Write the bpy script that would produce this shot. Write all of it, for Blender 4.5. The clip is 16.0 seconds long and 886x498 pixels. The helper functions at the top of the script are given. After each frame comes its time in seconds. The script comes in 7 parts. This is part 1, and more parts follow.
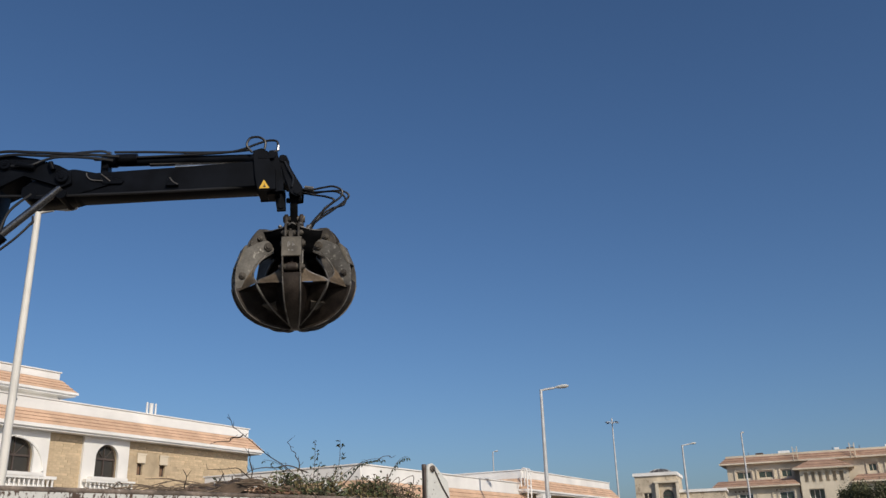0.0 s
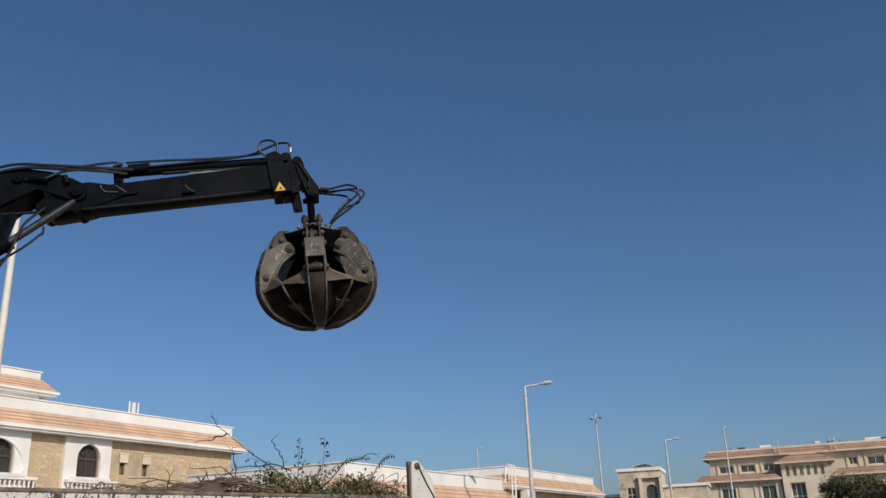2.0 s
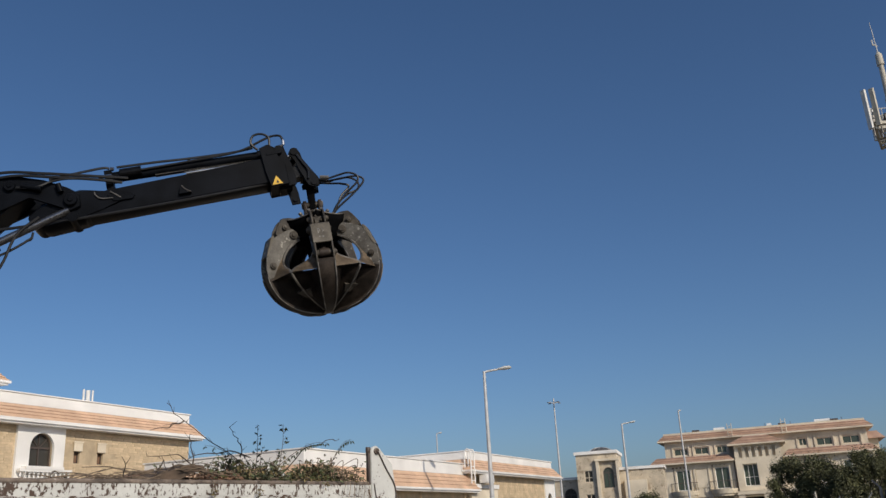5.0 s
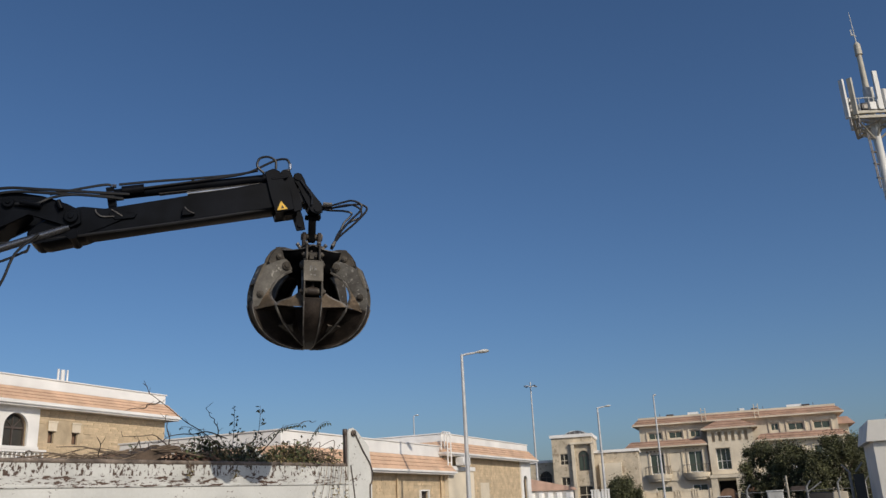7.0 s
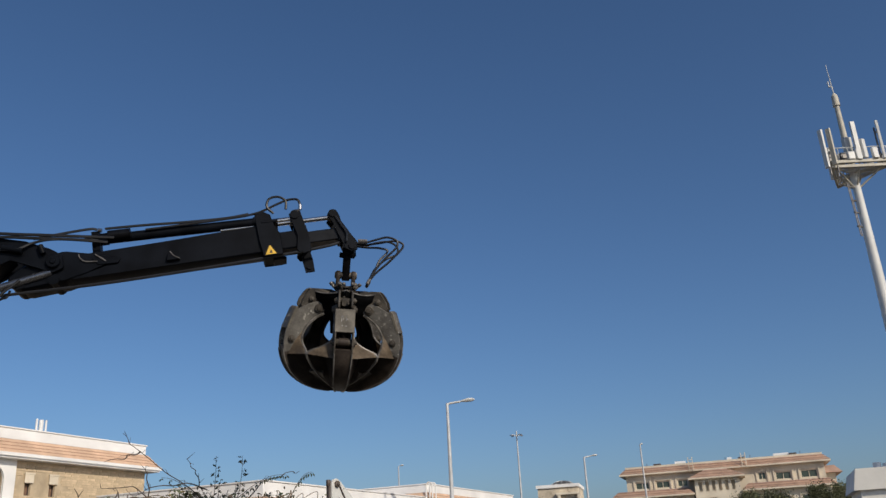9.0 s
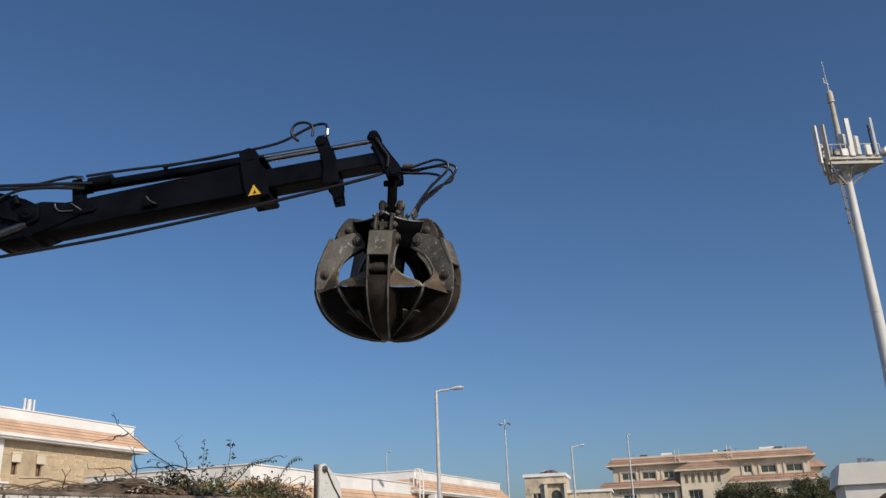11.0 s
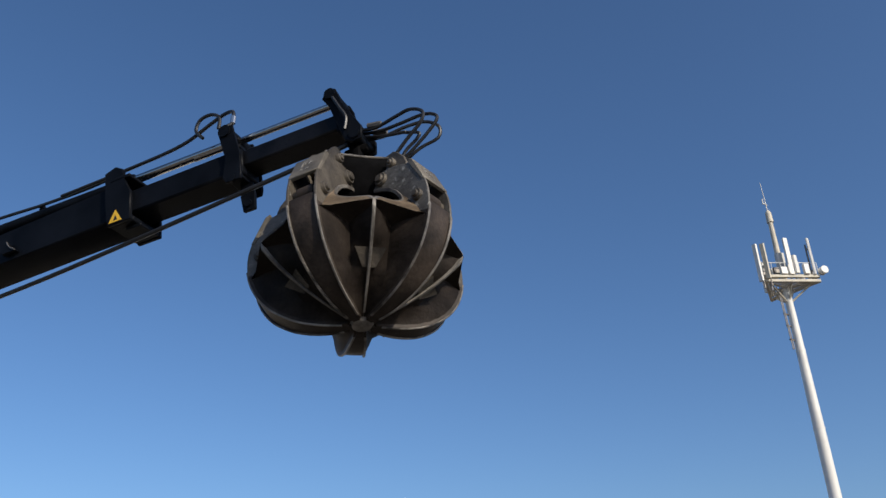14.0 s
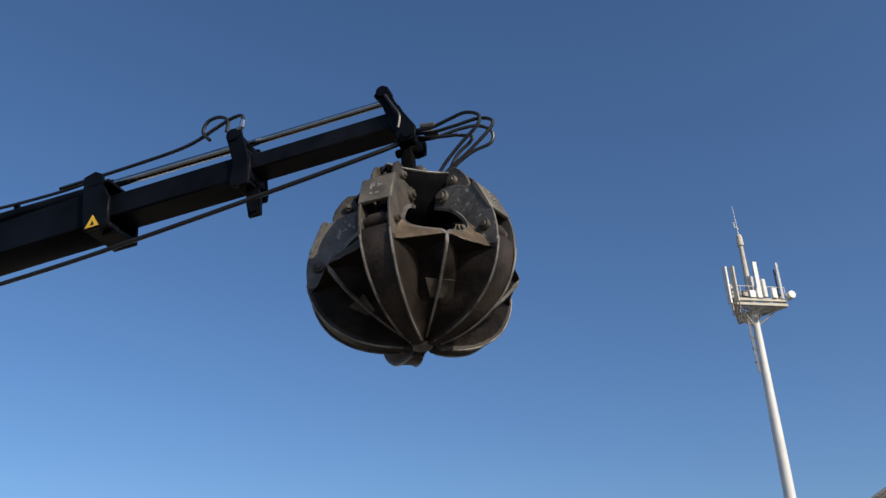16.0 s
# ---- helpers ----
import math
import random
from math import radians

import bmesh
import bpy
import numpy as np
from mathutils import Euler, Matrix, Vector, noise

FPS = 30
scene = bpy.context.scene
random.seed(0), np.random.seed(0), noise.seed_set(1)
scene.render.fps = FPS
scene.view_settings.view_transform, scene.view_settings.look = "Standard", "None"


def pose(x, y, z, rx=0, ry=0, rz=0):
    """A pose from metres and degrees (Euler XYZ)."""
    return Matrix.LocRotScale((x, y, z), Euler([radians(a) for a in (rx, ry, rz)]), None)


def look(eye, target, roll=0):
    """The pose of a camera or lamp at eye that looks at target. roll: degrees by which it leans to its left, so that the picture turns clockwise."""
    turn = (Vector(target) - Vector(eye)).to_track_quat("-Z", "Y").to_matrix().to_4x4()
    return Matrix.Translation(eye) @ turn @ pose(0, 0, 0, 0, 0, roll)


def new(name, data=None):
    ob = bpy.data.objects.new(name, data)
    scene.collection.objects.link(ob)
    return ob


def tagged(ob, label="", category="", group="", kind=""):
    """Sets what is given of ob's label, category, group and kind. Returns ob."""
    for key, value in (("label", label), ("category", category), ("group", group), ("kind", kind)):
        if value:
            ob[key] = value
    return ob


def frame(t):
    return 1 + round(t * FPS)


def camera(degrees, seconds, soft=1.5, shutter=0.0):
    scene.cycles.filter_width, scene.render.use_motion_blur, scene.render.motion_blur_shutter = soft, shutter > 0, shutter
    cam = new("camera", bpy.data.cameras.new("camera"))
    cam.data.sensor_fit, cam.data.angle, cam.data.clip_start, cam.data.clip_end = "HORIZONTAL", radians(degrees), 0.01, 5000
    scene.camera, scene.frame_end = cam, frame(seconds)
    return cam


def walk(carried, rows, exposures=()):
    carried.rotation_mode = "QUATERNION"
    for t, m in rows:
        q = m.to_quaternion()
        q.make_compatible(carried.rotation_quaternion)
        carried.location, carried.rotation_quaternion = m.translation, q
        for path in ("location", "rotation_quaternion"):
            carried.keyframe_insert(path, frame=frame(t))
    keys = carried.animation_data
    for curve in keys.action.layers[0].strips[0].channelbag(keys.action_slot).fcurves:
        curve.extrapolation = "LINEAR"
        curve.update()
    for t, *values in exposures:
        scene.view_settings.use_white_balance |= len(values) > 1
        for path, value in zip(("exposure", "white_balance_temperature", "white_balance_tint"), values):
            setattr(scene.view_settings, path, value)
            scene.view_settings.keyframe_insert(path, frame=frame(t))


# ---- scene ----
cam = camera(55.0, 16.0, soft=1.45)
PATH = [
    (0.0, 0.70, 19.41, 1.57), (0.5, 0.50, 19.37, 1.66), (1.0, 0.36, 19.30, 1.73), (1.5, 0.19, 19.20, 1.80), (2.0, -0.27, 19.19, 2.13),
    (2.5, -0.99, 18.98, 2.53), (3.0, -1.85, 18.62, 2.87), (3.5, -2.18, 18.47, 2.92), (4.0, -2.38, 18.32, 2.97), (6.5, -3.96, 17.47, 2.67),
    (7.0, -4.42, 16.92, 2.66), (7.5, -4.75, 16.24, 2.71), (8.0, -4.96, 15.93, 2.72), (8.5, -5.18, 15.61, 2.76), (9.0, -5.36, 20.08, 2.94),
    (11.5, -6.74, 19.14, 1.58), (12.0, -7.72, 20.13, 1.72), (12.5, -8.65, 21.56, 1.84), (13.0, -9.43, 23.21, 1.87), (13.5, -9.74, 24.92, 1.89),
    (14.0, -9.95, 26.31, 1.86), (14.5, -10.36, 27.39, 2.30), (15.0, -11.53, 27.24, 1.78), (15.5, -12.02, 27.23, 1.64), (16.0, -12.60, 26.96, 0.56),
]
walk(cam, [(t, pose(0, 0, 1.6, 90 + p, r, y)) for t, y, p, r in PATH],
     [(0, 0.02), (4, -0.02), (6.5, -0.05), (8, -0.08), (9, 0.06), (11.5, 0.12), (12.5, 0.27), (13.5, 0.48), (14.5, 0.55), (16, 0.5)])

# ---- light ----
SUN_AZ, SUN_EL = 148.0, 31.2          # compass bearing from +y towards +x, height in degrees
world = bpy.data.worlds.new("world")
scene.world = world
world.use_nodes = True
wn = world.node_tree
sky = wn.nodes.new("ShaderNodeTexSky")
sky.sky_type, sky.sun_disc = "NISHITA", False
sky.sun_elevation, sky.sun_rotation = radians(SUN_EL), radians(SUN_AZ)
sky.air_density, sky.dust_density, sky.ozone_density = 0.85, 1.8, 5.0
sky.altitude = 0.0
wn.nodes["Background"].inputs["Strength"].default_value = 0.093
deep = wn.nodes.new("ShaderNodeHueSaturation")
deep.inputs["Saturation"].default_value = 1.08
wn.links.new(sky.outputs[0], deep.inputs["Color"])
wn.links.new(deep.outputs[0], wn.nodes["Background"].inputs["Color"])
sun = new("sun", bpy.data.lights.new("sun", "SUN"))
sun.data.energy, sun.data.angle, sun.data.color = 2.98, radians(0.55), (1.0, 0.90, 0.76)
a, e = radians(SUN_AZ), radians(SUN_EL)
sun.matrix_world = look((math.sin(a) * math.cos(e) * 80, math.cos(a) * math.cos(e) * 80, math.sin(e) * 80), (0, 0, 0))


# ---- materials ----
def mat(name, col, rough=0.7, metal=0.0, vary=0.15, scale=3.0, bump=0.1, fine=40.0, col2=None, island=0.0, rand=0.0, spots=None, spec=0.5, cluster=0.0):
    """Procedural surface: base colour, broad and fine variation, bump. spots: (colour, scale, threshold, stretch)."""
    m = bpy.data.materials.new(name)
    m.use_nodes = True
    n, l = m.node_tree.nodes, m.node_tree.links
    b = n["Principled BSDF"]
    tc = n.new("ShaderNodeTexCoord")
    mp = n.new("ShaderNodeMapping")
    l.new(tc.outputs["Object"], mp.inputs["Vector"])
    n1, n2 = n.new("ShaderNodeTexNoise"), n.new("ShaderNodeTexNoise")
    n1.inputs["Scale"].default_value, n1.inputs["Detail"].default_value = scale, 5
    n2.inputs["Scale"].default_value, n2.inputs["Detail"].default_value = fine, 4
    l.new(mp.outputs[0], n1.inputs["Vector"])
    l.new(mp.outputs[0], n2.inputs["Vector"])
    c2 = col2 or tuple(max(0.0, c * (1 - 2.2 * vary)) for c in col)
    c1 = tuple(min(1.0, c * (1 + vary)) for c in col)
    r1 = n.new("ShaderNodeValToRGB")
    r1.color_ramp.elements[0].position, r1.color_ramp.elements[1].position = 0.32, 0.68
    r1.color_ramp.elements[0].color, r1.color_ramp.elements[1].color = (*c2, 1), (*c1, 1)
    l.new(n1.outputs["Fac"], r1.inputs["Fac"])
    mx = n.new("ShaderNodeMix")
    mx.data_type, mx.blend_type = "RGBA", "OVERLAY"
    mx.inputs[0].default_value = min(0.9, vary * 1.6)
    l.new(r1.outputs["Color"], mx.inputs[6])
    l.new(n2.outputs["Fac"], mx.inputs[7])
    out = mx.outputs[2]
    if spots:
        scol, ssc, thr, st = spots
        ms, ns, rs, m2 = n.new("ShaderNodeMapping"), n.new("ShaderNodeTexNoise"), n.new("ShaderNodeValToRGB"), n.new("ShaderNodeMix")
        ms.inputs["Scale"].default_value = st
        l.new(tc.outputs["Object"], ms.inputs["Vector"])
        l.new(ms.outputs[0], ns.inputs["Vector"])
        ns.inputs["Scale"].default_value, ns.inputs["Detail"].default_value, ns.inputs["Roughness"].default_value = ssc, 6, 0.65
        rs.color_ramp.elements[0].position, rs.color_ramp.elements[1].position = thr, thr + 0.035
        nc, ma = n.new("ShaderNodeTexNoise"), n.new("ShaderNodeMath")
        nc.inputs["Scale"].default_value, nc.inputs["Detail"].default_value = ssc * 0.16, 2
        l.new(ms.outputs[0], nc.inputs["Vector"])
        ma.operation = "MULTIPLY_ADD"
        l.new(nc.outputs["Fac"], ma.inputs[0])
        ma.inputs[1].default_value = cluster
        sb = n.new("ShaderNodeMath")
        sb.inputs[1].default_value = -0.5 * cluster
        l.new(ns.outputs["Fac"], sb.inputs[0])
        l.new(sb.outputs[0], ma.inputs[2])
        l.new(ma.outputs[0], rs.inputs["Fac"])
        m2.data_type = "RGBA"
        l.new(rs.outputs["Color"], m2.inputs[0])
        l.new(out, m2.inputs[6])
        m2.inputs[7].default_value = (*scol, 1)
        out = m2.outputs[2]
    if island or rand:
        hs, mr = n.new("ShaderNodeHueSaturation"), n.new("ShaderNodeMapRange")
        if island:
            g = n.new("ShaderNodeNewGeometry")
            l.new(g.outputs["Random Per Island"], mr.inputs["Value"])
        else:
            g = n.new("ShaderNodeObjectInfo")
            l.new(g.outputs["Random"], mr.inputs["Value"])
        k = island or rand
        mr.inputs["To Min"].default_value, mr.inputs["To Max"].default_value = 1 - k, 1 + k
        l.new(mr.outputs[0], hs.inputs["Value"])
        l.new(out, hs.inputs["Color"])
        out = hs.outputs["Color"]
    l.new(out, b.inputs["Base Color"])
    b.inputs["Metallic"].default_value = metal
    b.inputs["Specular IOR Level"].default_value = spec
    rr = n.new("ShaderNodeMapRange")
    rr.inputs["To Min"].default_value, rr.inputs["To Max"].default_value = max(0.03, rough - 0.12), min(1, rough + 0.12)
    l.new(n2.outputs["Fac"], rr.inputs["Value"])
    l.new(rr.outputs[0], b.inputs["Roughness"])
    if bump:
        bp = n.new("ShaderNodeBump")
        bp.inputs["Strength"].default_value, bp.inputs["Distance"].default_value = bump, 0.02
        l.new(n2.outputs["Fac"], bp.inputs["Height"])
        l.new(bp.outputs[0], b.inputs["Normal"])
    return m


M = {}
# ground is mostly out of view; its dark tone is set to limit bounced light
M["yard"] = mat("dark_yard_ground", (0.095, 0.082, 0.066), 0.95, vary=0.2, scale=0.3, bump=0.3, fine=8)
M["asphalt"] = mat("asphalt", (0.07, 0.068, 0.065), 0.9, vary=0.2, scale=0.5, bump=0.2, fine=30)
M["paint"] = mat("white_wall_paint", (0.84, 0.82, 0.78), 0.75, vary=0.06, scale=0.6, bump=0.05, fine=20)
M["cream"] = mat("cream_render", (0.72, 0.63, 0.485), 0.85, vary=0.1, scale=0.5, bump=0.1, fine=15)
M["stone"] = mat("tan_stone", (0.61, 0.475, 0.31), 0.9, vary=0.10, scale=2, bump=0.4, fine=18, rand=0.08)
M["stone_far"] = mat("tan_stone_courses", (0.62, 0.48, 0.31), 0.9, vary=0.10, scale=2, bump=0.4, fine=18, island=0.08)
M["villa_stone"] = mat("patchy_pale_stone", (0.60, 0.51, 0.38), 0.9, vary=0.12, scale=1.2, bump=0.4, fine=12, spots=((0.36, 0.29, 0.21), 1.6, 0.56, (1, 1, 1)))
M["mortar"] = mat("mortar", (0.53, 0.42, 0.28), 0.95, vary=0.12, scale=1.5, bump=0.2, fine=25)
M["tile"] = mat("terracotta_tile", (0.66, 0.44, 0.295), 0.8, vary=0.08, scale=1.2, bump=0.15, fine=25, island=0.035)
M["joint"] = mat("dark_tile_joint", (0.42, 0.25, 0.16), 0.9, vary=0.15, scale=3, bump=0.1, fine=25)
M["tile_red"] = mat("brown_red_tile", (0.46, 0.30, 0.225), 0.8, vary=0.12, scale=0.9, bump=0.2, fine=20, island=0.10)
M["glass"] = mat("dark_window_glass", (0.055, 0.05, 0.042), 0.12, spec=0.3, vary=0.1, scale=0.4, bump=0.0, fine=4)
M["glass_green"] = mat("green_window_glass", (0.070, 0.092, 0.074), 0.1, vary=0.1, scale=0.4, bump=0.0, fine=4)
# shade of unlit rooms and openings, put into a near-black colour
M["dark"] = mat("recess_shade", (0.05, 0.04, 0.035), 0.9, vary=0.1, scale=1, bump=0, fine=10)
M["frame"] = mat("bronze_frame", (0.08, 0.06, 0.05), 0.5, vary=0.1, scale=3, bump=0.02, fine=30)
M["brownpanel"] = mat("brown_panel", (0.22, 0.13, 0.08), 0.7, vary=0.15, scale=2, bump=0.1, fine=30)
M["crane"] = mat("dark_navy_crane_paint", (0.0045, 0.0055, 0.008), 0.45, spec=0.07, vary=0.25, scale=4, bump=0.05, fine=60, spots=((0.04, 0.036, 0.032), 9.0, 0.72, (1, 1, 1)))
M["crane_wear"] = mat("worn_crane_paint", (0.0060, 0.0062, 0.0075), 0.32, spec=0.16, vary=0.3, scale=5, bump=0.05, fine=60, spots=((0.05, 0.038, 0.030), 6.0, 0.68, (0.4, 1, 1)))
M["chrome"] = mat("chrome_rod", (0.55, 0.53, 0.50), 0.22, metal=1.0, vary=0.08, scale=6, bump=0.0, fine=60)
M["ram_steel"] = mat("oily_ram_rod", (0.20, 0.20, 0.205), 0.3, metal=0.9, vary=0.12, scale=6, bump=0.0, fine=60)
M["steel"] = mat("worn_grey_steel", (0.16, 0.15, 0.14), 0.5, metal=0.5, vary=0.2, scale=8, bump=0.08, fine=80)
M["rubber"] = mat("black_rubber_hose", (0.012, 0.012, 0.013), 0.45, vary=0.15, scale=10, bump=0.03, fine=90)
M["yellow"] = mat("yellow_sticker", (0.75, 0.45, 0.03), 0.5, vary=0.08, scale=20, bump=0, fine=90)
M["black"] = mat("black_print", (0.015, 0.015, 0.015), 0.6, vary=0.05, scale=20, bump=0, fine=90)
M["grab"] = mat("scraped_grab_steel", (0.040, 0.031, 0.025), 0.55, metal=0.05, spec=0.2, vary=0.3, scale=5, bump=0.15, fine=45, spots=((0.055, 0.042, 0.031), 4.0, 0.63, (1, 1, 1)))
# scratches are wear; the paler grey than grab_side paints in sun glare
M["grab_worn_sunlit"] = mat("worn_sunlit_grab_steel", (0.125, 0.117, 0.103), 0.6, metal=0.1, spec=0.35, vary=0.25, scale=6, bump=0.2, fine=45, col2=(0.062, 0.056, 0.048), spots=((0.30, 0.285, 0.25), 18.0, 0.60, (1, 1, 1)), cluster=0.4)
M["grab_side"] = mat("scuffed_grey_steel", (0.085, 0.073, 0.058), 0.6, metal=0.1, spec=0.3, vary=0.3, scale=5, bump=0.2, fine=45, col2=(0.022, 0.019, 0.016), spots=((0.26, 0.25, 0.22), 16.0, 0.66, (1, 1, 1)), cluster=0.35)
M["grab_cover"] = mat("dull_cover_steel", (0.150, 0.132, 0.104), 0.6, metal=0.1, spec=0.35, vary=0.25, scale=4, bump=0.15, fine=45, spots=((0.30, 0.285, 0.25), 14.0, 0.68, (1, 1, 1)), cluster=0.3)
M["grab_rim"] = mat("rubbed_rim_steel", (0.20, 0.185, 0.165), 0.5, metal=0.3, spec=0.4, vary=0.3, scale=9, bump=0.1, fine=60, col2=(0.05, 0.045, 0.04))
M["grab_hub"] = mat("oily_black_hub_paint", (0.005, 0.005, 0.0055), 0.9, spec=0.02, vary=0.3, scale=5, bump=0.1, fine=50)
M["grab_brown"] = mat("rust_brown_plate", (0.265, 0.200, 0.135), 0.65, metal=0.0, spec=0.3, vary=0.24, scale=6, bump=0.2, fine=40)
M["mark"] = mat("white_paint_mark", (0.22, 0.21, 0.19), 0.8, vary=0.3, scale=20, bump=0, fine=90)
M["skip"] = mat("chipped_white_truck_body", (0.62, 0.615, 0.575), 0.6, vary=0.08, scale=1.2, bump=0.06, fine=30, spots=((0.10, 0.065, 0.045), 24.0, 0.645, (0.8, 1, 1.1)), cluster=0.5)
M["skip_chip"] = mat("heavily_chipped_body_paint", (0.60, 0.595, 0.555), 0.65, vary=0.08, scale=2, bump=0.08, fine=30, spots=((0.075, 0.045, 0.03), 24.0, 0.538, (1.4, 1, 0.7)), cluster=0.5)
M["skip_seam"] = mat("rust_streaked_body_paint", (0.56, 0.555, 0.52), 0.7, vary=0.1, scale=2, bump=0.1, fine=30, spots=((0.085, 0.05, 0.033), 20.0, 0.56, (0.5, 1, 1.6)), cluster=0.6)
M["rust"] = mat("rusty_brown_steel", (0.19, 0.15, 0.12), 0.85, vary=0.3, scale=5, bump=0.25, fine=40, spots=((0.40, 0.36, 0.31), 6.0, 0.62, (1, 1, 1)))
M["twig"] = mat("grey_brown_twig", (0.20, 0.15, 0.105), 0.9, vary=0.25, scale=6, bump=0.15, fine=40, island=0.35)
M["twig_dark"] = mat("dark_branch", (0.07, 0.05, 0.035), 0.9, vary=0.25, scale=6, bump=0.15, fine=40)
M["litter"] = mat("dry_brown_litter", (0.16, 0.10, 0.066), 0.95, vary=0.3, scale=5, bump=0.5, fine=25, col2=(0.10, 0.06, 0.04))
M["clump"] = mat("reddish_dry_leaf", (0.26, 0.15, 0.095), 0.85, vary=0.25, scale=4, bump=0.0, fine=30, island=0.4)
M["leaf_dark"] = mat("dark_green_leaf", (0.038, 0.052, 0.024), 0.6, vary=0.25, scale=4, bump=0.0, fine=30, island=0.4)
M["leaf"] = mat("green_leaf", (0.115, 0.135, 0.060), 0.55, vary=0.25, scale=4, bump=0.0, fine=30, island=0.45)
M["leaf_dry"] = mat("dry_olive_leaf", (0.20, 0.16, 0.07), 0.75, vary=0.3, scale=4, bump=0.0, fine=30, island=0.45)
M["tree"] = mat("tree_leaf", (0.105, 0.108, 0.045), 0.65, vary=0.25, scale=1, bump=0.0, fine=20, island=0.5)
M["bark"] = mat("tree_bark", (0.12, 0.085, 0.06), 0.95, vary=0.25, scale=4, bump=0.4, fine=25)
M["pole"] = mat("galvanised_pole", (0.56, 0.56, 0.55), 0.5, metal=0.15, vary=0.1, scale=2, bump=0.03, fine=40)
M["post"] = mat("dull_fence_steel", (0.33, 0.33, 0.315), 0.6, metal=0.1, vary=0.15, scale=2, bump=0.04, fine=40)
M["pole_white"] = mat("white_painted_pole", (0.74, 0.71, 0.64), 0.6, vary=0.07, scale=1.2, bump=0.04, fine=25, spots=((0.35, 0.25, 0.17), 3.0, 0.70, (1, 1, 0.3)))
M["mast"] = mat("white_mast_paint", (0.66, 0.65, 0.61), 0.5, vary=0.06, scale=1.0, bump=0.03, fine=20)
M["mast_beige"] = mat("beige_mast_steel", (0.50, 0.46, 0.37), 0.6, vary=0.1, scale=2, bump=0.05, fine=30)
M["car_white"] = mat("white_car_paint", (0.75, 0.75, 0.74), 0.25, vary=0.04, scale=2, bump=0, fine=30)
M["car_dark"] = mat("dark_car_paint", (0.025, 0.028, 0.033), 0.22, vary=0.1, scale=2, bump=0, fine=30)
M["plastic"] = mat("white_plastic_tank", (0.75, 0.74, 0.71), 0.5, vary=0.05, scale=3, bump=0.02, fine=30)
M["cab_grey"] = mat("pale_grey_cabinet", (0.55, 0.55, 0.52), 0.6, vary=0.06, scale=2, bump=0.03, fine=30)
M["white_marble"] = mat("white_stone_cladding", (0.76, 0.73, 0.66), 0.7, vary=0.05, scale=0.8, bump=0.08, fine=12)


# ---- mesh helpers ----
def box(bm, x0, x1, y0, y1, z0, z1):
    v = [bm.verts.new(p) for p in ((x0, y0, z0), (x1, y0, z0), (x1, y1, z0), (x0, y1, z0), (x0, y0, z1), (x1, y0, z1), (x1, y1, z1), (x0, y1, z1))]
    for f in ((3, 2, 1, 0), (4, 5, 6, 7), (0, 1, 5, 4), (1, 2, 6, 5), (2, 3, 7, 6), (3, 0, 4, 7)):
        bm.faces.new([v[i] for i in f])
    return v


def prism(bm, poly, y0, y1):
    """A polygon of (x, z) drawn out from y0 to y1."""
    a = [bm.verts.new((x, y0, z)) for x, z in poly]
    b = [bm.verts.new((x, y1, z)) for x, z in poly]
    n = len(poly)
    bm.faces.new(a)
    bm.faces.new(b[::-1])
    for i in range(n):
        bm.faces.new((a[i], b[i], b[(i + 1) % n], a[(i + 1) % n]))


def rod(bm, p, q, r0, r1=None, n=12, caps=True):
    p, q = Vector(p), Vector(q)
    r1 = r0 if r1 is None else r1
    d = (q - p).normalized()
    s = d.orthogonal().normalized()
    t = d.cross(s)
    rings = []
    for c, r in ((p, r0), (q, r1)):
        rings.append([bm.verts.new(c + r * (math.cos(2 * math.pi * k / n) * s + math.sin(2 * math.pi * k / n) * t)) for k in range(n)])
    for k in range(n):
        f = bm.faces.new((rings[0][k], rings[0][(k + 1) % n], rings[1][(k + 1) % n], rings[1][k]))
        f.smooth = n > 8
    if caps:
        bm.faces.new(rings[0][::-1])
        bm.faces.new(rings[1])


def tube(bm, pts, r, n=8, r1=None):
    """A round tube along a smooth line through pts."""
    pts = [Vector(p) for p in pts]
    fine = []
    for i in range(len(pts) - 1):
        p0, p1, p2, p3 = pts[max(i - 1, 0)], pts[i], pts[i + 1], pts[min(i + 2, len(pts) - 1)]
        for k in range(6):
            u = k / 6
            fine.append(0.5 * (2 * p1 + (p2 - p0) * u + (2 * p0 - 5 * p1 + 4 * p2 - p3) * u * u + (3 * p1 - p0 - 3 * p2 + p3) * u ** 3))
    fine.append(pts[-1])
    s, prev = None, None
    for i, p in enumerate(fine):
        d = (fine[min(i + 1, len(fine) - 1)] - fine[max(i - 1, 0)]).normalized()
        s = d.orthogonal().normalized() if s is None else (s - d * s.dot(d)).normalized()
        t = d.cross(s)
        rr = r if r1 is None else r + (r1 - r) * i / (len(fine) - 1)
        ring = [bm.verts.new(p + rr * (math.cos(2 * math.pi * k / n) * s + math.sin(2 * math.pi * k / n) * t)) for k in range(n)]
        if prev:
            for k in range(n):
                bm.faces.new((prev[k], prev[(k + 1) % n], ring[(k + 1) % n], ring[k])).smooth = True
        else:
            bm.faces.new(ring[::-1])
        prev = ring
    bm.faces.new(prev)


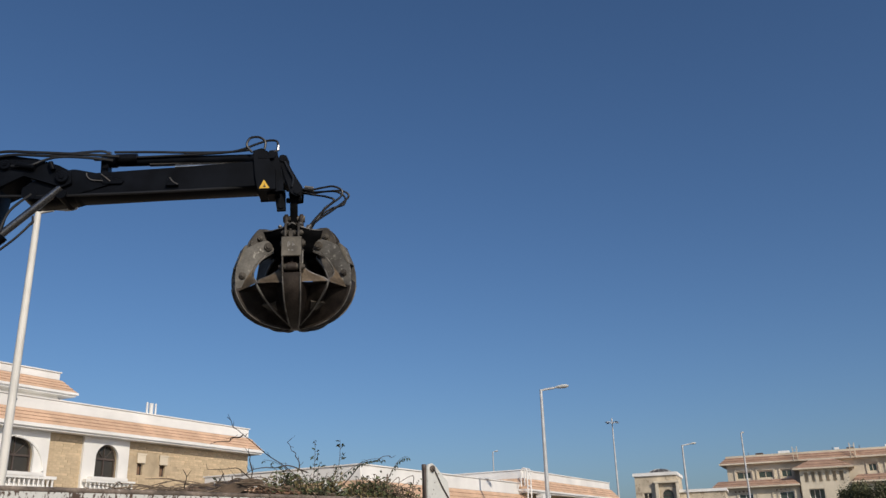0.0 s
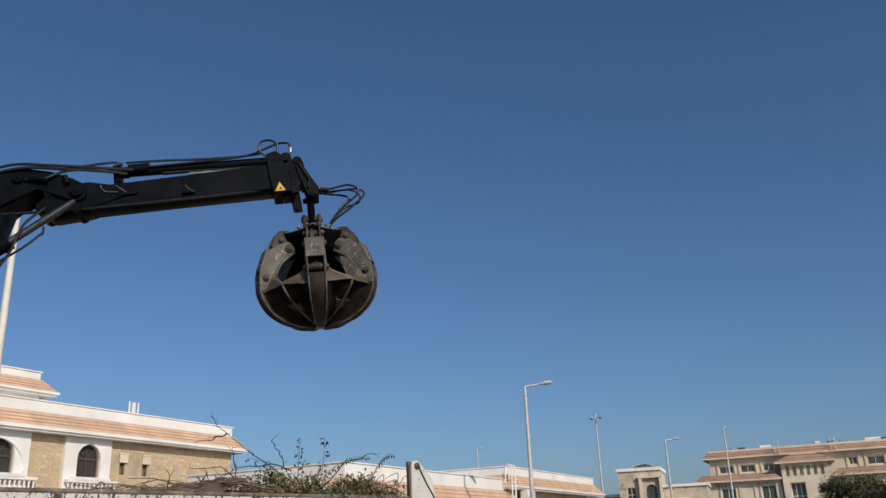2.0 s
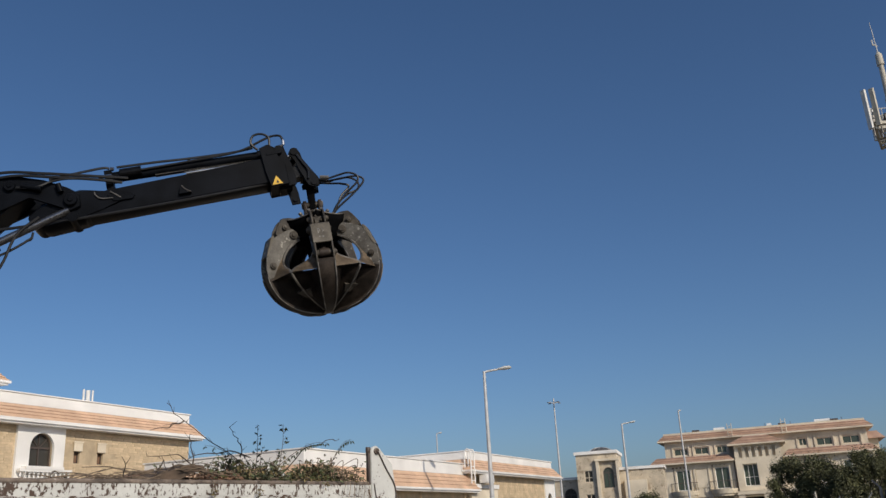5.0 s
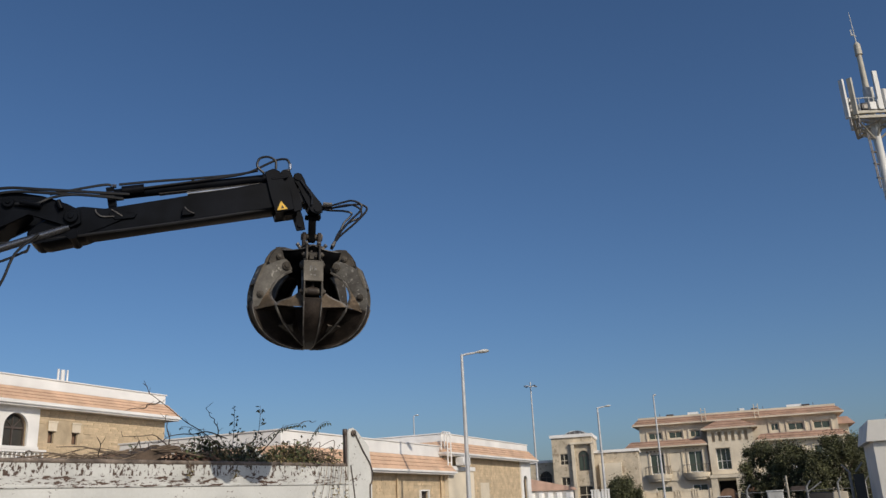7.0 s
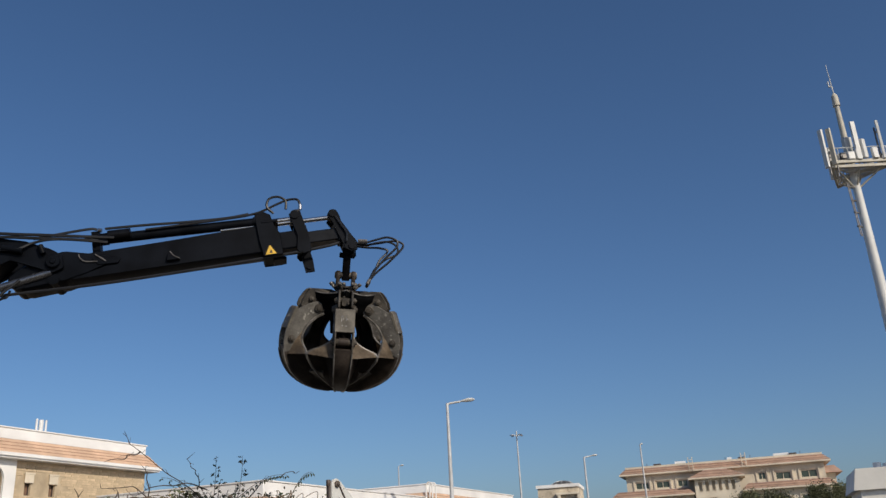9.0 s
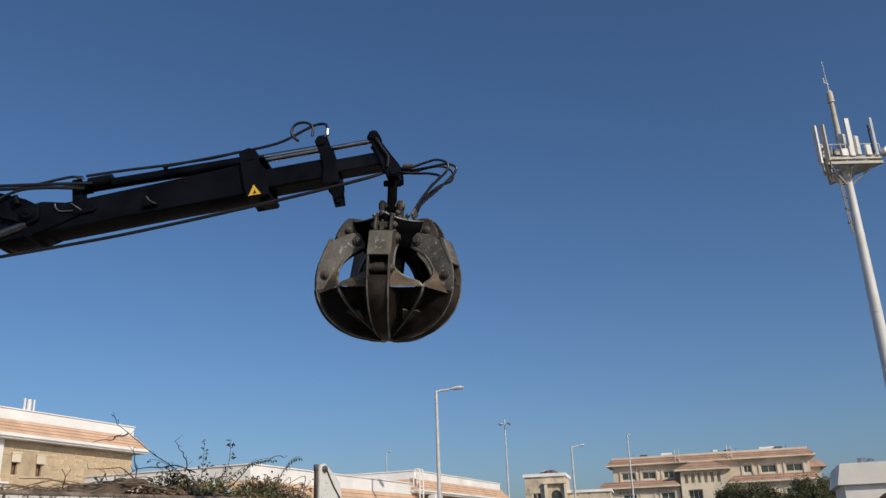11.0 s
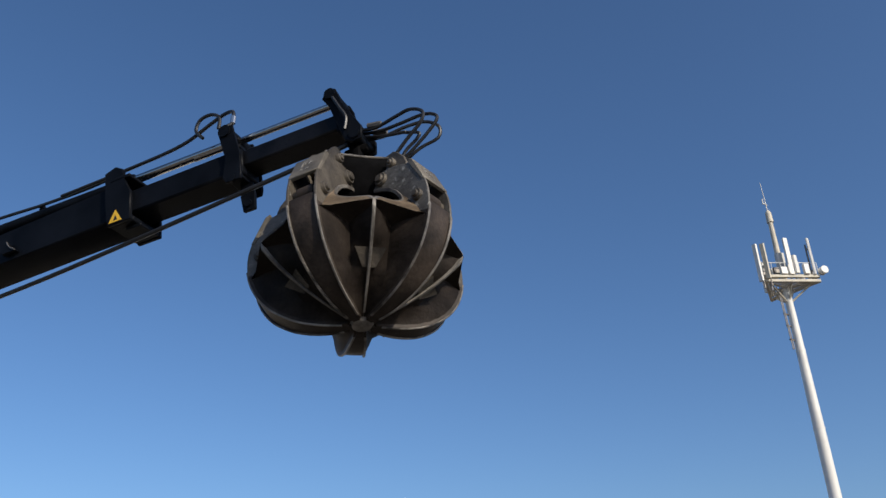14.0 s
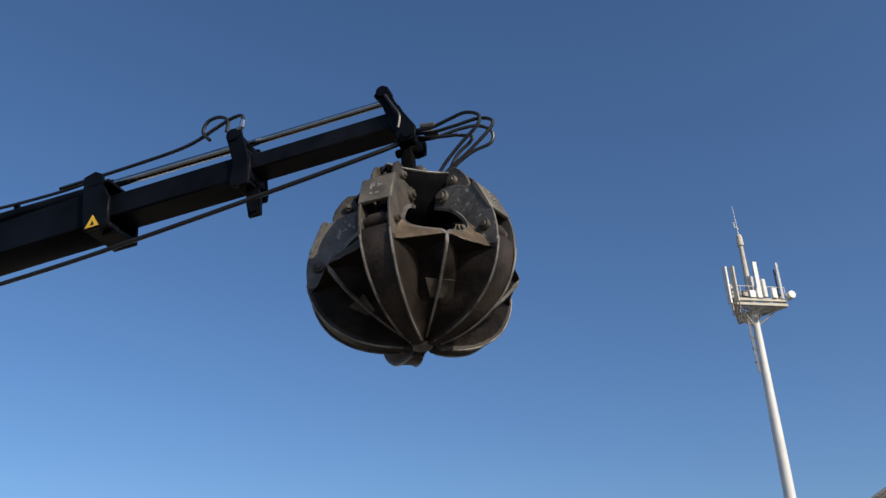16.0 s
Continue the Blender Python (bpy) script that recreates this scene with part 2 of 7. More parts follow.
def frustum(bm, lo, hi, z0, z1):
    """lo, hi: (x0, x1, y0, y1) of the lower and upper rectangle."""
    v = [bm.verts.new((x, y, z0)) for x, y in ((lo[0], lo[2]), (lo[1], lo[2]), (lo[1], lo[3]), (lo[0], lo[3]))]
    v += [bm.verts.new((x, y, z1)) for x, y in ((hi[0], hi[2]), (hi[1], hi[2]), (hi[1], hi[3]), (hi[0], hi[3]))]
    for f in ((3, 2, 1, 0), (4, 5, 6, 7), (0, 1, 5, 4), (1, 2, 6, 5), (2, 3, 7, 6), (3, 0, 4, 7)):
        bm.faces.new([v[i] for i in f])


def mesh(name, bm, material, bevel=0.0):
    if bevel:
        bmesh.ops.bevel(bm, geom=bm.edges[:], offset=bevel, segments=1, affect="EDGES", clamp_overlap=True)
    bmesh.ops.recalc_face_normals(bm, faces=bm.faces)
    me = bpy.data.meshes.new(name)
    bm.to_mesh(me)
    bm.free()
    me.set_sharp_from_angle(angle=radians(42))
    me.materials.append(M[material])
    return me


def part(name, bm, material, parent, label="", bevel=0.0, kind=""):
    ob = new(name, mesh(name, bm, material, bevel))
    ob.parent = parent
    return tagged(ob, label=label, kind=kind)


def pieces(name, bm, material, parent, label="", bevel=0.0):
    """Each separate body of bm becomes a part of its own."""
    left = set(bm.verts)
    todo = []
    for v in bm.verts:
        if v not in left:
            continue
        left.discard(v)
        heap, body = [v], [v]
        while heap:
            for e in heap.pop().link_edges:
                for w in e.verts:
                    if w in left:
                        left.discard(w)
                        heap.append(w)
                        body.append(w)
        todo.append(body)
    for body in todo:
        nb = BM()
        m = {w: nb.verts.new(w.co) for w in body}
        for f in {f for w in body for f in w.link_faces}:
            nf = nb.faces.new([m[w] for w in f.verts])
            nf.smooth = f.smooth
        part(name, nb, material, parent, label, bevel)
    bm.free()


def thing(name, label, category, m=None, group="", kind=""):
    ob = tagged(new(name), label, category, group, kind)
    ob.empty_display_size = 0.1
    if m is not None:
        ob.matrix_basis = m
    return ob


def wall_cut(bm, x0, x1, z0, z1, y0, y1, holes):
    """A wall with rectangular openings (xa, xb, za, zb) that go right through."""
    xs = sorted({x0, x1, *[h[0] for h in holes], *[h[1] for h in holes]})
    for xa, xb in zip(xs, xs[1:]):
        cuts = sorted((h[2], h[3]) for h in holes if h[0] < xb - 1e-6 and h[1] > xa + 1e-6)
        z = z0
        for ca, cb in cuts:
            if ca > z + 1e-6:
                box(bm, xa, xb, y0, y1, z, ca)
            z = max(z, cb)
        if z < z1 - 1e-6:
            box(bm, xa, xb, y0, y1, z, z1)
    bmesh.ops.remove_doubles(bm, verts=bm.verts, dist=1e-4)


def arch_fill(bm, xa, xb, zs, zt, y0, y1, n=8):
    """The two corner pieces that turn a rectangular opening's top into an arch springing at zs."""
    xm, r = (xa + xb) / 2, (xb - xa) / 2
    for sgn in (-1, 1):
        pts = [(xm + sgn * r, zt), (xm + sgn * r, zs)]
        pts += [(xm + sgn * r * math.cos(k / n * math.pi / 2), zs + (zt - zs) * math.sin(k / n * math.pi / 2)) for k in range(1, n + 1)]
        prism(bm, pts, y0, y1)


BM = bmesh.new


# ---- ground ----
def ground():
    bm = BM()
    n, s = 24, 1600.0
    for i in range(n):
        for j in range(n):
            box_x, box_y = -s + 2 * s * i / n, -s + 2 * s * j / n
            vs = [bm.verts.new((box_x + dx * 2 * s / n, box_y + dy * 2 * s / n, 0)) for dx, dy in ((0, 0), (1, 0), (1, 1), (0, 1))]
            bm.faces.new(vs)
    bmesh.ops.remove_doubles(bm, verts=bm.verts, dist=0.01)
    tagged(new("ground", mesh("ground", bm, "yard")), "dull dark ground between the houses, mostly out of view", "ground", kind="structure")
    bm = BM()
    box(bm, -60, 0, -14, 0, 0.0, 0.012)
    rd = tagged(new("road", mesh("road", bm, "asphalt")), "grey asphalt street in front of the houses", "road", kind="structure")
    rd.matrix_basis = pose(75, 66, 0, 0, 0, -18)


# ---- houses ----
def mansard(house, x0, x1, y0, y1, ze, zf, zr, zp, tile="tile", out=0.5, courses=4, wall_name="paint"):
    """Eave slab, stepped tile courses and a white parapet over a wall that ends at ze."""
    roof = part("roof", _eave(x0, x1, y0, y1, ze, zf, out), wall_name, house, "white eave slab")
    bm = BM()
    for k in range(courses):
        u0, u1 = k / courses, (k + 1) / courses
        o0, o1 = out * 0.95 * (1 - u0) + 0.055, out * 0.95 * (1 - u1) + 0.047
        za, zb = zf + (zr - zf) * u0, zf + (zr - zf) * u1
        n = max(1, round((x1 - x0 + 2 * o0) / 0.36))
        w = (x1 - x0 + 2 * o0) / n
        for i in range(n):
            xa, xb = x0 - o0 + i * w, x0 - o0 + (i + 1) * w - 0.006
            c = lambda x: max(x0 - o1, min(x1 + o1, x))
            za2 = za + (0.022 if k else 0.0)
            v = [bm.verts.new(p) for p in ((xa, y0 - o0, za2), (xb, y0 - o0, za2), (c(xb), y0 - o1, zb), (c(xa), y0 - o1, zb),
                                           (xa, y0 - o0, za + 0.034), (xb, y0 - o0, za + 0.034), (c(xb), y0 - o1, zb + 0.006), (c(xa), y0 - o1, zb + 0.006))]
            for f in ((0, 1, 5, 4), (4, 5, 6, 7), (1, 2, 6, 5), (3, 0, 4, 7)):
                bm.faces.new([v[q] for q in f])
    part("roof_tile", bm, tile, roof, "orange clay roof tile courses", kind="stuff")
    bm = BM()
    for k in range(courses):
        u0, u1 = k / courses, (k + 1) / courses
        o0, o1 = out * 0.95 * (1 - u0) + 0.03, out * 0.95 * (1 - u1) + 0.03
        frustum(bm, (x0 - o0, x1 + o0, y0 - o0, y1 + o0), (x0 - o1, x1 + o1, y0 - o1, y1 + o1), zf + (zr - zf) * u0, zf + (zr - zf) * u1)
    part("roof_slope", bm, tile, roof, "stepped clay tile slope")
    for k in range(1, courses):
        o0 = out * 0.95 * (1 - k / courses) + 0.058
        za = zf + (zr - zf) * k / courses
        bm = BM()
        box(bm, x0 - o0, x1 + o0, y0 - o0, y0 - o0 + 0.1, za + 0.002, za + 0.021)
        part("course_joint", bm, "joint", roof, "dark joint between tile courses")
    bm = BM()
    frustum(bm, (x0, x1, y0, y1), (x0, x1, y0, y1), zr, zp)
    part("parapet", bm, wall_name, house, "plain white roof parapet", bevel=0.03)
    bm = BM()
    frustum(bm, (x0 - 0.04, x1 + 0.04, y0 - 0.04, y1 + 0.04), (x0 - 0.04, x1 + 0.04, y0 - 0.04, y1 + 0.04), zp, zp + 0.05)
    part("coping", bm, wall_name, house)
    return roof


def _eave(x0, x1, y0, y1, ze, zf, out):
    bm = BM()
    box(bm, x0 - out - 0.08, x1 + out + 0.08, y0 - out - 0.08, y1 + out, ze + 0.08, zf)
    box(bm, x0 - out, x1 + out, y0 - out, y1 + out - 0.1, ze, ze + 0.08)
    return bm


def stones(parent, x0, x1, z0, z1, y, holes, seed, limit=300, course=0.2, length=0.5, single=True):
    """Coursed stone facing, proud of the wall behind, round openings."""
    rnd = random.Random(seed)
    kinds = []
    spots = []
    z, row = z0, 0
    while z < z1 - 0.05:
        x = x0 - (row % 2) * length * 0.45
        while x < x1 - 0.02:
            w = length * rnd.choice((0.7, 1.0, 1.25))
            xa, xb = max(x, x0), min(x + w - 0.015, x1)
            if xb - xa > 0.08 and not any(h[0] < xb and h[1] > xa and h[2] < z + course - 0.01 and h[3] > z + 0.01 for h in holes):
                spots.append((xa, xb, z))
            x += w
        z += course
        row += 1
    rest = spots
    if single:
        spots.sort(key=lambda q: -q[2])
        rest = spots[limit:]
        shared = {}
        for xa, xb, z in spots[:limit]:
            key = round((xb - xa) * 20)
            if key not in shared:
                bm = BM()
                frustum(bm, (0, key / 20, -0.02, 0.02), (0, key / 20, -0.02, 0.02), 0.004, course - 0.006)
                for v in bm.verts:
                    if v.co.y < 0:
                        v.co.x = min(max(v.co.x, 0.012), key / 20 - 0.012)
                shared[key] = mesh("stone_block", bm, "stone")
            ob = new("stone_block", shared[key])
            ob.parent = parent
            ob.matrix_basis = pose(xa, y + 0.012 - rnd.uniform(0.0, 0.010), z)
    if rest:
        bm = BM()
        for xa, xb, z in rest:
            d = rnd.uniform(0.0, 0.02)
            box(bm, xa, xb, y - 0.008 - 0.5 * d, y + 0.02, z + 0.003, z + course - 0.006)
        part("stone_facing", bm, "stone_far", parent, "coursed tan stone facing", kind="stuff")


def arched_window(house, xm, zb, w, h, y, mat_glass="glass"):
    """A round-headed casement set back in its opening, with a fan light."""
    win = new("window")
    win.parent = house
    tagged(win, "arched window with dark frame and fanlight bars")
    win.matrix_basis = pose(xm, y, zb)
    r, zs = w / 2, h - w / 2
    bm = BM()
    pts = [(-r, 0), (r, 0), (r, zs)] + [(r * math.cos(k * math.pi / 12), zs + r * math.sin(k * math.pi / 12)) for k in range(1, 12)] + [(-r, zs)]
    prism(bm, pts, 0.02, 0.04)
    part("pane", bm, mat_glass, win)
    bm = BM()
    for xa, xb in ((-r, -r + 0.06), (-0.03, 0.03), (r - 0.06, r)):
        box(bm, xa, xb, -0.03, 0.015, 0, zs)
    box(bm, -r, r, -0.032, 0.013, zs - 0.04, zs + 0.04)
    box(bm, -r, r, -0.032, 0.013, 0, 0.06)
    for k in range(12):
        a0, a1 = k * math.pi / 12, (k + 1) * math.pi / 12
        prism(bm, [((r - 0.06) * math.cos(a0), zs + (r - 0.06) * math.sin(a0)), (r * math.cos(a0), zs + r * math.sin(a0)),
                   (r * math.cos(a1), zs + r * math.sin(a1)), ((r - 0.06) * math.cos(a1), zs + (r - 0.06) * math.sin(a1))], -0.03, 0.015)
    for an in (45, 90, 135):
        c, s = math.cos(radians(an)), math.sin(radians(an))
        rod(bm, (0.02 * c, -0.01, zs), ((r - 0.03) * c, -0.01, zs + (r - 0.03) * s), 0.02, n=6)
    part("window_frame", bm, "frame", win)
    return win


def square_window(house, xa, xb, za, zb, y, mat_glass="glass", mullions=1, transom=True, frame_mat="frame"):
    win = new("window")
    win.parent = house
    win.matrix_basis = pose((xa + xb) / 2, y, za)
    w, h = (xb - xa) / 2, zb - za
    bm = BM()
    box(bm, -w, w, 0.02, 0.04, 0, h)
    part("pane", bm, mat_glass, win)
    bm = BM()
    t = min(0.07, w * 0.2)
    box(bm, -w, -w + t, -0.04, 0.018, 0, h)
    box(bm, w - t, w, -0.04, 0.018, 0, h)
    box(bm, -w + t, w - t, -0.038, 0.016, 0, t)
    box(bm, -w + t, w - t, -0.038, 0.016, h - t, h)
    for k in range(mullions):
        x = -w + 2 * w * (k + 1) / (mullions + 1)
        box(bm, x - t * 0.4, x + t * 0.4, -0.036, 0.014, t, h - t)
    if transom:
        box(bm, -w + t, w - t, -0.034, 0.012, h * 0.4 - t * 0.4, h * 0.4 + t * 0.4)
    part("window_frame", bm, frame_mat, win)
    return win


def balustrade(house, x0, x1, z0, y):
    bal = new("balustrade")
    bal.parent = house
    tagged(bal, "white balcony balustrade with turned balusters")
    bal.matrix_basis = pose(0, y, z0)
    bm = BM()
    box(bm, x0, x1, -0.12, 0.12, -0.14, 0)
    box(bm, x0, x1, -0.1, 0.1, 0.5, 0.62)
    part("rail", bm, "paint", bal)
    n = int((x1 - x0) / 0.2)
    bm = BM()
    for za, zb, ra, rb in ((0, 0.12, 0.05, 0.075), (0.12, 0.28, 0.075, 0.035), (0.28, 0.5, 0.035, 0.05)):
        rod(bm, (0, 0, za), (0, 0, zb), ra, rb, 8)
    me = mesh("baluster", bm, "paint")
    for i in range(n):
        ob = new("baluster", me)
        ob.parent = bal
        ob.matrix_basis = pose(x0 + (i + 0.5) * (x1 - x0) / n, 0, 0)


FACE = 90 - 28.5      # the street front's turn


def house_near():
    h = thing("house", "two-storey tan stone villa with white trim and orange tile eaves", "house", pose(-10.6, 45.3, 0, 0, 0, FACE))
    wins = [(-9.6, -8.4), (-14.0, -12.55)]
    slots = [(-7.24, -6.92), (-5.93, -5.60)]
    holes = [(a, b, 4.86, 6.24) for a, b in wins] + [(a, b, 5.08, 5.58) for a, b in slots]
    bm = BM()
    wall_cut(bm, -26, 0, 0, 6.5, 0, 0.3, holes)
    for a, b in wins:
        arch_fill(bm, a, b, 6.24 - (b - a) / 2, 6.24, 0, 0.3)
    box(bm, -26, 0, 0.3, 10, 0, 3.3)
    box(bm, -26, 0, 9.7, 10, 3.3, 6.5)
    box(bm, -0.3, 0, 0.3, 9.7, 3.3, 6.5)
    box(bm, -26, -25.7, 0.3, 9.7, 3.3, 6.5)
    part("wall", bm, "mortar", h, "tan stone wall")
    # backing sheet whose dark colour stands in for the unlit room
    bm = BM()
    box(bm, -25.7, -0.3, 1.2, 1.3, 3.3, 6.5)
    part("room_backing", bm, "dark", h)
    # white rendered bays round the arched windows
    bm = BM()
    for xa, xb, a, b in ((-10.25, -7.85, -9.6, -8.4), (-16.2, -11.9, -14.0, -12.55)):
        wall_cut(bm, xa, xb, 3.6, 6.5, -0.12, -0.002, [(a, b, 4.86, 6.24)])
        arch_fill(bm, a, b, 6.24 - (b - a) / 2, 6.24, -0.12, -0.002)
    pieces("rendered_bay", bm, "paint", h, "smooth white rendered bay")
    bm = BM()
    prev = None
    for k in range(13):
        an = math.pi * 0.0 + k * math.pi / 24
        p = (-12.55 + 0.95 * math.sin(an) * 0.0 - 0.9 + 1.35 * math.cos(math.pi / 2 - an), 4.95 + 1.25 * math.cos(an))
        if prev:
            rod(bm, (prev[0], -0.14, prev[1]), (p[0], -0.14, p[1]), 0.05, n=6)
        prev = p
    part("arch_moulding", bm, "paint", h, "curved white arch moulding")
    for a, b in wins:
        arched_window(h, (a + b) / 2, 4.86, b - a, 1.38, 0.12)
        bm = BM()
        box(bm, a - 0.35, b + 0.35, -0.42, -0.12, 4.72, 4.85)
        part("window_sill", bm, "paint", h)
    balustrade(h, -10.2, -7.6, 4.12, -0.3)
    balustrade(h, -16.2, -11.6, 4.12, -0.3)
    bm = BM()
    for xa, xb in ((-10.25, -7.55), (-16.25, -11.55)):
        box(bm, xa, xb, -0.6, -0.002, 3.8, 3.97)
    part("balcony_slab", bm, "paint", h)
    for a, b in slots:
        square_window(h, a, b, 5.08, 5.58, 0.14, "brownpanel", 0, False)
        bm = BM()
        box(bm, a - 0.07, b + 0.07, -0.085, -0.045, 5.60, 6.02)
        box(bm, a - 0.1, b + 0.1, -0.11, -0.045, 5.96, 6.02)
        part("lintel", bm, "cream", h, "white lintel over a small window")
    stones(h, -7.8, 0.0, 4.1, 6.45, -0.005, [(a - 0.10, b + 0.10, 5.06, 6.06) for a, b in slots], 3, 300, 0.105, 0.72)
    stones(h, -11.9, -10.25, 4.1, 6.45, -0.005, [], 5, 100, 0.105, 0.72)
    mansard(h, -26, 0, 0, 10, 6.5, 6.72, 7.33, 7.8)
    # vent pipes on the roof
    for x, r, z in ((-6.42, 0.05, 0.62), (-6.17, 0.1, 0.6), (-5.9, 0.045, 0.62)):
        bm = BM()
        rod(bm, (x, 0.6, 7.3), (x, 0.6, 7.85 + z), r)
        part("vent_pipe", bm, "plastic", h, "white roof vent pipe")
    # set-back upper storey
    up = part("upper_storey", _upper(), "paint", h, "set-back upper storey wall")
    mansard(h, -30, -10.8, 1.2, 9, 8.2, 8.38, 8.9, 9.22)
    bm = BM()
    rod(bm, (-13.6, -0.05, 7.62), (-13.6, 0.06, 7.62), 0.06, n=8)
    part("spout", bm, "dark", h)
    return h


def _upper():
    bm = BM()
    box(bm, -30, -10.8, 1.2, 9, 7.4, 8.2)
    return bm


def house_low():
    h = thing("house", "single-storey tan stone annex with white parapet and tile eaves", "house", pose(3.7, 46.5, 0, 0, 0, FACE))
    hole = [(-3.0, -2.1, 1.5, 2.45)]
    bm = BM()
    wall_cut(bm, -15, 0, 0, 3.25, 0, 0.3, hole)
    box(bm, -15, 0, 7.7, 8, 0, 3.25)
    box(bm, -0.3, 0, 0.3, 7.7, 0, 3.25)
    box(bm, -15, -14.7, 0.3, 7.7, 0, 3.25)
    part("wall", bm, "mortar", h, "tan stone wall")
    bm = BM()
    box(bm, -14.7, -0.3, 1.0, 1.1, 0, 3.25)
    part("room_backing", bm, "dark", h)
    square_window(h, *hole[0], 0.12, "dark", 1, False)
    bm = BM()
    for xa, xb, za, zb in ((-3.06, -3.0, 1.44, 2.51), (-2.1, -2.04, 1.44, 2.51), (-3.0, -2.1, 1.44, 1.5), (-3.0, -2.1, 2.45, 2.51)):
        box(bm, xa, xb, -0.1, -0.002, za, zb)
    part("window_surround", bm, "paint", h)
    stones(h, -9, 0, 0.9, 3.2, -0.005, [(-3.15, -1.95, 1.35, 2.6)], 8, 300, 0.14, 0.62, False)
    for x in (-5.6, -0.55):
        bm = BM()
        rod(bm, (x, -0.1, 0.3), (x, -0.1, 3.25), 0.05, n=8)
        part("downpipe", bm, "stone_far", h, "brown rainwater downpipe")
    mansard(h, -15, 0, 0, 8, 3.25, 3.42, 4.15, 4.72)
    bm = BM()
    box(bm, -4.2, -3.3, 2.0, 2.8, 4.6, 4.98)
    part("roof_box", bm, "plastic", h, "white unit on the roof", bevel=0.05)
    return h


def ladder_hoops(h, x, y, z0, z1):
    bm = BM()
    for dx in (0, 0.45):
        tube(bm, [(x + dx, y, z0), (x + dx, y, z1 - 0.2), (x + dx, y + 0.1, z1), (x + dx, y + 0.25, z1), (x + dx, y + 0.34, z1 - 0.2), (x + dx, y + 0.34, z1 - 0.9)], 0.034, 6)
    for k in range(5):
        z = z0 + 0.15 + k * 0.35
        rod(bm, (x, y, z), (x + 0.45, y, z), 0.025, n=6)
    part("roof_ladder", bm, "paint", h, "white steel ladder hooked over the parapet")


def house_end():
    h = thing("house", "tan stone house with tile eaves and an arched end window", "house", pose(10.5, 59.0, 0, 0, 0, FACE))
    win = (-1.5, -0.7, 1.0, 3.4)
    bm = BM()
    wall_cut(bm, -14.2, 0, 0, 4.25, 0, 0.3, [win])
    arch_fill(bm, -1.5, -0.7, 3.0, 3.4, 0, 0.3)
    box(bm, -14.2, 0, 0.3, 9, 0, 0.8)
    box(bm, -0.3, 0, 0.3, 9, 0.8, 4.25)
    box(bm, -14.2, -0.3, 8.7, 9, 0.8, 4.25)
    box(bm, -14.2, -13.9, 0.3, 8.7, 0.8, 4.25)
    part("wall", bm, "mortar", h)
    bm = BM()
    box(bm, -13.9, -0.3, 1.0, 1.1, 0.8, 4.25)
    part("room_backing", bm, "dark", h)
    arched_window(h, -1.1, 1.0, 0.8, 2.4, 0.12)
    bm = BM()
    wall_cut(bm, -1.9, 0.02, 0.8, 4.25, -0.1, -0.002, [win])
    arch_fill(bm, -1.5, -0.7, 3.0, 3.4, -0.1, -0.002)
    pieces("rendered_bay", bm, "paint", h, "white rendered bay at the corner")
    stones(h, -10.6, -1.9, 0.0, 4.2, -0.005, [(-9.2, -7.6, 1.5, 3.0)], 11, 300, 0.14, 0.62, False)
    bm = BM()
    box(bm, -9.1, -7.7, -0.03, -0.002, 1.6, 2.9)
    part("blind_window", bm, "cream", h, "blocked window panel")
    bm = BM()
    box(bm, -14.2, -10.6, -0.25, -0.002, 0, 3.5)
    part("porch_wall", bm, "cream", h)
    bm = BM()
    box(bm, -14.3, -10.5, -0.32, 0.0, 3.5, 3.72)
    part("porch_coping", bm, "paint", h)
    bm = BM()
    box(bm, -13.2, -12.2, -0.75, -0.27, 3.75, 4.2)
    part("air_conditioner", bm, "plastic", h, "white wall air-conditioner", bevel=0.03)
    mansard(h, -14.2, 0, 0, 9, 4.25, 4.42, 5.0, 5.42)
    ladder_hoops(h, -15.0, -0.62, 3.7, 5.42)
    bm = BM()
    box(bm, -7.4, -4.2, 3, 5, 5.4, 5.75)
    part("roof_box", bm, "plastic", h, "low white tank on the roof", bevel=0.04)
    return h


def boundary_wall(name, x, y, length, height, turn, label, panels=True, material="paint"):
    w = thing(name, label, "wall", pose(x, y, 0, 0, 0, turn))
    bm = BM()
    box(bm, 0, length, 0, 0.2, 0, height)
    part("wall_panel", bm, material, w)
    bm = BM()
    box(bm, -0.03, length + 0.03, -0.04, 0.24, height, height + 0.1)
    part("coping", bm, material, w)
    if panels:
        n = max(1, int(length / 1.6))
        bm = BM()
        for dx in (-0.24, 0.0, 0.24):
            box(bm, dx - 0.08, dx + 0.08, -0.12, -0.002, 0, height + 0.18)
        box(bm, -0.36, 0.36, -0.16, 0.26, height + 0.18, height + 0.26)
        me = mesh("pier", bm, material)
        for i in range(n + 1):
            ob = new("pier", me)
            ob.parent = w
            ob.matrix_basis = pose(i * length / n, 0, 0)
    return w


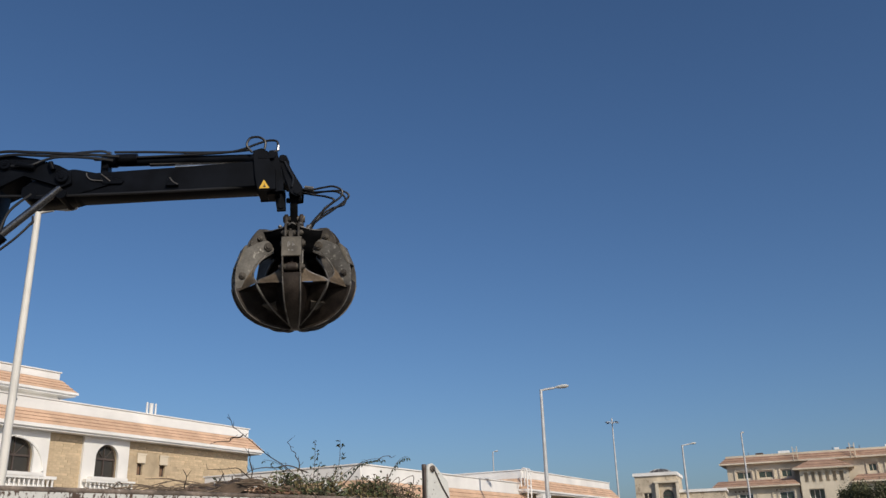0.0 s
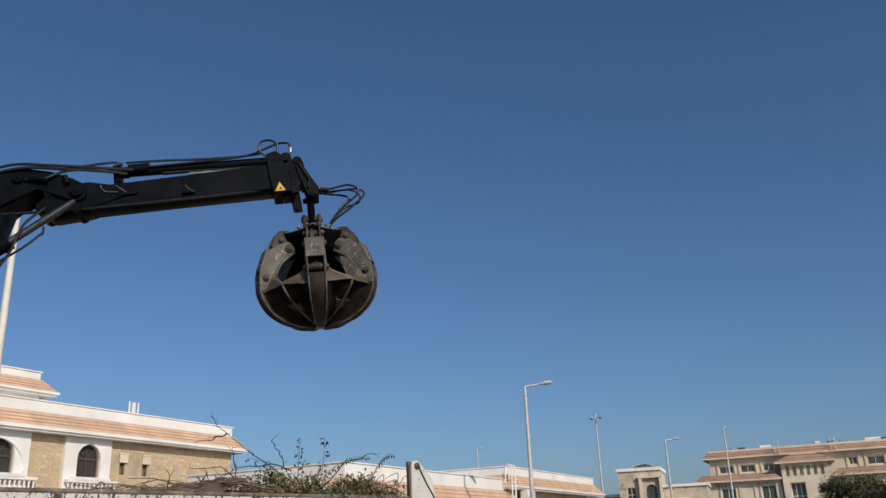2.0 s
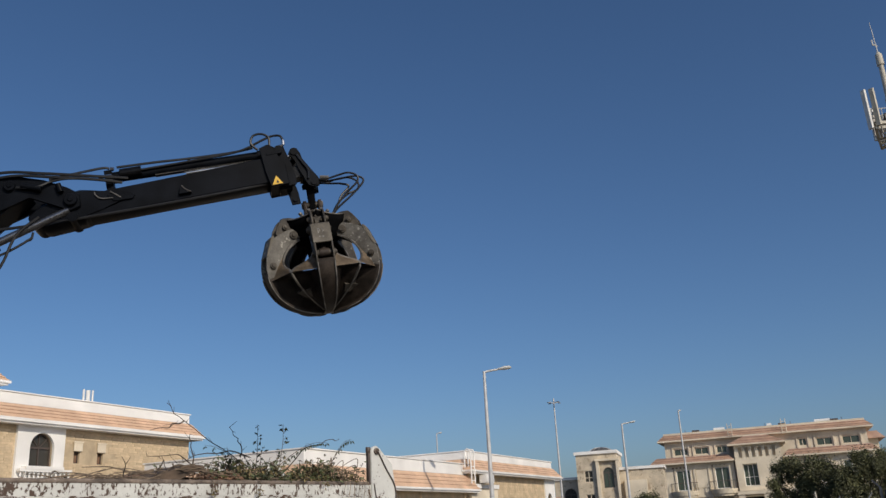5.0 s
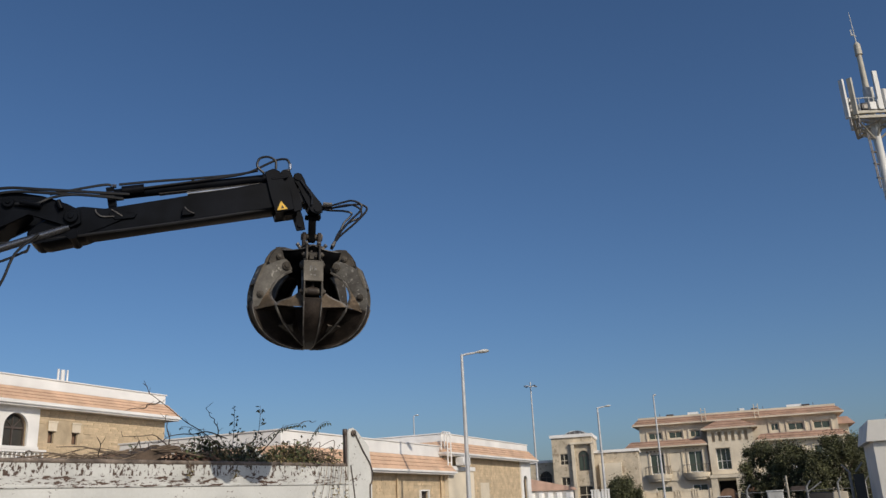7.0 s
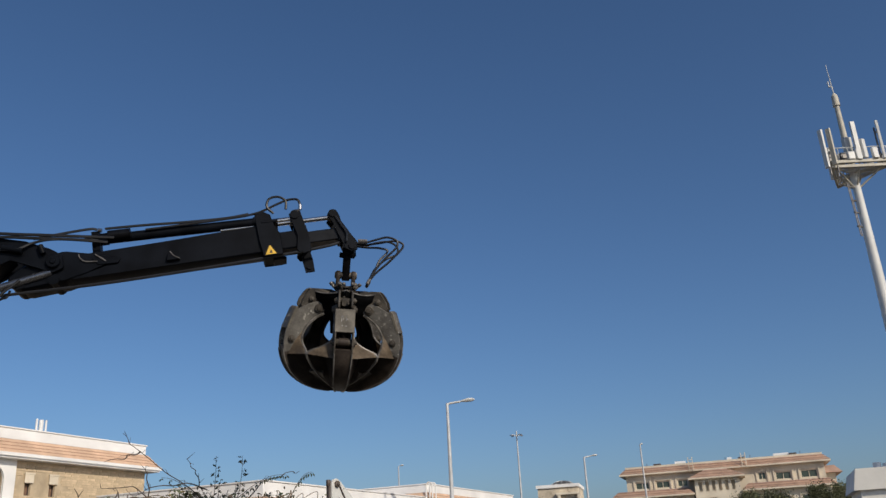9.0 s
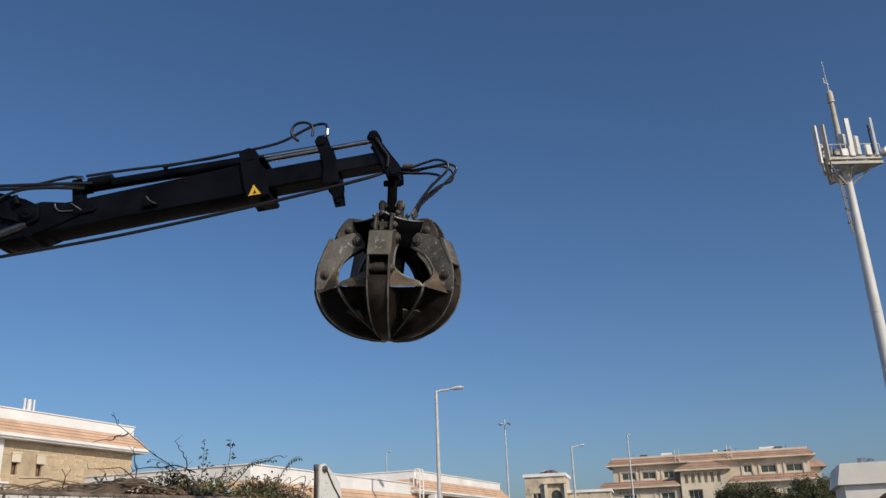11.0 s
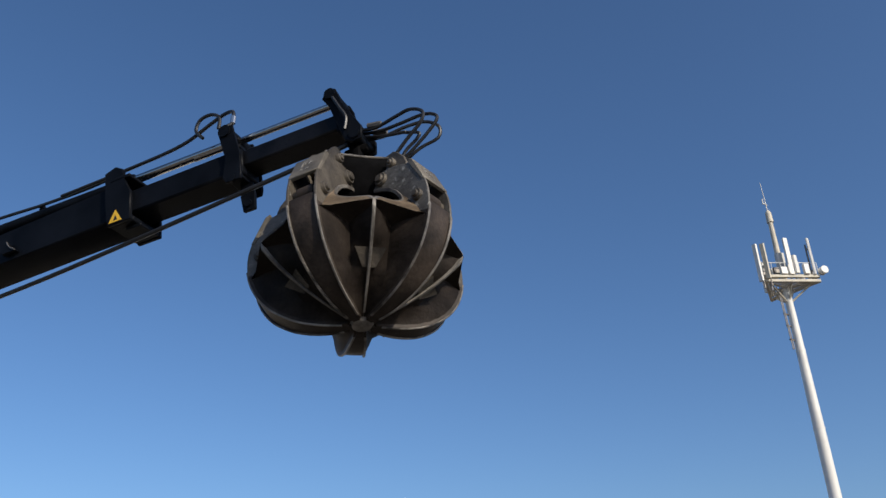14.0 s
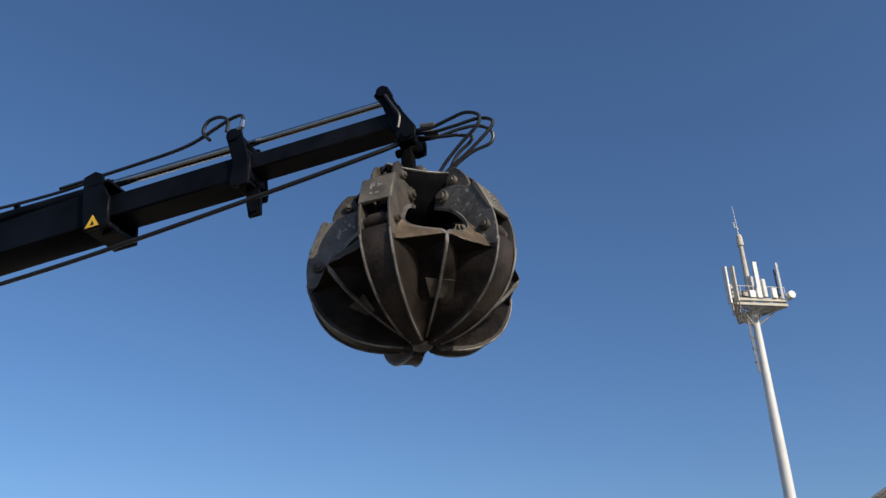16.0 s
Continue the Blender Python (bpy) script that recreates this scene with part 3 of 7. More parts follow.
def villa():
    """Two-storey stone villa with a domed roof light."""
    az = radians(12.95)
    d = 86.0
    h = thing("villa", "pale stone two-storey villa with tall arched window and roof dome", "house", pose(d * math.sin(az), d * math.cos(az), 0, 0, 0, -13 - 6))
    bm = BM()
    holes = [(-1.2, -0.35, 5.0, 6.1), (-1.2, -0.3, 2.6, 3.9), (0.6, 1.6, 4.4, 6.3), (0.4, 1.8, 1.6, 3.0)]
    wall_cut(bm, -1.9, 2.0, 0, 7.6, 0, 0.3, holes)
    arch_fill(bm, 0.6, 1.6, 5.8, 6.3, 0, 0.3)
    box(bm, -1.9, -1.6, 0.3, 6, 0, 7.6)
    box(bm, 1.7, 2.0, 0.3, 6, 0, 7.6)
    box(bm, -1.6, 1.7, 5.7, 6, 0, 7.6)
    part("wall", bm, "villa_stone", h, "pale stone wall")
    bm = BM()
    box(bm, -1.6, 1.7, 0.9, 1.0, 0, 7.4)
    part("room_backing", bm, "dark", h)
    for q in (holes[0], holes[1], holes[3]):
        square_window(h, *q, 0.12, "glass", 1, True, "cream")
    arched_window(h, 1.1, 4.4, 1.0, 1.9, 0.12, "glass_green")
    bm = BM()
    for xa, xb in ((0.0, 0.3), (1.9, 2.12)):
        box(bm, xa, xb, -0.35, -0.002, 0, 6.9)
    box(bm, -0.1, 2.2, -0.4, -0.004, 6.9, 7.1)
    part("pilaster", bm, "cream", h, "cream pilasters and moulding")
    bm = BM()
    box(bm, -2.05, 2.12, -0.15, 6.15, 7.6, 7.9)
    part("parapet", bm, "paint", h)
    bm = BM()
    rings = []
    for k in range(5):
        an = k * math.pi / 10
        rings.append([bm.verts.new((0.3 + 1.15 * math.cos(an) * math.cos(j * math.pi / 9), 2.5 + 1.15 * math.cos(an) * math.sin(j * math.pi / 9), 7.9 + 0.48 * math.sin(an))) for j in range(18)])
    for ra, rb in zip(rings, rings[1:]):
        for j in range(18):
            bm.faces.new((ra[j], ra[(j + 1) % 18], rb[(j + 1) % 18], rb[j])).smooth = True
    bm.faces.new(rings[-1])
    part("dome", bm, "steel", h, "low glazed roof dome")
    bm = BM()
    for j in range(6):
        pts = [(0.3 + 1.17 * math.cos(k * math.pi / 8) * math.cos(j * math.pi / 6), 2.5 + 1.17 * math.cos(k * math.pi / 8) * math.sin(j * math.pi / 6), 7.9 + 0.50 * math.sin(k * math.pi / 8)) for k in range(9)]
        tube(bm, pts, 0.02, 5)
    part("dome_rib", bm, "cab_grey", h)
    # side wings
    for xa, xb, zt, yy in ((2.0, 6.2, 6.0, 0.8), (-4.4, -1.9, 5.4, 1.6)):
        hs = [(xa + 0.9, xa + 2.1, 3.0, 4.6)]
        bm = BM()
        wall_cut(bm, xa, xb, 0, zt, yy, yy + 0.3, hs)
        arch_fill(bm, xa + 0.9, xa + 2.1, 4.0, 4.6, yy, yy + 0.3)
        box(bm, xa, xb, 6, 6.3, 0, zt)
        box(bm, xb - 0.3, xb, yy + 0.3, 6, 0, zt)
        part("wing_wall", bm, "villa_stone", h)
        bm = BM()
        box(bm, xa, xb - 0.3, yy + 1.0, yy + 1.1, 0, zt)
        part("room_backing", bm, "dark", h)
        arched_window(h, xa + 1.5, 3.0, 1.2, 1.6, yy + 0.1)
        bm = BM()
        box(bm, xa - 0.1, xb + 0.15, yy - 0.15, 6.4, zt, zt + 0.25)
        part("parapet", bm, "paint", h)
    bm = BM()
    box(bm, 2.5, 4.6, 0.35, 0.798, 0, 5.0)
    part("porch", bm, "cream", h)
    return h


def lean_to():
    """Low red-tiled outbuilding with a row of wall units in front of the villa."""
    az, d = radians(11.7), 70.0
    h = thing("outbuilding", "low white outbuilding with a red tile roof", "house", pose(d * math.sin(az), d * math.cos(az), 0, 0, 0, FACE - 20))
    bm = BM()
    box(bm, -5, 2.4, 0, 3, 0, 2.5)
    part("wall", bm, "paint", h)
    bm = BM()
    prism(bm, [(-5.2, 2.5), (2.6, 2.5), (2.3, 2.7), (-5.2, 3.6)], -0.25, 3.0)
    part("roof", bm, "tile_red", h, "red clay tile roof")
    for i in range(4):
        bm = BM()
        box(bm, -2.6 + i * 1.15, -2.25 + i * 1.15, -0.4, -0.002, 1.3, 2.35)
        part("air_conditioner", bm, "plastic", h, "white wall unit", bevel=0.03)
        bm = BM()
        rod(bm, (-1.95 + i * 1.15, -0.25, 1.25), (-1.95 + i * 1.15, -0.25, 1.95), 0.24, 0.2)
        part("water_tank", bm, "plastic", h, "small white tank", bevel=0.02)
    return h


def block():
    """Three-storey residential block with two tiers of tile roofs."""
    az, d = radians(23.1), 101.5
    h = thing("apartment_building", "cream three-storey block with brown tile roofs and balconies", "building", pose(d * math.sin(az), d * math.cos(az), 0, 0, 0, -23.1 - 1))
    X0, X1 = -11.3, 11.0
    low = [(-9.3, -7.8, 4.1, 6.3), (-5.1, -3.6, 4.1, 6.4), (-2.1, -0.6, 4.2, 6.5), (5.4, 6.8, 4.2, 6.2), (8.0, 9.6, 4.2, 6.2),
           (-9.0, -7.3, 1.5, 2.7), (-5.0, -3.4, 1.7, 2.8), (-2.2, -0.4, 0.0, 3.0), (0.6, 1.9, 0.0, 3.0)]
    bm = BM()
    wall_cut(bm, X0, X1, 0, 7.0, 0, 0.3, low)
    box(bm, X0, X0 + 0.3, 0.3, 12, 0, 7.0)
    box(bm, X1 - 0.3, X1, 0.3, 12, 0, 7.0)
    box(bm, X0 + 0.3, X1 - 0.3, 11.7, 12, 0, 7.0)
    part("wall", bm, "cream", h, "cream rendered wall")
    bm = BM()
    box(bm, X0 + 0.3, X1 - 0.3, 1.0, 1.1, 0, 7.0)
    part("room_backing", bm, "dark", h)
    for i, q in enumerate(low[:7]):
        square_window(h, *q, 0.12, "glass_green", 1 if i != 2 else 2, i in (2, 3, 4), "paint")
    up = [(-9.4, -7.9, 8.0, 8.75), (-7.1, -5.6, 8.0, 8.75), (-4.7, -3.6, 8.0, 8.75), (4.0, 4.8, 8.1, 8.9), (5.8, 7.4, 8.0, 8.8), (8.4, 10.1, 8.0, 8.8)]
    bm = BM()
    wall_cut(bm, X0 + 0.9, X1 - 0.1, 7.0, 9.6, 1.6, 1.9, up)
    box(bm, X0 + 0.9, X0 + 1.2, 1.9, 12, 7.0, 9.6)
    box(bm, X1 - 0.4, X1 - 0.1, 1.9, 12, 7.0, 9.6)
    part("upper_wall", bm, "cream", h)
    bm = BM()
    box(bm, X0 + 1.2, X1 - 0.4, 2.6, 2.7, 7.0, 9.6)
    part("room_backing", bm, "dark", h)
    for q in up:
        square_window(h, *q, 1.72, "glass_green", 1, False, "cream")
        bm = BM()
        for xa, xb, za, zb in ((q[0] - 0.25, q[0] - 0.1, q[2] - 0.2, q[3] + 0.25), (q[1] + 0.1, q[1] + 0.25, q[2] - 0.2, q[3] + 0.25), (q[0] - 0.1, q[1] + 0.1, q[3] + 0.1, q[3] + 0.25)):
            box(bm, xa, xb, 1.5, 1.598, za, zb)
        part("window_surround", bm, "cream", h)

    for xa, xb, za, zb in low[:5]:
        bm = BM()
        for q in ((xa - 0.18, xa - 0.02, za - 0.1, zb + 0.2), (xb + 0.02, xb + 0.18, za - 0.1, zb + 0.2), (xa - 0.02, xb + 0.02, zb + 0.04, zb + 0.2)):
            box(bm, q[0], q[1], -0.1, -0.002, q[2], q[3])
        part("window_surround", bm, "cream", h)
        bm = BM()
        box(bm, xa - 0.25, xb + 0.25, -0.2, -0.002, za - 0.2, za - 0.1)
        part("window_sill", bm, "paint", h)
    bm = BM()
    box(bm, -7.2, -5.9, -0.06, -0.002, 4.3, 6.3)
    part("wall_panel", bm, "cream", h, "raised cream wall panel", bevel=0.02)
    for xa, xb, za, zb in ((-7.4, -7.25, 4.1, 6.5), (-5.85, -5.7, 4.1, 6.5), (-7.25, -5.85, 6.35, 6.5)):
        bm = BM()
        box(bm, xa, xb, -0.14, -0.002, za, zb)
        part("panel_moulding", bm, "cream", h)
    bm = BM()
    for x in (-9.7, -5.4, -1.9, 4.6):
        for k in range(4):
            box(bm, x + k * 0.42, x + k * 0.42 + 0.2, -0.05, -0.002, 6.5, 6.66)
    pieces("vent", bm, "brownpanel", h, "small dark vent")
    bm = BM()
    box(bm, X0 - 0.06, X1 + 0.06, -0.12, -0.004, 3.3, 3.48)
    part("string_course", bm, "cream", h)
    for x in (-10.9, -2.95, 4.3):
        bm = BM()
        rod(bm, (x, -0.08, 0.2), (x, -0.08, 6.9), 0.05, n=8)
        part("downpipe", bm, "brownpanel", h)

    def tier(x0, x1, y0, y1, ze, zr, out, nm, hip=0.0):
        bm = BM()
        box(bm, x0 - out, x1 + out, y0 - out, y1 + out, ze, ze + 0.15)
        roof = part("roof", bm, "cream", h, nm)
        bm = BM()
        n = 5
        for k in range(n):
            o0, o1 = out * (1 - k / n), out * (1 - (k + 1) / n)
            za, zb = ze + 0.15 + (zr - ze - 0.15) * k / n, ze + 0.15 + (zr - ze - 0.15) * (k + 1) / n
            h0, h1 = hip * k / n, hip * (k + 1) / n
            frustum(bm, (x0 - o0 + h0, x1 + o0 - h0, y0 - o0, y1 + o0), (x0 - o1 + h1 + 0.05, x1 + o1 - h1 - 0.05, y0 - o1 + 0.05, y1 + o1), za, zb)
        part("roof_slope", bm, "tile_red", roof, "brown clay tile slope")
        # alternating course strips: pale tile, and dark ones that paint shadow lines
        for k in (1, 2, 3, 4):
            o = out * (1 - k / n) + 0.02
            z = ze + 0.15 + (zr - ze - 0.15) * k / n
            bm = BM()
            box(bm, x0 - o + hip * k / n, x1 + o - hip * k / n, y0 - o, y0 - o + 0.08, z - 0.015, z + 0.03)
            part("tile_course", bm, "tile" if k % 2 else "joint", roof)

    tier(X0 + 0.9, X1 - 0.1, 1.6, 12, 9.55, 10.35, 0.7, "upper tile roof")
    bm = BM()
    box(bm, X0 + 0.9, X1 - 0.1, 1.7, 12, 10.3, 10.55)
    part("parapet", bm, "cream", h)
    tier(X0, -3.6, 0, 1.2, 6.95, 7.75, 0.7, "lower tile roof")
    tier(2.8, X1, 0, 1.2, 6.95, 7.75, 0.7, "lower tile roof")
    # central projecting bay
    bm = BM()
    slots = [(-2.35 + i * 0.69, -2.0 + i * 0.69, 7.2, 8.2) for i in range(6)]
    wall_cut(bm, -2.8, 2.0, 6.6, 8.5, -0.5, -0.1, slots)
    wall_cut(bm, -2.8, 2.0, 3.7, 6.6, -0.5, -0.1, [(-2.1, -0.6, 4.2, 6.5)])
    box(bm, -2.8, 2.0, -0.1, -0.002, 6.9, 8.5)
    part("centre_bay", bm, "cream", h)
    tier(-2.8, 2.0, -0.5, 1.4, 8.5, 9.45, 0.6, "hipped roof of the centre bay", 1.15)
    bm = BM()
    box(bm, -3.0, 3.6, -1.6, -0.502, 3.3, 3.65)
    for xa, xb in ((-2.95, -2.25), (-0.35, 0.55), (1.95, 2.6)):
        box(bm, xa, xb, -1.5, -0.9, 0, 3.3)
    for xa, xb in ((-2.2, -0.4), (0.6, 1.9)):
        gb = BM()
        pts = [(xa, 0.05)] + [((xa + xb) / 2 - (xb - xa) / 2 * math.cos(k * math.pi / 10), 1.5 + 0.7 * math.sin(k * math.pi / 10)) for k in range(11)] + [(xb, 0.05)]
        prism(gb, pts, -1.22, -1.16)
        part("gate", gb, "brownpanel", h, "brown arched metal gate")
    part("porch", bm, "cream", h, "entrance porch with columns")
    # balconies
    for xm in (-8.55, -4.35):
        b = new("balcony")
        b.parent = h
        tagged(b, "rounded cream balcony with dark railing")
        b.matrix_basis = pose(xm, 0, 3.3)
        bm = BM()
        pts = [(-1.45 * math.cos(k * math.pi / 12), -1.1 * math.sin(k * math.pi / 12)) for k in range(13)]
        for zz, sc in ((0, 0.8), (0.25, 0.95), (0.5, 1.0)):
            a = [bm.verts.new((x * sc, y * sc - 0.002, zz)) for x, y in pts]
            c = [bm.verts.new((x * (sc + 0.06), y * (sc + 0.06) - 0.002, zz + 0.24)) for x, y in pts]
            for i in range(12):
                bm.faces.new((a[i], a[i + 1], c[i + 1], c[i]))
            bm.faces.new(a)
            bm.faces.new(c[::-1])
        part("slab", bm, "cream", b)
        bm = BM()
        tube(bm, [(x, y - 0.004, 1.6) for x, y in pts[::2]], 0.03, 5)
        for x, y in pts:
            rod(bm, (x, y - 0.004, 0.7), (x, y - 0.004, 1.6), 0.02, n=5)
        part("railing", bm, "frame", b, "dark metal railing")
    bm = BM()
    for x in (-8.0, -4.6, 0.8, 3.5, 6.5, 8.8):
        rod(bm, (x, 3, 10.5), (x, 3, 10.95), 0.03, n=6)
    part("aerial", bm, "frame", h)
    for x, w in ((-7.2, 0.8), (2.2, 0.8), (7.6, 0.8)):
        bm = BM()
        box(bm, x, x + w, 2.5, 3.3, 10.55, 10.8)
        part("roof_unit", bm, "frame", h, "dark unit on the roof")
    for x, w in ((-4.8, 1.2), (6.0, 1.6), (1.0, 0.5)):
        bm = BM()
        rod(bm, (x, 3, 10.7), (x + w, 3, 10.7), 0.22)
        part("water_tank", bm, "plastic", h, "white roof tank")
    for x in (-3.2, 2.5):
        bm = BM()
        for dx in (0, 0.45):
            rod(bm, (x + dx, 0.85, 9.5), (x + dx, 1.0, 11.1), 0.04, n=6)
        for k in range(5):
            rod(bm, (x, 0.88 + 0.02 * k, 9.7 + k * 0.28), (x + 0.45, 0.88 + 0.02 * k, 9.7 + k * 0.28), 0.025, n=5)
        part("roof_ladder", bm, "cream", h)
    bm = BM()
    box(bm, 11.0, 12.0, 3, 9, 0, 8.4)
    part("side_wing", bm, "cream", h)
    bm = BM()
    frustum(bm, (10.9, 12.7, 2.4, 9.6), (10.9, 12.0, 3, 9), 8.4, 9.2)
    part("side_roof", bm, "tile_red", h)
    return h


def gatehouse():
    """White corner building with an arched niche."""
    az, d = radians(30.83), 40.0
    h = thing("gatehouse", "white stone-clad corner building with arched barred window", "building", pose(d * math.sin(az), d * math.cos(az), 0, 0, 0, -26))
    bm = BM()
    wall_cut(bm, 0, 9, 0, 3.4, 0, 0.35, [(0.95, 2.75, 0.8, 3.1)])
    arch_fill(bm, 0.95, 2.75, 2.2, 3.1, 0, 0.35)
    frustum(bm, (0, 0.35, 0.35, 5), (0, 0.35, 0.35, 5), 0, 3.4)
    part("wall", bm, "white_marble", h)
    bm = BM()
    box(bm, 0.35, 9, 1.2, 1.3, 0, 3.4)
    part("room_backing", bm, "cream", h)
    bm = BM()
    frustum(bm, (-0.25, 9, -0.2, 5), (-0.05, 9, -0.2, 5), 3.4, 4.25)
    part("parapet", bm, "white_marble", h, "sloping white parapet")
    bm = BM()
    for i in range(9):
        rod(bm, (1.05 + i * 0.2, 0.18, 0.8), (1.05 + i * 0.2, 0.18, 2.6), 0.03, n=6)
    pieces("window_bar", bm, "frame", h, "dark vertical bar")
    bm = BM()
    rod(bm, (0.9, 0.8, 4.2), (0.9, 0.8, 4.5), 0.16)
    rod(bm, (1.25, 0.8, 4.2), (1.25, 0.8, 4.45), 0.14)
    part("roof_unit", bm, "plastic", h, "white roof fitting")
    return h


def tall_villa():
    """Villa whose eave corner comes into view beside the mast."""
    az, d = radians(40.1), 38.0
    h = thing("house", "villa with a cream gable wall and tiled roof slope", "house", pose(d * math.sin(az), d * math.cos(az), 0, 0, 0, -20))
    bm = BM()
    box(bm, 0.4, 7, 0.4, 4, 0, 8.0)
    part("wall", bm, "cream", h)
    bm = BM()
    prism(bm, [(-0.1, 7.9), (7.5, 7.9), (7.5, 8.15), (3.7, 10.47), (-0.1, 8.15)], -0.1, 4.4)
    part("roof", bm, "stone_far", h, "tan pitched roof")
    return h


# ---- street furniture ----
def at(az, d, z=0.0, turn=0.0):
    return pose(d * math.sin(radians(az)), d * math.cos(radians(az)), z, 0, 0, turn)


def street_lamp(az, d, h, arm=1.0, turn=0.0, r0=0.11, r1=0.05, material="pole", label="tall galvanised street lamp with a single curved arm", head=0.62):
    p = thing("street_lamp", label, "street lamp", at(az, d, 0, turn), "street lamps")
    bm = BM()
    rod(bm, (0, 0, 0), (0, 0, h), r0, r1, 14)
    rod(bm, (0, 0, 0), (0, 0, 0.9), r0 * 1.5, r0 * 1.4, 14)
    rod(bm, (0, 0, 0), (0, 0, 0.04), r0 * 2.4, n=14)
    part("pole", bm, material, p)
    bm = BM()
    tube(bm, [(0, 0, h - 0.06), (arm * 0.3, 0, h + 0.0), (arm, 0, h + 0.06)], r1 * 0.8, 8)
    part("arm", bm, material, p)
    bm = BM()
    prof = ((0, 0.035, 0.0), (0.12, 0.07, 0.02), (head * 0.55, 0.13, 0.03), (head * 0.85, 0.12, 0.02), (head, 0.05, 0.0))
    rings = []
    for x, r, dz in prof:
        rings.append([bm.verts.new((arm - 0.05 + x, r * math.cos(k * math.pi / 5), h + 0.06 + x * 0.12 + dz + (0.55 if math.sin(k * math.pi / 5) > 0 else 0.8) * r * math.sin(k * math.pi / 5))) for k in range(10)])
    for ra, rb in zip(rings, rings[1:]):
        for k in range(10):
            bm.faces.new((ra[k], ra[(k + 1) % 10], rb[(k + 1) % 10], rb[k])).smooth = True
    bm.faces.new(rings[0])
    bm.faces.new(rings[-1][::-1])
    part("lamp_head", bm, "cab_grey", p, "grey cobra-head luminaire")
    return p


def cross_lamp(az, d, h, turn=0.0):
    p = thing("street_lamp", "tall thin lamp post with four short arms", "street lamp", at(az, d, 0, turn), "cross lamps")
    bm = BM()
    rod(bm, (0, 0, 0), (0, 0, h), 0.13, 0.06, 12)
    rod(bm, (0, 0, h), (0, 0, h + 0.3), 0.08, 0.06, 10)
    part("pole", bm, "pole", p)
    bm = BM()
    tube(bm, [(0, 0, h - 0.2), (0.4, 0, h - 0.06), (0.62, 0, h - 0.1)], 0.035, 6)
    me_a = mesh("arm", bm, "pole")
    bm = BM()
    frustum(bm, (0.52, 0.8, -0.08, 0.08), (0.56, 0.76, -0.05, 0.05), h - 0.15, h - 0.07)
    me_h = mesh("lamp_head", bm, "steel")
    for k in range(4):
        for nm, me in (("arm", me_a), ("lamp_head", me_h)):
            ob = new(nm, me)
            ob.parent = p
            ob.matrix_basis = pose(0, 0, 0, 0, 0, k * 90 + 8)
    return p


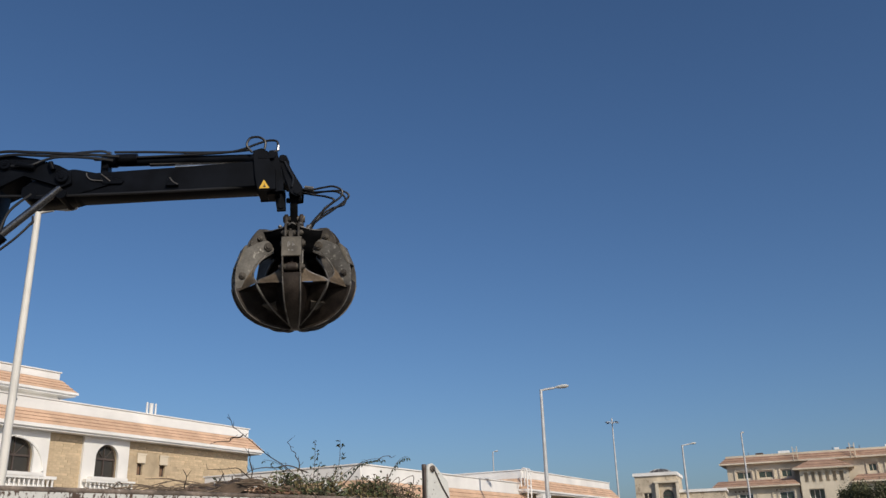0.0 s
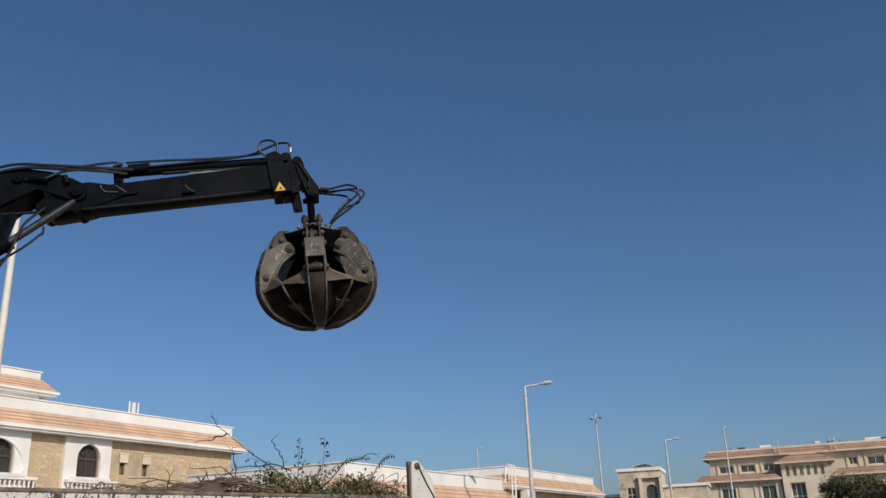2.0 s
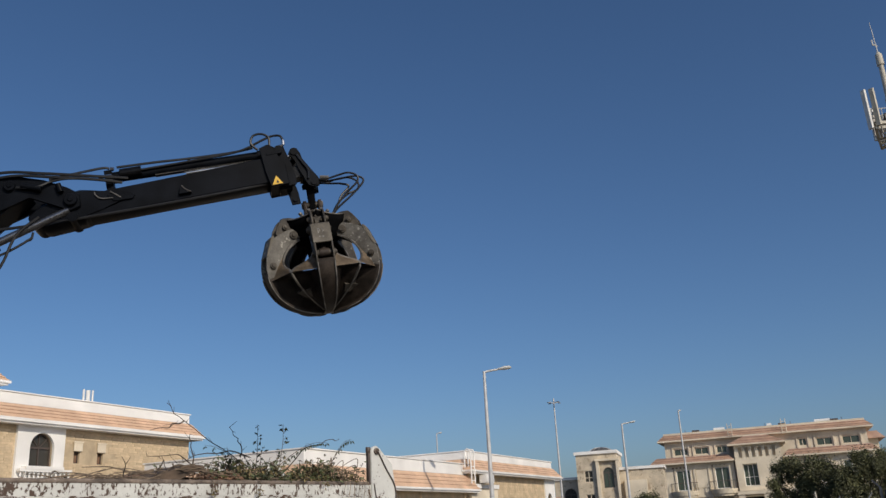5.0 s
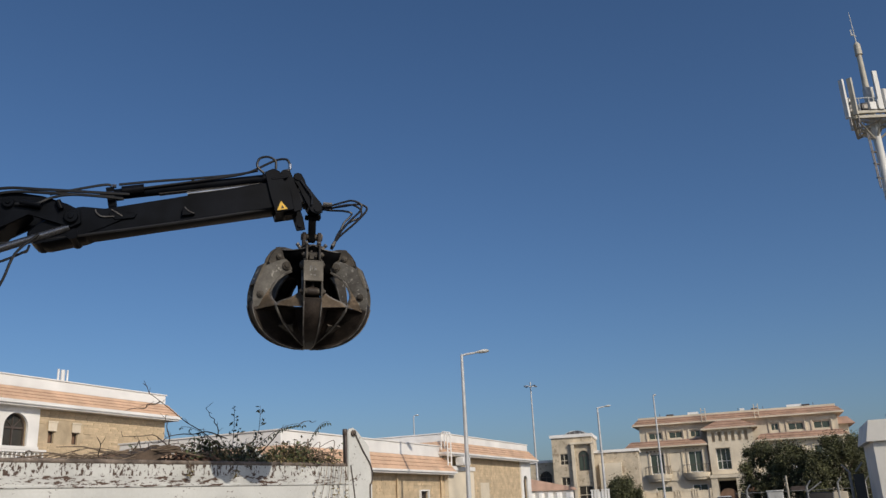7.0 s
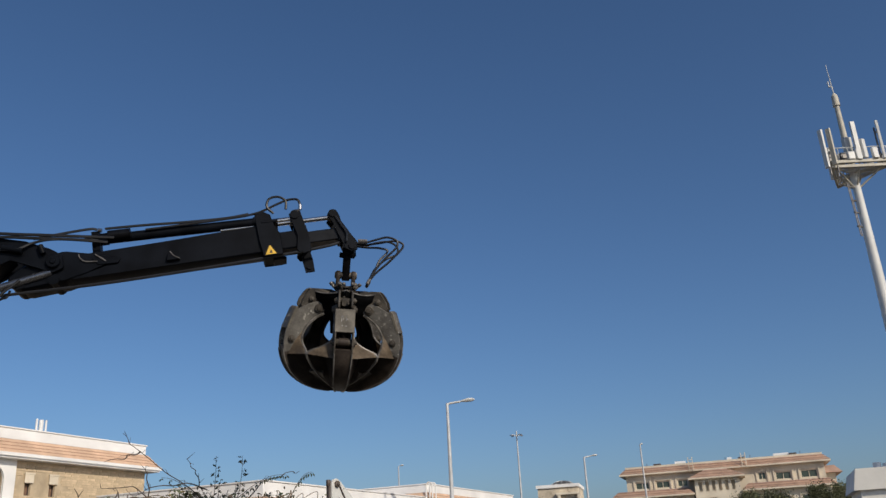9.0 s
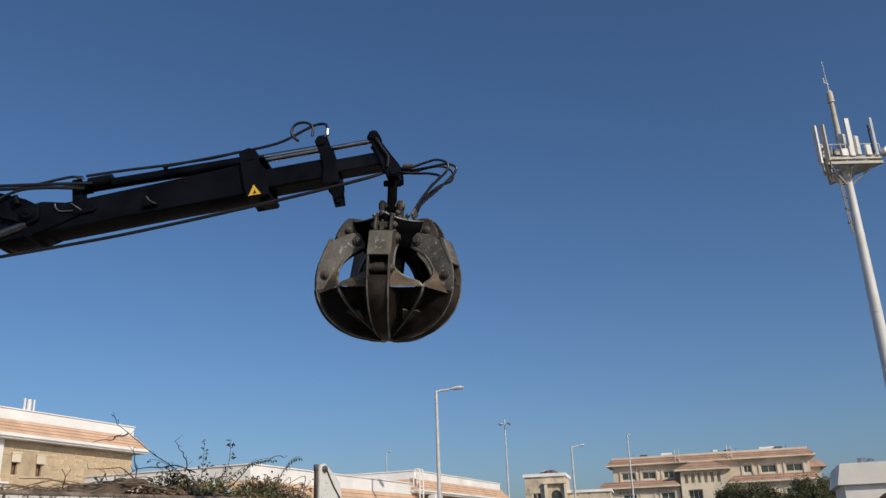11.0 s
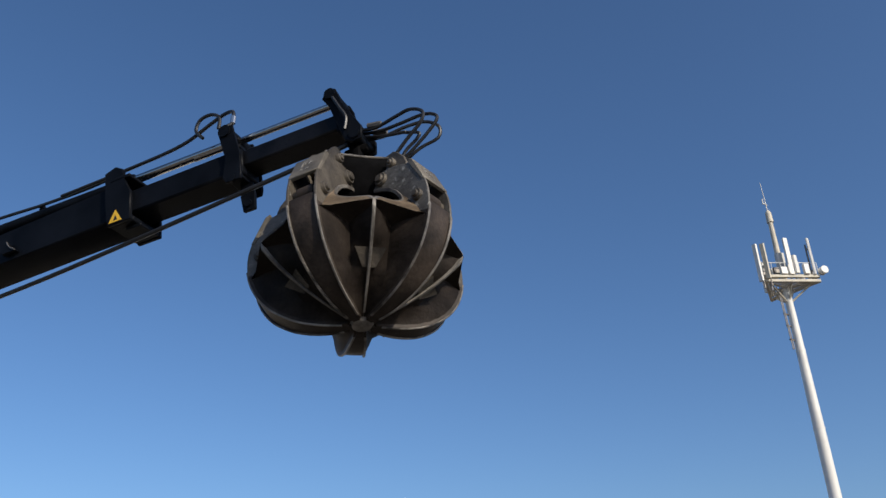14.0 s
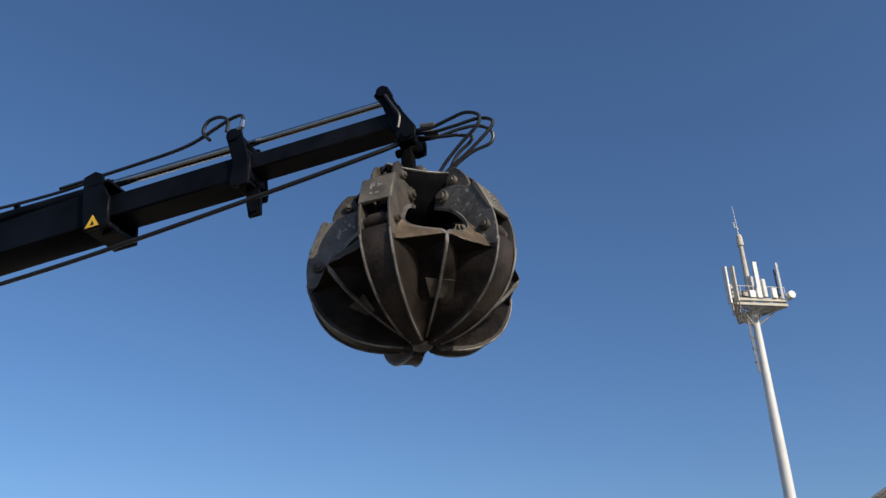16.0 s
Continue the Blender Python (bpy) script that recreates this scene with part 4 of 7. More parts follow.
def cell_mast():
    """White monopole with a triangular antenna platform."""
    az, d = 34.49, 42.0
    p = thing("cell_tower", "white steel monopole mast with antenna platform at its top", "mast", at(az, d * 1.3, -0.66) @ Matrix.Rotation(radians(-0.35), 4, Vector((math.sin(radians(az)), math.cos(radians(az)), 0))) @ Matrix.Scale(1.3, 4))
    bm = BM()
    rod(bm, (0, 0, 0), (0, 0, 11), 0.325, 0.250, 20)
    rod(bm, (0, 0, 11), (0, 0, 18.3), 0.250, 0.165, 20)
    for z, r in ((6, 0.288), (11, 0.254), (14.7, 0.210)):
        rod(bm, (0, 0, z - 0.04), (0, 0, z + 0.04), r + 0.012, n=20)
    part("pole", bm, "mast", p)
    bm = BM()
    rod(bm, (0, 0, 18.3), (0, 0, 21.6), 0.17, 0.115, 16)
    rod(bm, (0, 0, 21.6), (0, 0, 22.15), 0.17, 0.15, 16)
    rod(bm, (0, 0, 22.15), (0, 0, 22.3), 0.15, 0.06, 16)
    part("top_pole", bm, "mast_beige", p)
    bm = BM()
    rod(bm, (0.0, 0, 22.25), (-0.06, 0, 23.95), 0.03, 0.014, 8)
    rod(bm, (-0.16, 0, 22.75), (0.06, 0, 22.62), 0.03, n=6)
    rod(bm, (-0.16, 0, 22.66), (-0.16, 0, 22.98), 0.035, n=6)
    part("whip_aerial", bm, "cab_grey", p)
    # platform
    bm = BM()
    R0 = 1.6
    cor = [(R0 * math.cos(radians(x)), R0 * math.sin(radians(x))) for x in (205, 325, 85)]
    for i in range(3):
        a, b = Vector((*cor[i], 18)), Vector((*cor[(i + 1) % 3], 18))
        u = (b - a).normalized()
        nrm = Vector((u.y, -u.x, 0)) * 0.06
        for za in (17.93, 18.17):
            vs = []
            for q in (a, b):
                for s1 in (-1, 1):
                    for dz in (0, 0.13):
                        vs.append(bm.verts.new((q.x + s1 * nrm.x, q.y + s1 * nrm.y, za + dz)))
            for f in ((0, 1, 3, 2), (4, 6, 7, 5), (0, 4, 5, 1), (2, 3, 7, 6), (1, 5, 7, 3), (0, 2, 6, 4)):
                bm.faces.new([vs[j] for j in f])
    pieces("platform_ring", bm, "mast_beige", p, "beige triangular platform frame")
    bm = BM()
    for i in range(3):
        for f in (0.0, 0.5):
            a = Vector((*cor[i], 17.95)).lerp(Vector((*cor[(i + 1) % 3], 17.95)), f)
            rod(bm, a.lerp(Vector((0, 0, 17.95)), 0.25), (0, 0, 17.1), 0.045, n=6)
            rod(bm, a, (0, 0, 17.95), 0.05, n=6)
    for i in range(3):
        for k in range(1, 6):
            a = Vector((*cor[i], 17.95)) * (k / 6) + Vector((0, 0, 17.95 * (1 - k / 6)))
            b = Vector((*cor[(i + 1) % 3], 17.95)) * (k / 6) + Vector((0, 0, 17.95 * (1 - k / 6)))
            rod(bm, a, b, 0.025, n=5)
    pieces("platform_brace", bm, "mast_beige", p)
    ants = [(203, 1.78, 1.95, -0.35), (212, 1.55, 1.85, -0.25), (266, 0.85, 1.95, 0.0), (320, 1.45, 1.95, 0.0), (288, 0.85, 0.95, 0.1), (85, 1.45, 1.7, 0), (97, 1.35, 1.7, 0)]
    for i, (an, r, ln, dz) in enumerate(ants):
        x, y = r * math.cos(radians(an)), r * math.sin(radians(an))
        an_ob = new("panel_antenna")
        an_ob.parent = p
        an_ob.matrix_basis = pose(x, y, 18.3 + dz, 0, 0, an + 90)
        bm = BM()
        pts = [(-0.13, 0.0), (-0.1, -0.08), (0.1, -0.08), (0.13, 0.0), (0.1, 0.05), (-0.1, 0.05)]
        a = [bm.verts.new((q[0], q[1], 0)) for q in pts]
        b = [bm.verts.new((q[0], q[1], ln)) for q in pts]
        bm.faces.new(a)
        bm.faces.new(b[::-1])
        for j in range(6):
            bm.faces.new((a[j], a[(j + 1) % 6], b[(j + 1) % 6], b[j]))
        part("radome", bm, "mast_beige" if i == 1 else "mast", an_ob)
        bm = BM()
        rod(bm, (0, 0.14, -0.35), (0, 0.14, ln * 0.85), 0.04, n=8)
        for z in (0.2, ln * 0.7):
            box(bm, -0.04, 0.04, 0.04, 0.15, z, z + 0.08)
        part("mounting_pole", bm, "steel", an_ob)
    rnd = random.Random(9)
    for i in range(9):
        an, r = rnd.uniform(180, 360), rnd.uniform(0.5, 1.4)
        x, y = r * math.cos(radians(an)), r * math.sin(radians(an))
        bm = BM()
        w, hh = rnd.uniform(0.12, 0.2), rnd.uniform(0.3, 0.55)
        box(bm, x - w, x + w, y - 0.09, y + 0.09, 18.31, 18.31 + hh)
        part("radio_unit", bm, rnd.choice(("cab_grey", "steel", "mast")), p, bevel=0.02)
    bm = BM()
    box(bm, -0.4, 0.0, -0.5, -0.25, 18.75, 19.65)
    part("radio_cabinet", bm, "cab_grey", p, "pale equipment box on the mast", bevel=0.02)
    bm = BM()
    for k in range(7):
        a = Vector((*cor[0], 18.45)).lerp(Vector((*cor[1], 18.45)), k / 6)
        rod(bm, a, a + Vector((0, 0, 0.5)), 0.02, n=5)
    rod(bm, (*cor[0], 18.95), (*cor[1], 18.95), 0.025, n=5)
    part("guard_rail", bm, "cab_grey", p)
    bm = BM()
    c = Vector((cor[1][0] + 0.2, cor[1][1] - 0.1, 18.5))
    rod(bm, c - Vector((0, 0.18, 0)), c + Vector((0, 0.14, 0)), 0.2, 0.2, 20)
    rod(bm, c + Vector((0, 0.14, 0)), c + Vector((0, 0.3, 0)), 0.2, 0.08, 20)
    part("dish", bm, "mast", p, "round white microwave dish", bevel=0.02)
    bm = BM()
    for z in (17.2, 16.5, 15.9, 15.2):
        rod(bm, (-0.26, -0.1, z), (-0.55, -0.2, z), 0.05, n=6)
    for dx in (0, 0.07):
        rod(bm, (-0.5 - dx, -0.2, 17.4), (-0.42 - dx, -0.2, 14.7), 0.025, n=5)
    part("cable_bracket", bm, "steel", p, "stand-off cable brackets")


def car(x, y, turn, paint, label, suv=False):
    c = thing("car", label, "car", pose(x, y, 0.012, 0, 0, turn), "parked cars")
    hgt = 1.72 if suv else 1.42
    L, Wd = (4.6, 1.86) if suv else (4.5, 1.78)
    belt = 0.98 if suv else 0.9
    bm = BM()
    prof = [(-L / 2, 0.35), (L / 2, 0.35), (L / 2, 0.62), (L / 2 - 0.12, 0.75), (L / 2 - 1.15, belt), (-L / 2 + 0.9, belt + 0.04), (-L / 2 + 0.1, belt), (-L / 2, 0.7)]
    prism(bm, prof, -Wd / 2, Wd / 2)
    body = part("body", bm, paint, c, bevel=0.06)
    bm = BM()
    r0 = -L / 2 + (0.1 if suv else 0.55)
    frustum(bm, (r0, L / 2 - 1.25, -Wd / 2 + 0.06, Wd / 2 - 0.06), (r0 + 0.5, L / 2 - 2.05, -Wd / 2 + 0.25, Wd / 2 - 0.25), belt, hgt - 0.06)
    part("greenhouse", bm, "glass", c, "dark car glass", bevel=0.04)
    bm = BM()
    frustum(bm, (r0 + 0.46, L / 2 - 2.0, -Wd / 2 + 0.23, Wd / 2 - 0.23), (r0 + 0.6, L / 2 - 2.2, -Wd / 2 + 0.32, Wd / 2 - 0.32), hgt - 0.07, hgt)
    part("roof", bm, paint, c, bevel=0.02)
    bm = BM()
    rod(bm, (0, -0.11, 0), (0, 0.11, 0), 0.33, n=20)
    me_t = mesh("tyre", bm, "rubber")
    bm = BM()
    rod(bm, (0, -0.115, 0), (0, 0.115, 0), 0.21, n=16)
    me_r = mesh("rim", bm, "steel")
    for sx in (-1, 1):
        for sy in (-1, 1):
            w = new("wheel")
            w.parent = c
            w.matrix_basis = pose(sx * L * 0.3, sy * (Wd / 2 - 0.1), 0.33)
            for nm, me in (("tyre", me_t), ("rim", me_r)):
                o = new(nm, me)
                o.parent = w
    for sx, mt, nm in ((1, "plastic", "headlight"), (-1, "tile_red", "tail_light")):
        for sy in (-1, 1):
            bm = BM()
            box(bm, sx * L / 2 - 0.08, sx * L / 2 + 0.012, sy * (Wd / 2 - 0.3) - 0.2, sy * (Wd / 2 - 0.3) + 0.2, 0.62, 0.76)
            part(nm, bm, mt, c, bevel=0.015)
    return c


def leaf_cloud(bm, pts, size, rnd):
    for p in pts:
        s = size * rnd.uniform(0.6, 1.4)
        d1 = Vector((rnd.gauss(0, 1), rnd.gauss(0, 1), rnd.gauss(0, 0.7))).normalized() * s
        d2 = d1.orthogonal().normalized()
        d2 = (Matrix.Rotation(rnd.uniform(0, 6.28), 3, d1.normalized()) @ d2) * s * 0.42
        v = [bm.verts.new(p - d1), bm.verts.new(p + d2), bm.verts.new(p + d1), bm.verts.new(p - d2)]
        bm.faces.new(v)


def tree(az, d, h, w, seed, label):
    rnd = random.Random(seed)
    t = thing("tree", label, "tree", at(az, d), "street trees")
    bm = BM()
    tube(bm, [(0, 0, 0), (0.06, 0.03, h * 0.15), (0.0, 0, h * 0.35)], 0.2, 10, 0.13)
    limbs = []
    for k in range(9):
        an, el = k * 2.4 + rnd.uniform(-0.3, 0.3), rnd.uniform(0.5, 1.2)
        ln = h * rnd.uniform(0.3, 0.5)
        e = Vector((math.cos(an) * math.cos(el) * ln * w / h * 1.5, math.sin(an) * math.cos(el) * ln * w / h * 1.5, h * 0.3 + math.sin(el) * ln))
        tube(bm, [(0, 0, h * rnd.uniform(0.22, 0.34)), e * 0.55 + Vector((0, 0, h * 0.15)), e], 0.09, 6, 0.03)
        limbs.append(e)
    part("trunk", bm, "bark", t)
    bm = BM()
    cl = []
    for k in range(72):
        an, rr = rnd.uniform(0, 6.283), math.sqrt(rnd.random()) * w * 0.5
        zz = h * (0.09 + 0.87 * rnd.random() ** 0.8)
        lim = 1.0 - max(0, (zz / h - 0.55) / 0.45) ** 2 * 0.6
        cl.append((Vector((math.cos(an) * rr * lim, math.sin(an) * rr * lim, zz)), rnd.uniform(0.35, 0.75)))
    for c, r in cl:
        pts = [c + Vector((rnd.gauss(0, 1), rnd.gauss(0, 1), rnd.gauss(0, 1.6))) * r * 0.34 for _ in range(310)]
        leaf_cloud(bm, pts, 0.085, rnd)
    part("crown", bm, "tree", t, "dense dark green foliage", kind="stuff")
    return t


def fence_and_cabinet():
    f = thing("fence", "grey steel fence posts with cranked braces", "fence", at(26.6, 50, 0, -26))
    def post(x, y, h):
        bm = BM()
        rod(bm, (x, y, 0), (x, y, h), 0.05, n=8)
        rod(bm, (x, y, h), (x + 0.22, y - 0.05, h + 0.28), 0.035, n=6)
        part("post", bm, "post", f)
    for x, y, h in ((-2.8, 0, 1.75), (0.2, 0.4, 1.8), (1.7, 0, 1.9), (3.0, 0.0, 1.9), (4.5, 0, 2.1)):
        post(x, y, h)
    for xa, xb, z in ((-2.8, -2.0, 1.5), (0.2, 0.95, 1.5), (0.95, 1.7, 1.0)):
        bm = BM()
        rod(bm, (xa, 0.05, z), (xb, 0.05, 0.1 if xa != 0.2 else 2.0), 0.035, n=6)
        part("brace", bm, "post", f)
    bm = BM()
    for k in range(3):
        rod(bm, (-3.4, 0.1, 0.5 + 0.55 * k), (4.6, 0.1, 0.5 + 0.55 * k), 0.012, n=5)
    part("wire", bm, "post", f)
    c = thing("utility_cabinet", "pale grey electrical cabinet on a low plinth", "cabinet", at(25.0, 50, 0, -25))
    bm = BM()
    box(bm, -0.40, 0.40, -0.25, 0.25, 0.12, 1.6)
    part("body", bm, "cab_grey", c, bevel=0.02)
    bm = BM()
    box(bm, -0.44, 0.44, -0.29, 0.29, 1.6, 1.68)
    part("lid", bm, "cab_grey", c, bevel=0.02)
    bm = BM()
    box(bm, -0.38, 0.38, -0.23, 0.23, 0, 0.12)
    part("plinth", bm, "mortar", c)
    bm = BM()
    box(bm, -0.35, -0.01, -0.265, -0.252, 0.2, 1.52)
    box(bm, 0.01, 0.35, -0.265, -0.252, 0.2, 1.52)
    pieces("door", bm, "cab_grey", c)
    p = thing("sign_post", "thin wooden post with a small dark board", "sign", at(25.75, 54, 0, -26))
    bm = BM()
    rod(bm, (0, 0, 0), (0, 0, 2.45), 0.06, 0.05, 8)
    part("post", bm, "mast_beige", p)
    bm = BM()
    box(bm, 0.2, 0.95, -0.02, 0.02, 1.6, 1.85)
    box(bm, 0.05, 0.2, -0.015, 0.015, 1.7, 1.76)
    part("board", bm, "frame", p)
    k = thing("concrete_block", "pale concrete pillar beside the fence", "pillar", at(28.6, 52, 0, -26))
    bm = BM()
    box(bm, -0.36, 0.36, -0.36, 0.36, 0, 1.45)
    part("pillar", bm, "cream", k, bevel=0.02)
    g = thing("gate_post", "dark folded gate leaf and post", "gate", at(29.75, 44, 0, -28))
    bm = BM()
    box(bm, -0.22, 0.22, -0.1, 0.1, 0, 2.2)
    part("leaf", bm, "car_dark", g, bevel=0.01)
    bm = BM()
    rod(bm, (-0.35, 0, 0), (-0.35, 0, 2.3), 0.06, n=8)
    rod(bm, (-0.35, 0, 2.3), (-0.65, 0, 2.65), 0.04, n=6)
    rod(bm, (-0.1, 0, 2.3), (0.25, 0, 2.7), 0.04, n=6)
    part("post", bm, "post", g)


# ---- loader truck body, its load ----
TOPZ = 2.26
UX, UY = 0.669, 0.743                       # along the body
BODY = pose(-0.34, 12.55, 0, 0, 0, math.degrees(math.atan2(UY, UX)))


def truck_body():
    """Local x runs along the side that is seen, 0 at the tail plate; y goes into the body."""
    t = thing("truck_body", "chipped white steel tipper body full of garden waste", "truck", BODY)
    L, D, Z0 = 6.1, 2.3, 0.95
    for nm, dims in (("side_panel", (-L, 0, 0, 0.06, Z0, TOPZ - 0.27)), ("side_panel", (-L, 0, D - 0.06, D, Z0, TOPZ)),
                     ("front_panel", (-L, -L + 0.06, 0.06, D - 0.06, Z0, TOPZ)), ("floor_panel", (-L + 0.06, 0, 0.06, D - 0.06, Z0, Z0 + 0.08))):
        bm = BM()
        box(bm, *dims)
        part(nm, bm, "skip", t, "white panel with small rust chips", bevel=0.006)
    bm = BM()
    box(bm, -L, 0, 0.012, 0.06, TOPZ - 0.27, TOPZ - 0.015)
    part("upper_panel", bm, "skip_chip", t, "upper band with flaking paint and rust")
    bm = BM()
    box(bm, -L, 0, -0.014, 0.012, TOPZ - 0.285, TOPZ - 0.255)
    part("seam", bm, "skip_seam", t, "welded seam strip", bevel=0.006)
    bm = BM()
    box(bm, -L, 0, 0.008, 0.011, TOPZ - 0.255, TOPZ - 0.16)
    part("seam_band", bm, "skip_seam", t, "rust-streaked band above the seam")
    bm = BM()
    rod(bm, (-L, 0.03, TOPZ - 0.01), (0, 0.03, TOPZ - 0.015), 0.028, n=12)
    rod(bm, (-L, D - 0.03, TOPZ - 0.01), (0, D - 0.03, TOPZ - 0.015), 0.028, n=12)
    pieces("top_rail", bm, "rust", t, "rusty round top rail")
    for y in (-0.02, D - 0.03):
        bm = BM()
        pts = [(-0.03, Z0), (0.46, Z0), (0.46, TOPZ - 0.05), (0.40, TOPZ + 0.26), (0.15, TOPZ + 0.47), (0.08, TOPZ + 0.51), (0.0, TOPZ + 0.49), (-0.03, TOPZ + 0.43)]
        prism(bm, pts, y, y + 0.05)
        pl = part("tail_plate", bm, "skip", t, "white tail hinge plate", bevel=0.008)
        bm = BM()
        rod(bm, (0.06, y - 0.03, TOPZ + 0.43), (0.06, y + 0.08, TOPZ + 0.43), 0.045, n=14)
        rod(bm, (0.06, y - 0.05, TOPZ + 0.43), (0.06, y + 0.08, TOPZ + 0.43), 0.022, n=10)
        part("hinge_pin", bm, "rust", pl)
        bm = BM()
        tube(bm, [(0.09, y - 0.012, TOPZ + 0.44), (0.25, y - 0.012, TOPZ + 0.2), (0.42, y - 0.012, TOPZ - 0.02), (0.45, y - 0.012, TOPZ - 0.2), (0.40, y - 0.012, TOPZ - 0.3)], 0.011, 6)
        tube(bm, [(0.40, y - 0.012, TOPZ - 0.28), (0.39, y - 0.012, TOPZ - 0.9)], 0.01, 6)
        tube(bm, [(-0.0, y - 0.012, TOPZ - 0.02), (0.08, y - 0.012, TOPZ - 0.5), (0.12, y - 0.012, TOPZ - 1.1)], 0.008, 6)
        pieces("cable", bm, "frame", pl, "thin dark cable on the plate")
    bm = BM()
    box(bm, -0.07, -0.032, 0.0, 0.06, TOPZ - 0.03, TOPZ + 0.43)
    rod(bm, (-0.052, 0.03, TOPZ + 0.40), (-0.052, 0.03, TOPZ + 0.49), 0.035, n=12)
    part("tail_post", bm, "frame", t, "dark steel tail post", bevel=0.008)
    bm = BM()
    box(bm, 0.40, 0.46, 0.05, D - 0.05, Z0, TOPZ - 0.1)
    part("tailgate", bm, "skip", t)
    # chassis and wheels that carry it
    bm = BM()
    for y in (0.65, D - 0.8):
        box(bm, -L - 1.6, 0.2, y, y + 0.15, 0.7, Z0 - 0.002)
    pieces("chassis_rail", bm, "frame", t)
    bm = BM()
    rod(bm, (0, 0, 0), (0, 0.3, 0), 0.5, n=24)
    me_t = mesh("tyre", bm, "rubber")
    bm = BM()
    rod(bm, (0, -0.01, 0), (0, 0.31, 0), 0.28, n=18)
    me_r = mesh("rim", bm, "steel")
    for x in (-1.0, -2.2, -5.0):
        for y in (0.2, D - 0.5):
            w = new("wheel")
            w.parent = t
            w.matrix_basis = pose(x, y, 0.5)
            for nm, me in (("tyre", me_t), ("rim", me_r)):
                o = new(nm, me)
                o.parent = w
        bm = BM()
        rod(bm, (x, 0.2, 0.5), (x, D - 0.2, 0.5), 0.07, n=8)
        box(bm, x - 0.1, x + 0.1, 0.65, D - 0.65, 0.5, 0.72)
        part("axle", bm, "frame", t)
    return t


def waste_load():
    rnd = random.Random(21)
    t = thing("garden_waste", "heap of dry sticks and green cuttings filling the truck body", "garden waste", BODY)
    # mound
    bm = BM()
    nx, ny = 60, 20
    grid = []
    for i in range(nx + 1):
        row = []
        for j in range(ny + 1):
            x, y = -5.65 + 5.55 * i / nx, 0.1 + 2.1 * j / ny
            e = math.sin(math.pi * min(1, max(0, j / ny))) ** 0.5
            hgt = 0.10 + 0.2 * math.exp(-((x + 3.0) / 0.36) ** 2) + 0.06 * math.exp(-((x + 0.7) / 0.9) ** 2) - (0.12 if x < -4.2 else 0)
            z = TOPZ - 0.12 + (hgt + 0.09 * noise.noise((x * 2.6, y * 2.6, 0.3)) + 0.05 * noise.noise((x * 9, y * 9, 2))) * e
            row.append(bm.verts.new((x, y, z)))
        grid.append(row)
    base = [[bm.verts.new((v.co.x, v.co.y, 1.1)) for v in (grid[i][0], grid[i][-1])] for i in range(nx + 1)]
    for i in range(nx):
        for j in range(ny):
            bm.faces.new((grid[i][j], grid[i + 1][j], grid[i + 1][j + 1], grid[i][j + 1]))
        bm.faces.new((base[i][0], base[i + 1][0], grid[i + 1][0], grid[i][0]))
        bm.faces.new((grid[i][-1], grid[i + 1][-1], base[i + 1][1], base[i][1]))
        bm.faces.new((base[i][1], base[i + 1][1], base[i + 1][0], base[i][0]))
    part("leaf_litter", bm, "litter", t, "brown dry leaf litter")
    # sticks and fronds lying on it
    bm = BM()
    for k in range(300):
        x, y = rnd.uniform(-4.6, -0.12), rnd.uniform(0.06, 1.5)
        an = rnd.gauss(0, 0.9) + (math.pi if rnd.random() < 0.5 else 0)
        ln = rnd.uniform(0.2, 0.75)
        z0 = TOPZ + rnd.uniform(-0.03, 0.05) + 0.14 * math.exp(-((x + 3.0) / 0.5) ** 2)
        dz = rnd.gauss(0.0, 0.05)
        p, q = Vector((x, y, z0)), Vector((min(-0.1, x + ln * math.cos(an)), max(0.03, y + ln * 0.5 * math.sin(an)), z0 + dz))
        tube(bm, [p, (p + q) / 2 + Vector((0, 0, rnd.uniform(-0.03, 0.06))), q], rnd.uniform(0.005, 0.013), 5, 0.004)
    part("dry_stick", bm, "twig", t, "grey brown dry sticks", kind="stuff")
    # pale bent canes near the tail
    bm = BM()
    for k in range(26):
        x = rnd.uniform(-0.85, -0.15)
        y = rnd.uniform(0.05, 0.6)
        tube(bm, [(x, y, TOPZ), (x + rnd.uniform(-0.15, 0.15), y, TOPZ + rnd.uniform(0.1, 0.2)), (x + rnd.uniform(-0.3, 0.2), y - 0.04, TOPZ + rnd.uniform(0.1, 0.36)), (x + rnd.uniform(-0.4, 0.1), y, TOPZ + rnd.uniform(0.0, 0.2))], 0.008, 5, 0.004)
    part("bent_cane", bm, "twig", t, "pale bent canes", kind="stuff")
    # leafy cuttings
    bm, bd, bs, bk = BM(), BM(), BM(), BM()
    for k in range(150):
        x = rnd.choice((rnd.gauss(-1.75, 0.35), rnd.gauss(-1.0, 0.35), rnd.gauss(-2.2, 0.3), rnd.gauss(-0.7, 0.25)))
        x = max(-3.2, min(-0.2, x))
        y = rnd.uniform(0.05, 0.9)
        h = rnd.uniform(0.06, 0.34)
        b0 = Vector((x, y, TOPZ - 0.02))
        e = b0 + Vector((rnd.uniform(-0.2, 0.2), rnd.uniform(-0.05, 0.1), h))
        tube(bs, [b0, (b0 + e) / 2 + Vector((rnd.uniform(-0.05, 0.05), 0, 0)), e], 0.006, 5, 0.003)
        pts = [b0.lerp(e, rnd.random()) + Vector((rnd.gauss(0, 0.06), rnd.gauss(0, 0.06), rnd.gauss(0, 0.045))) for _ in range(34)]
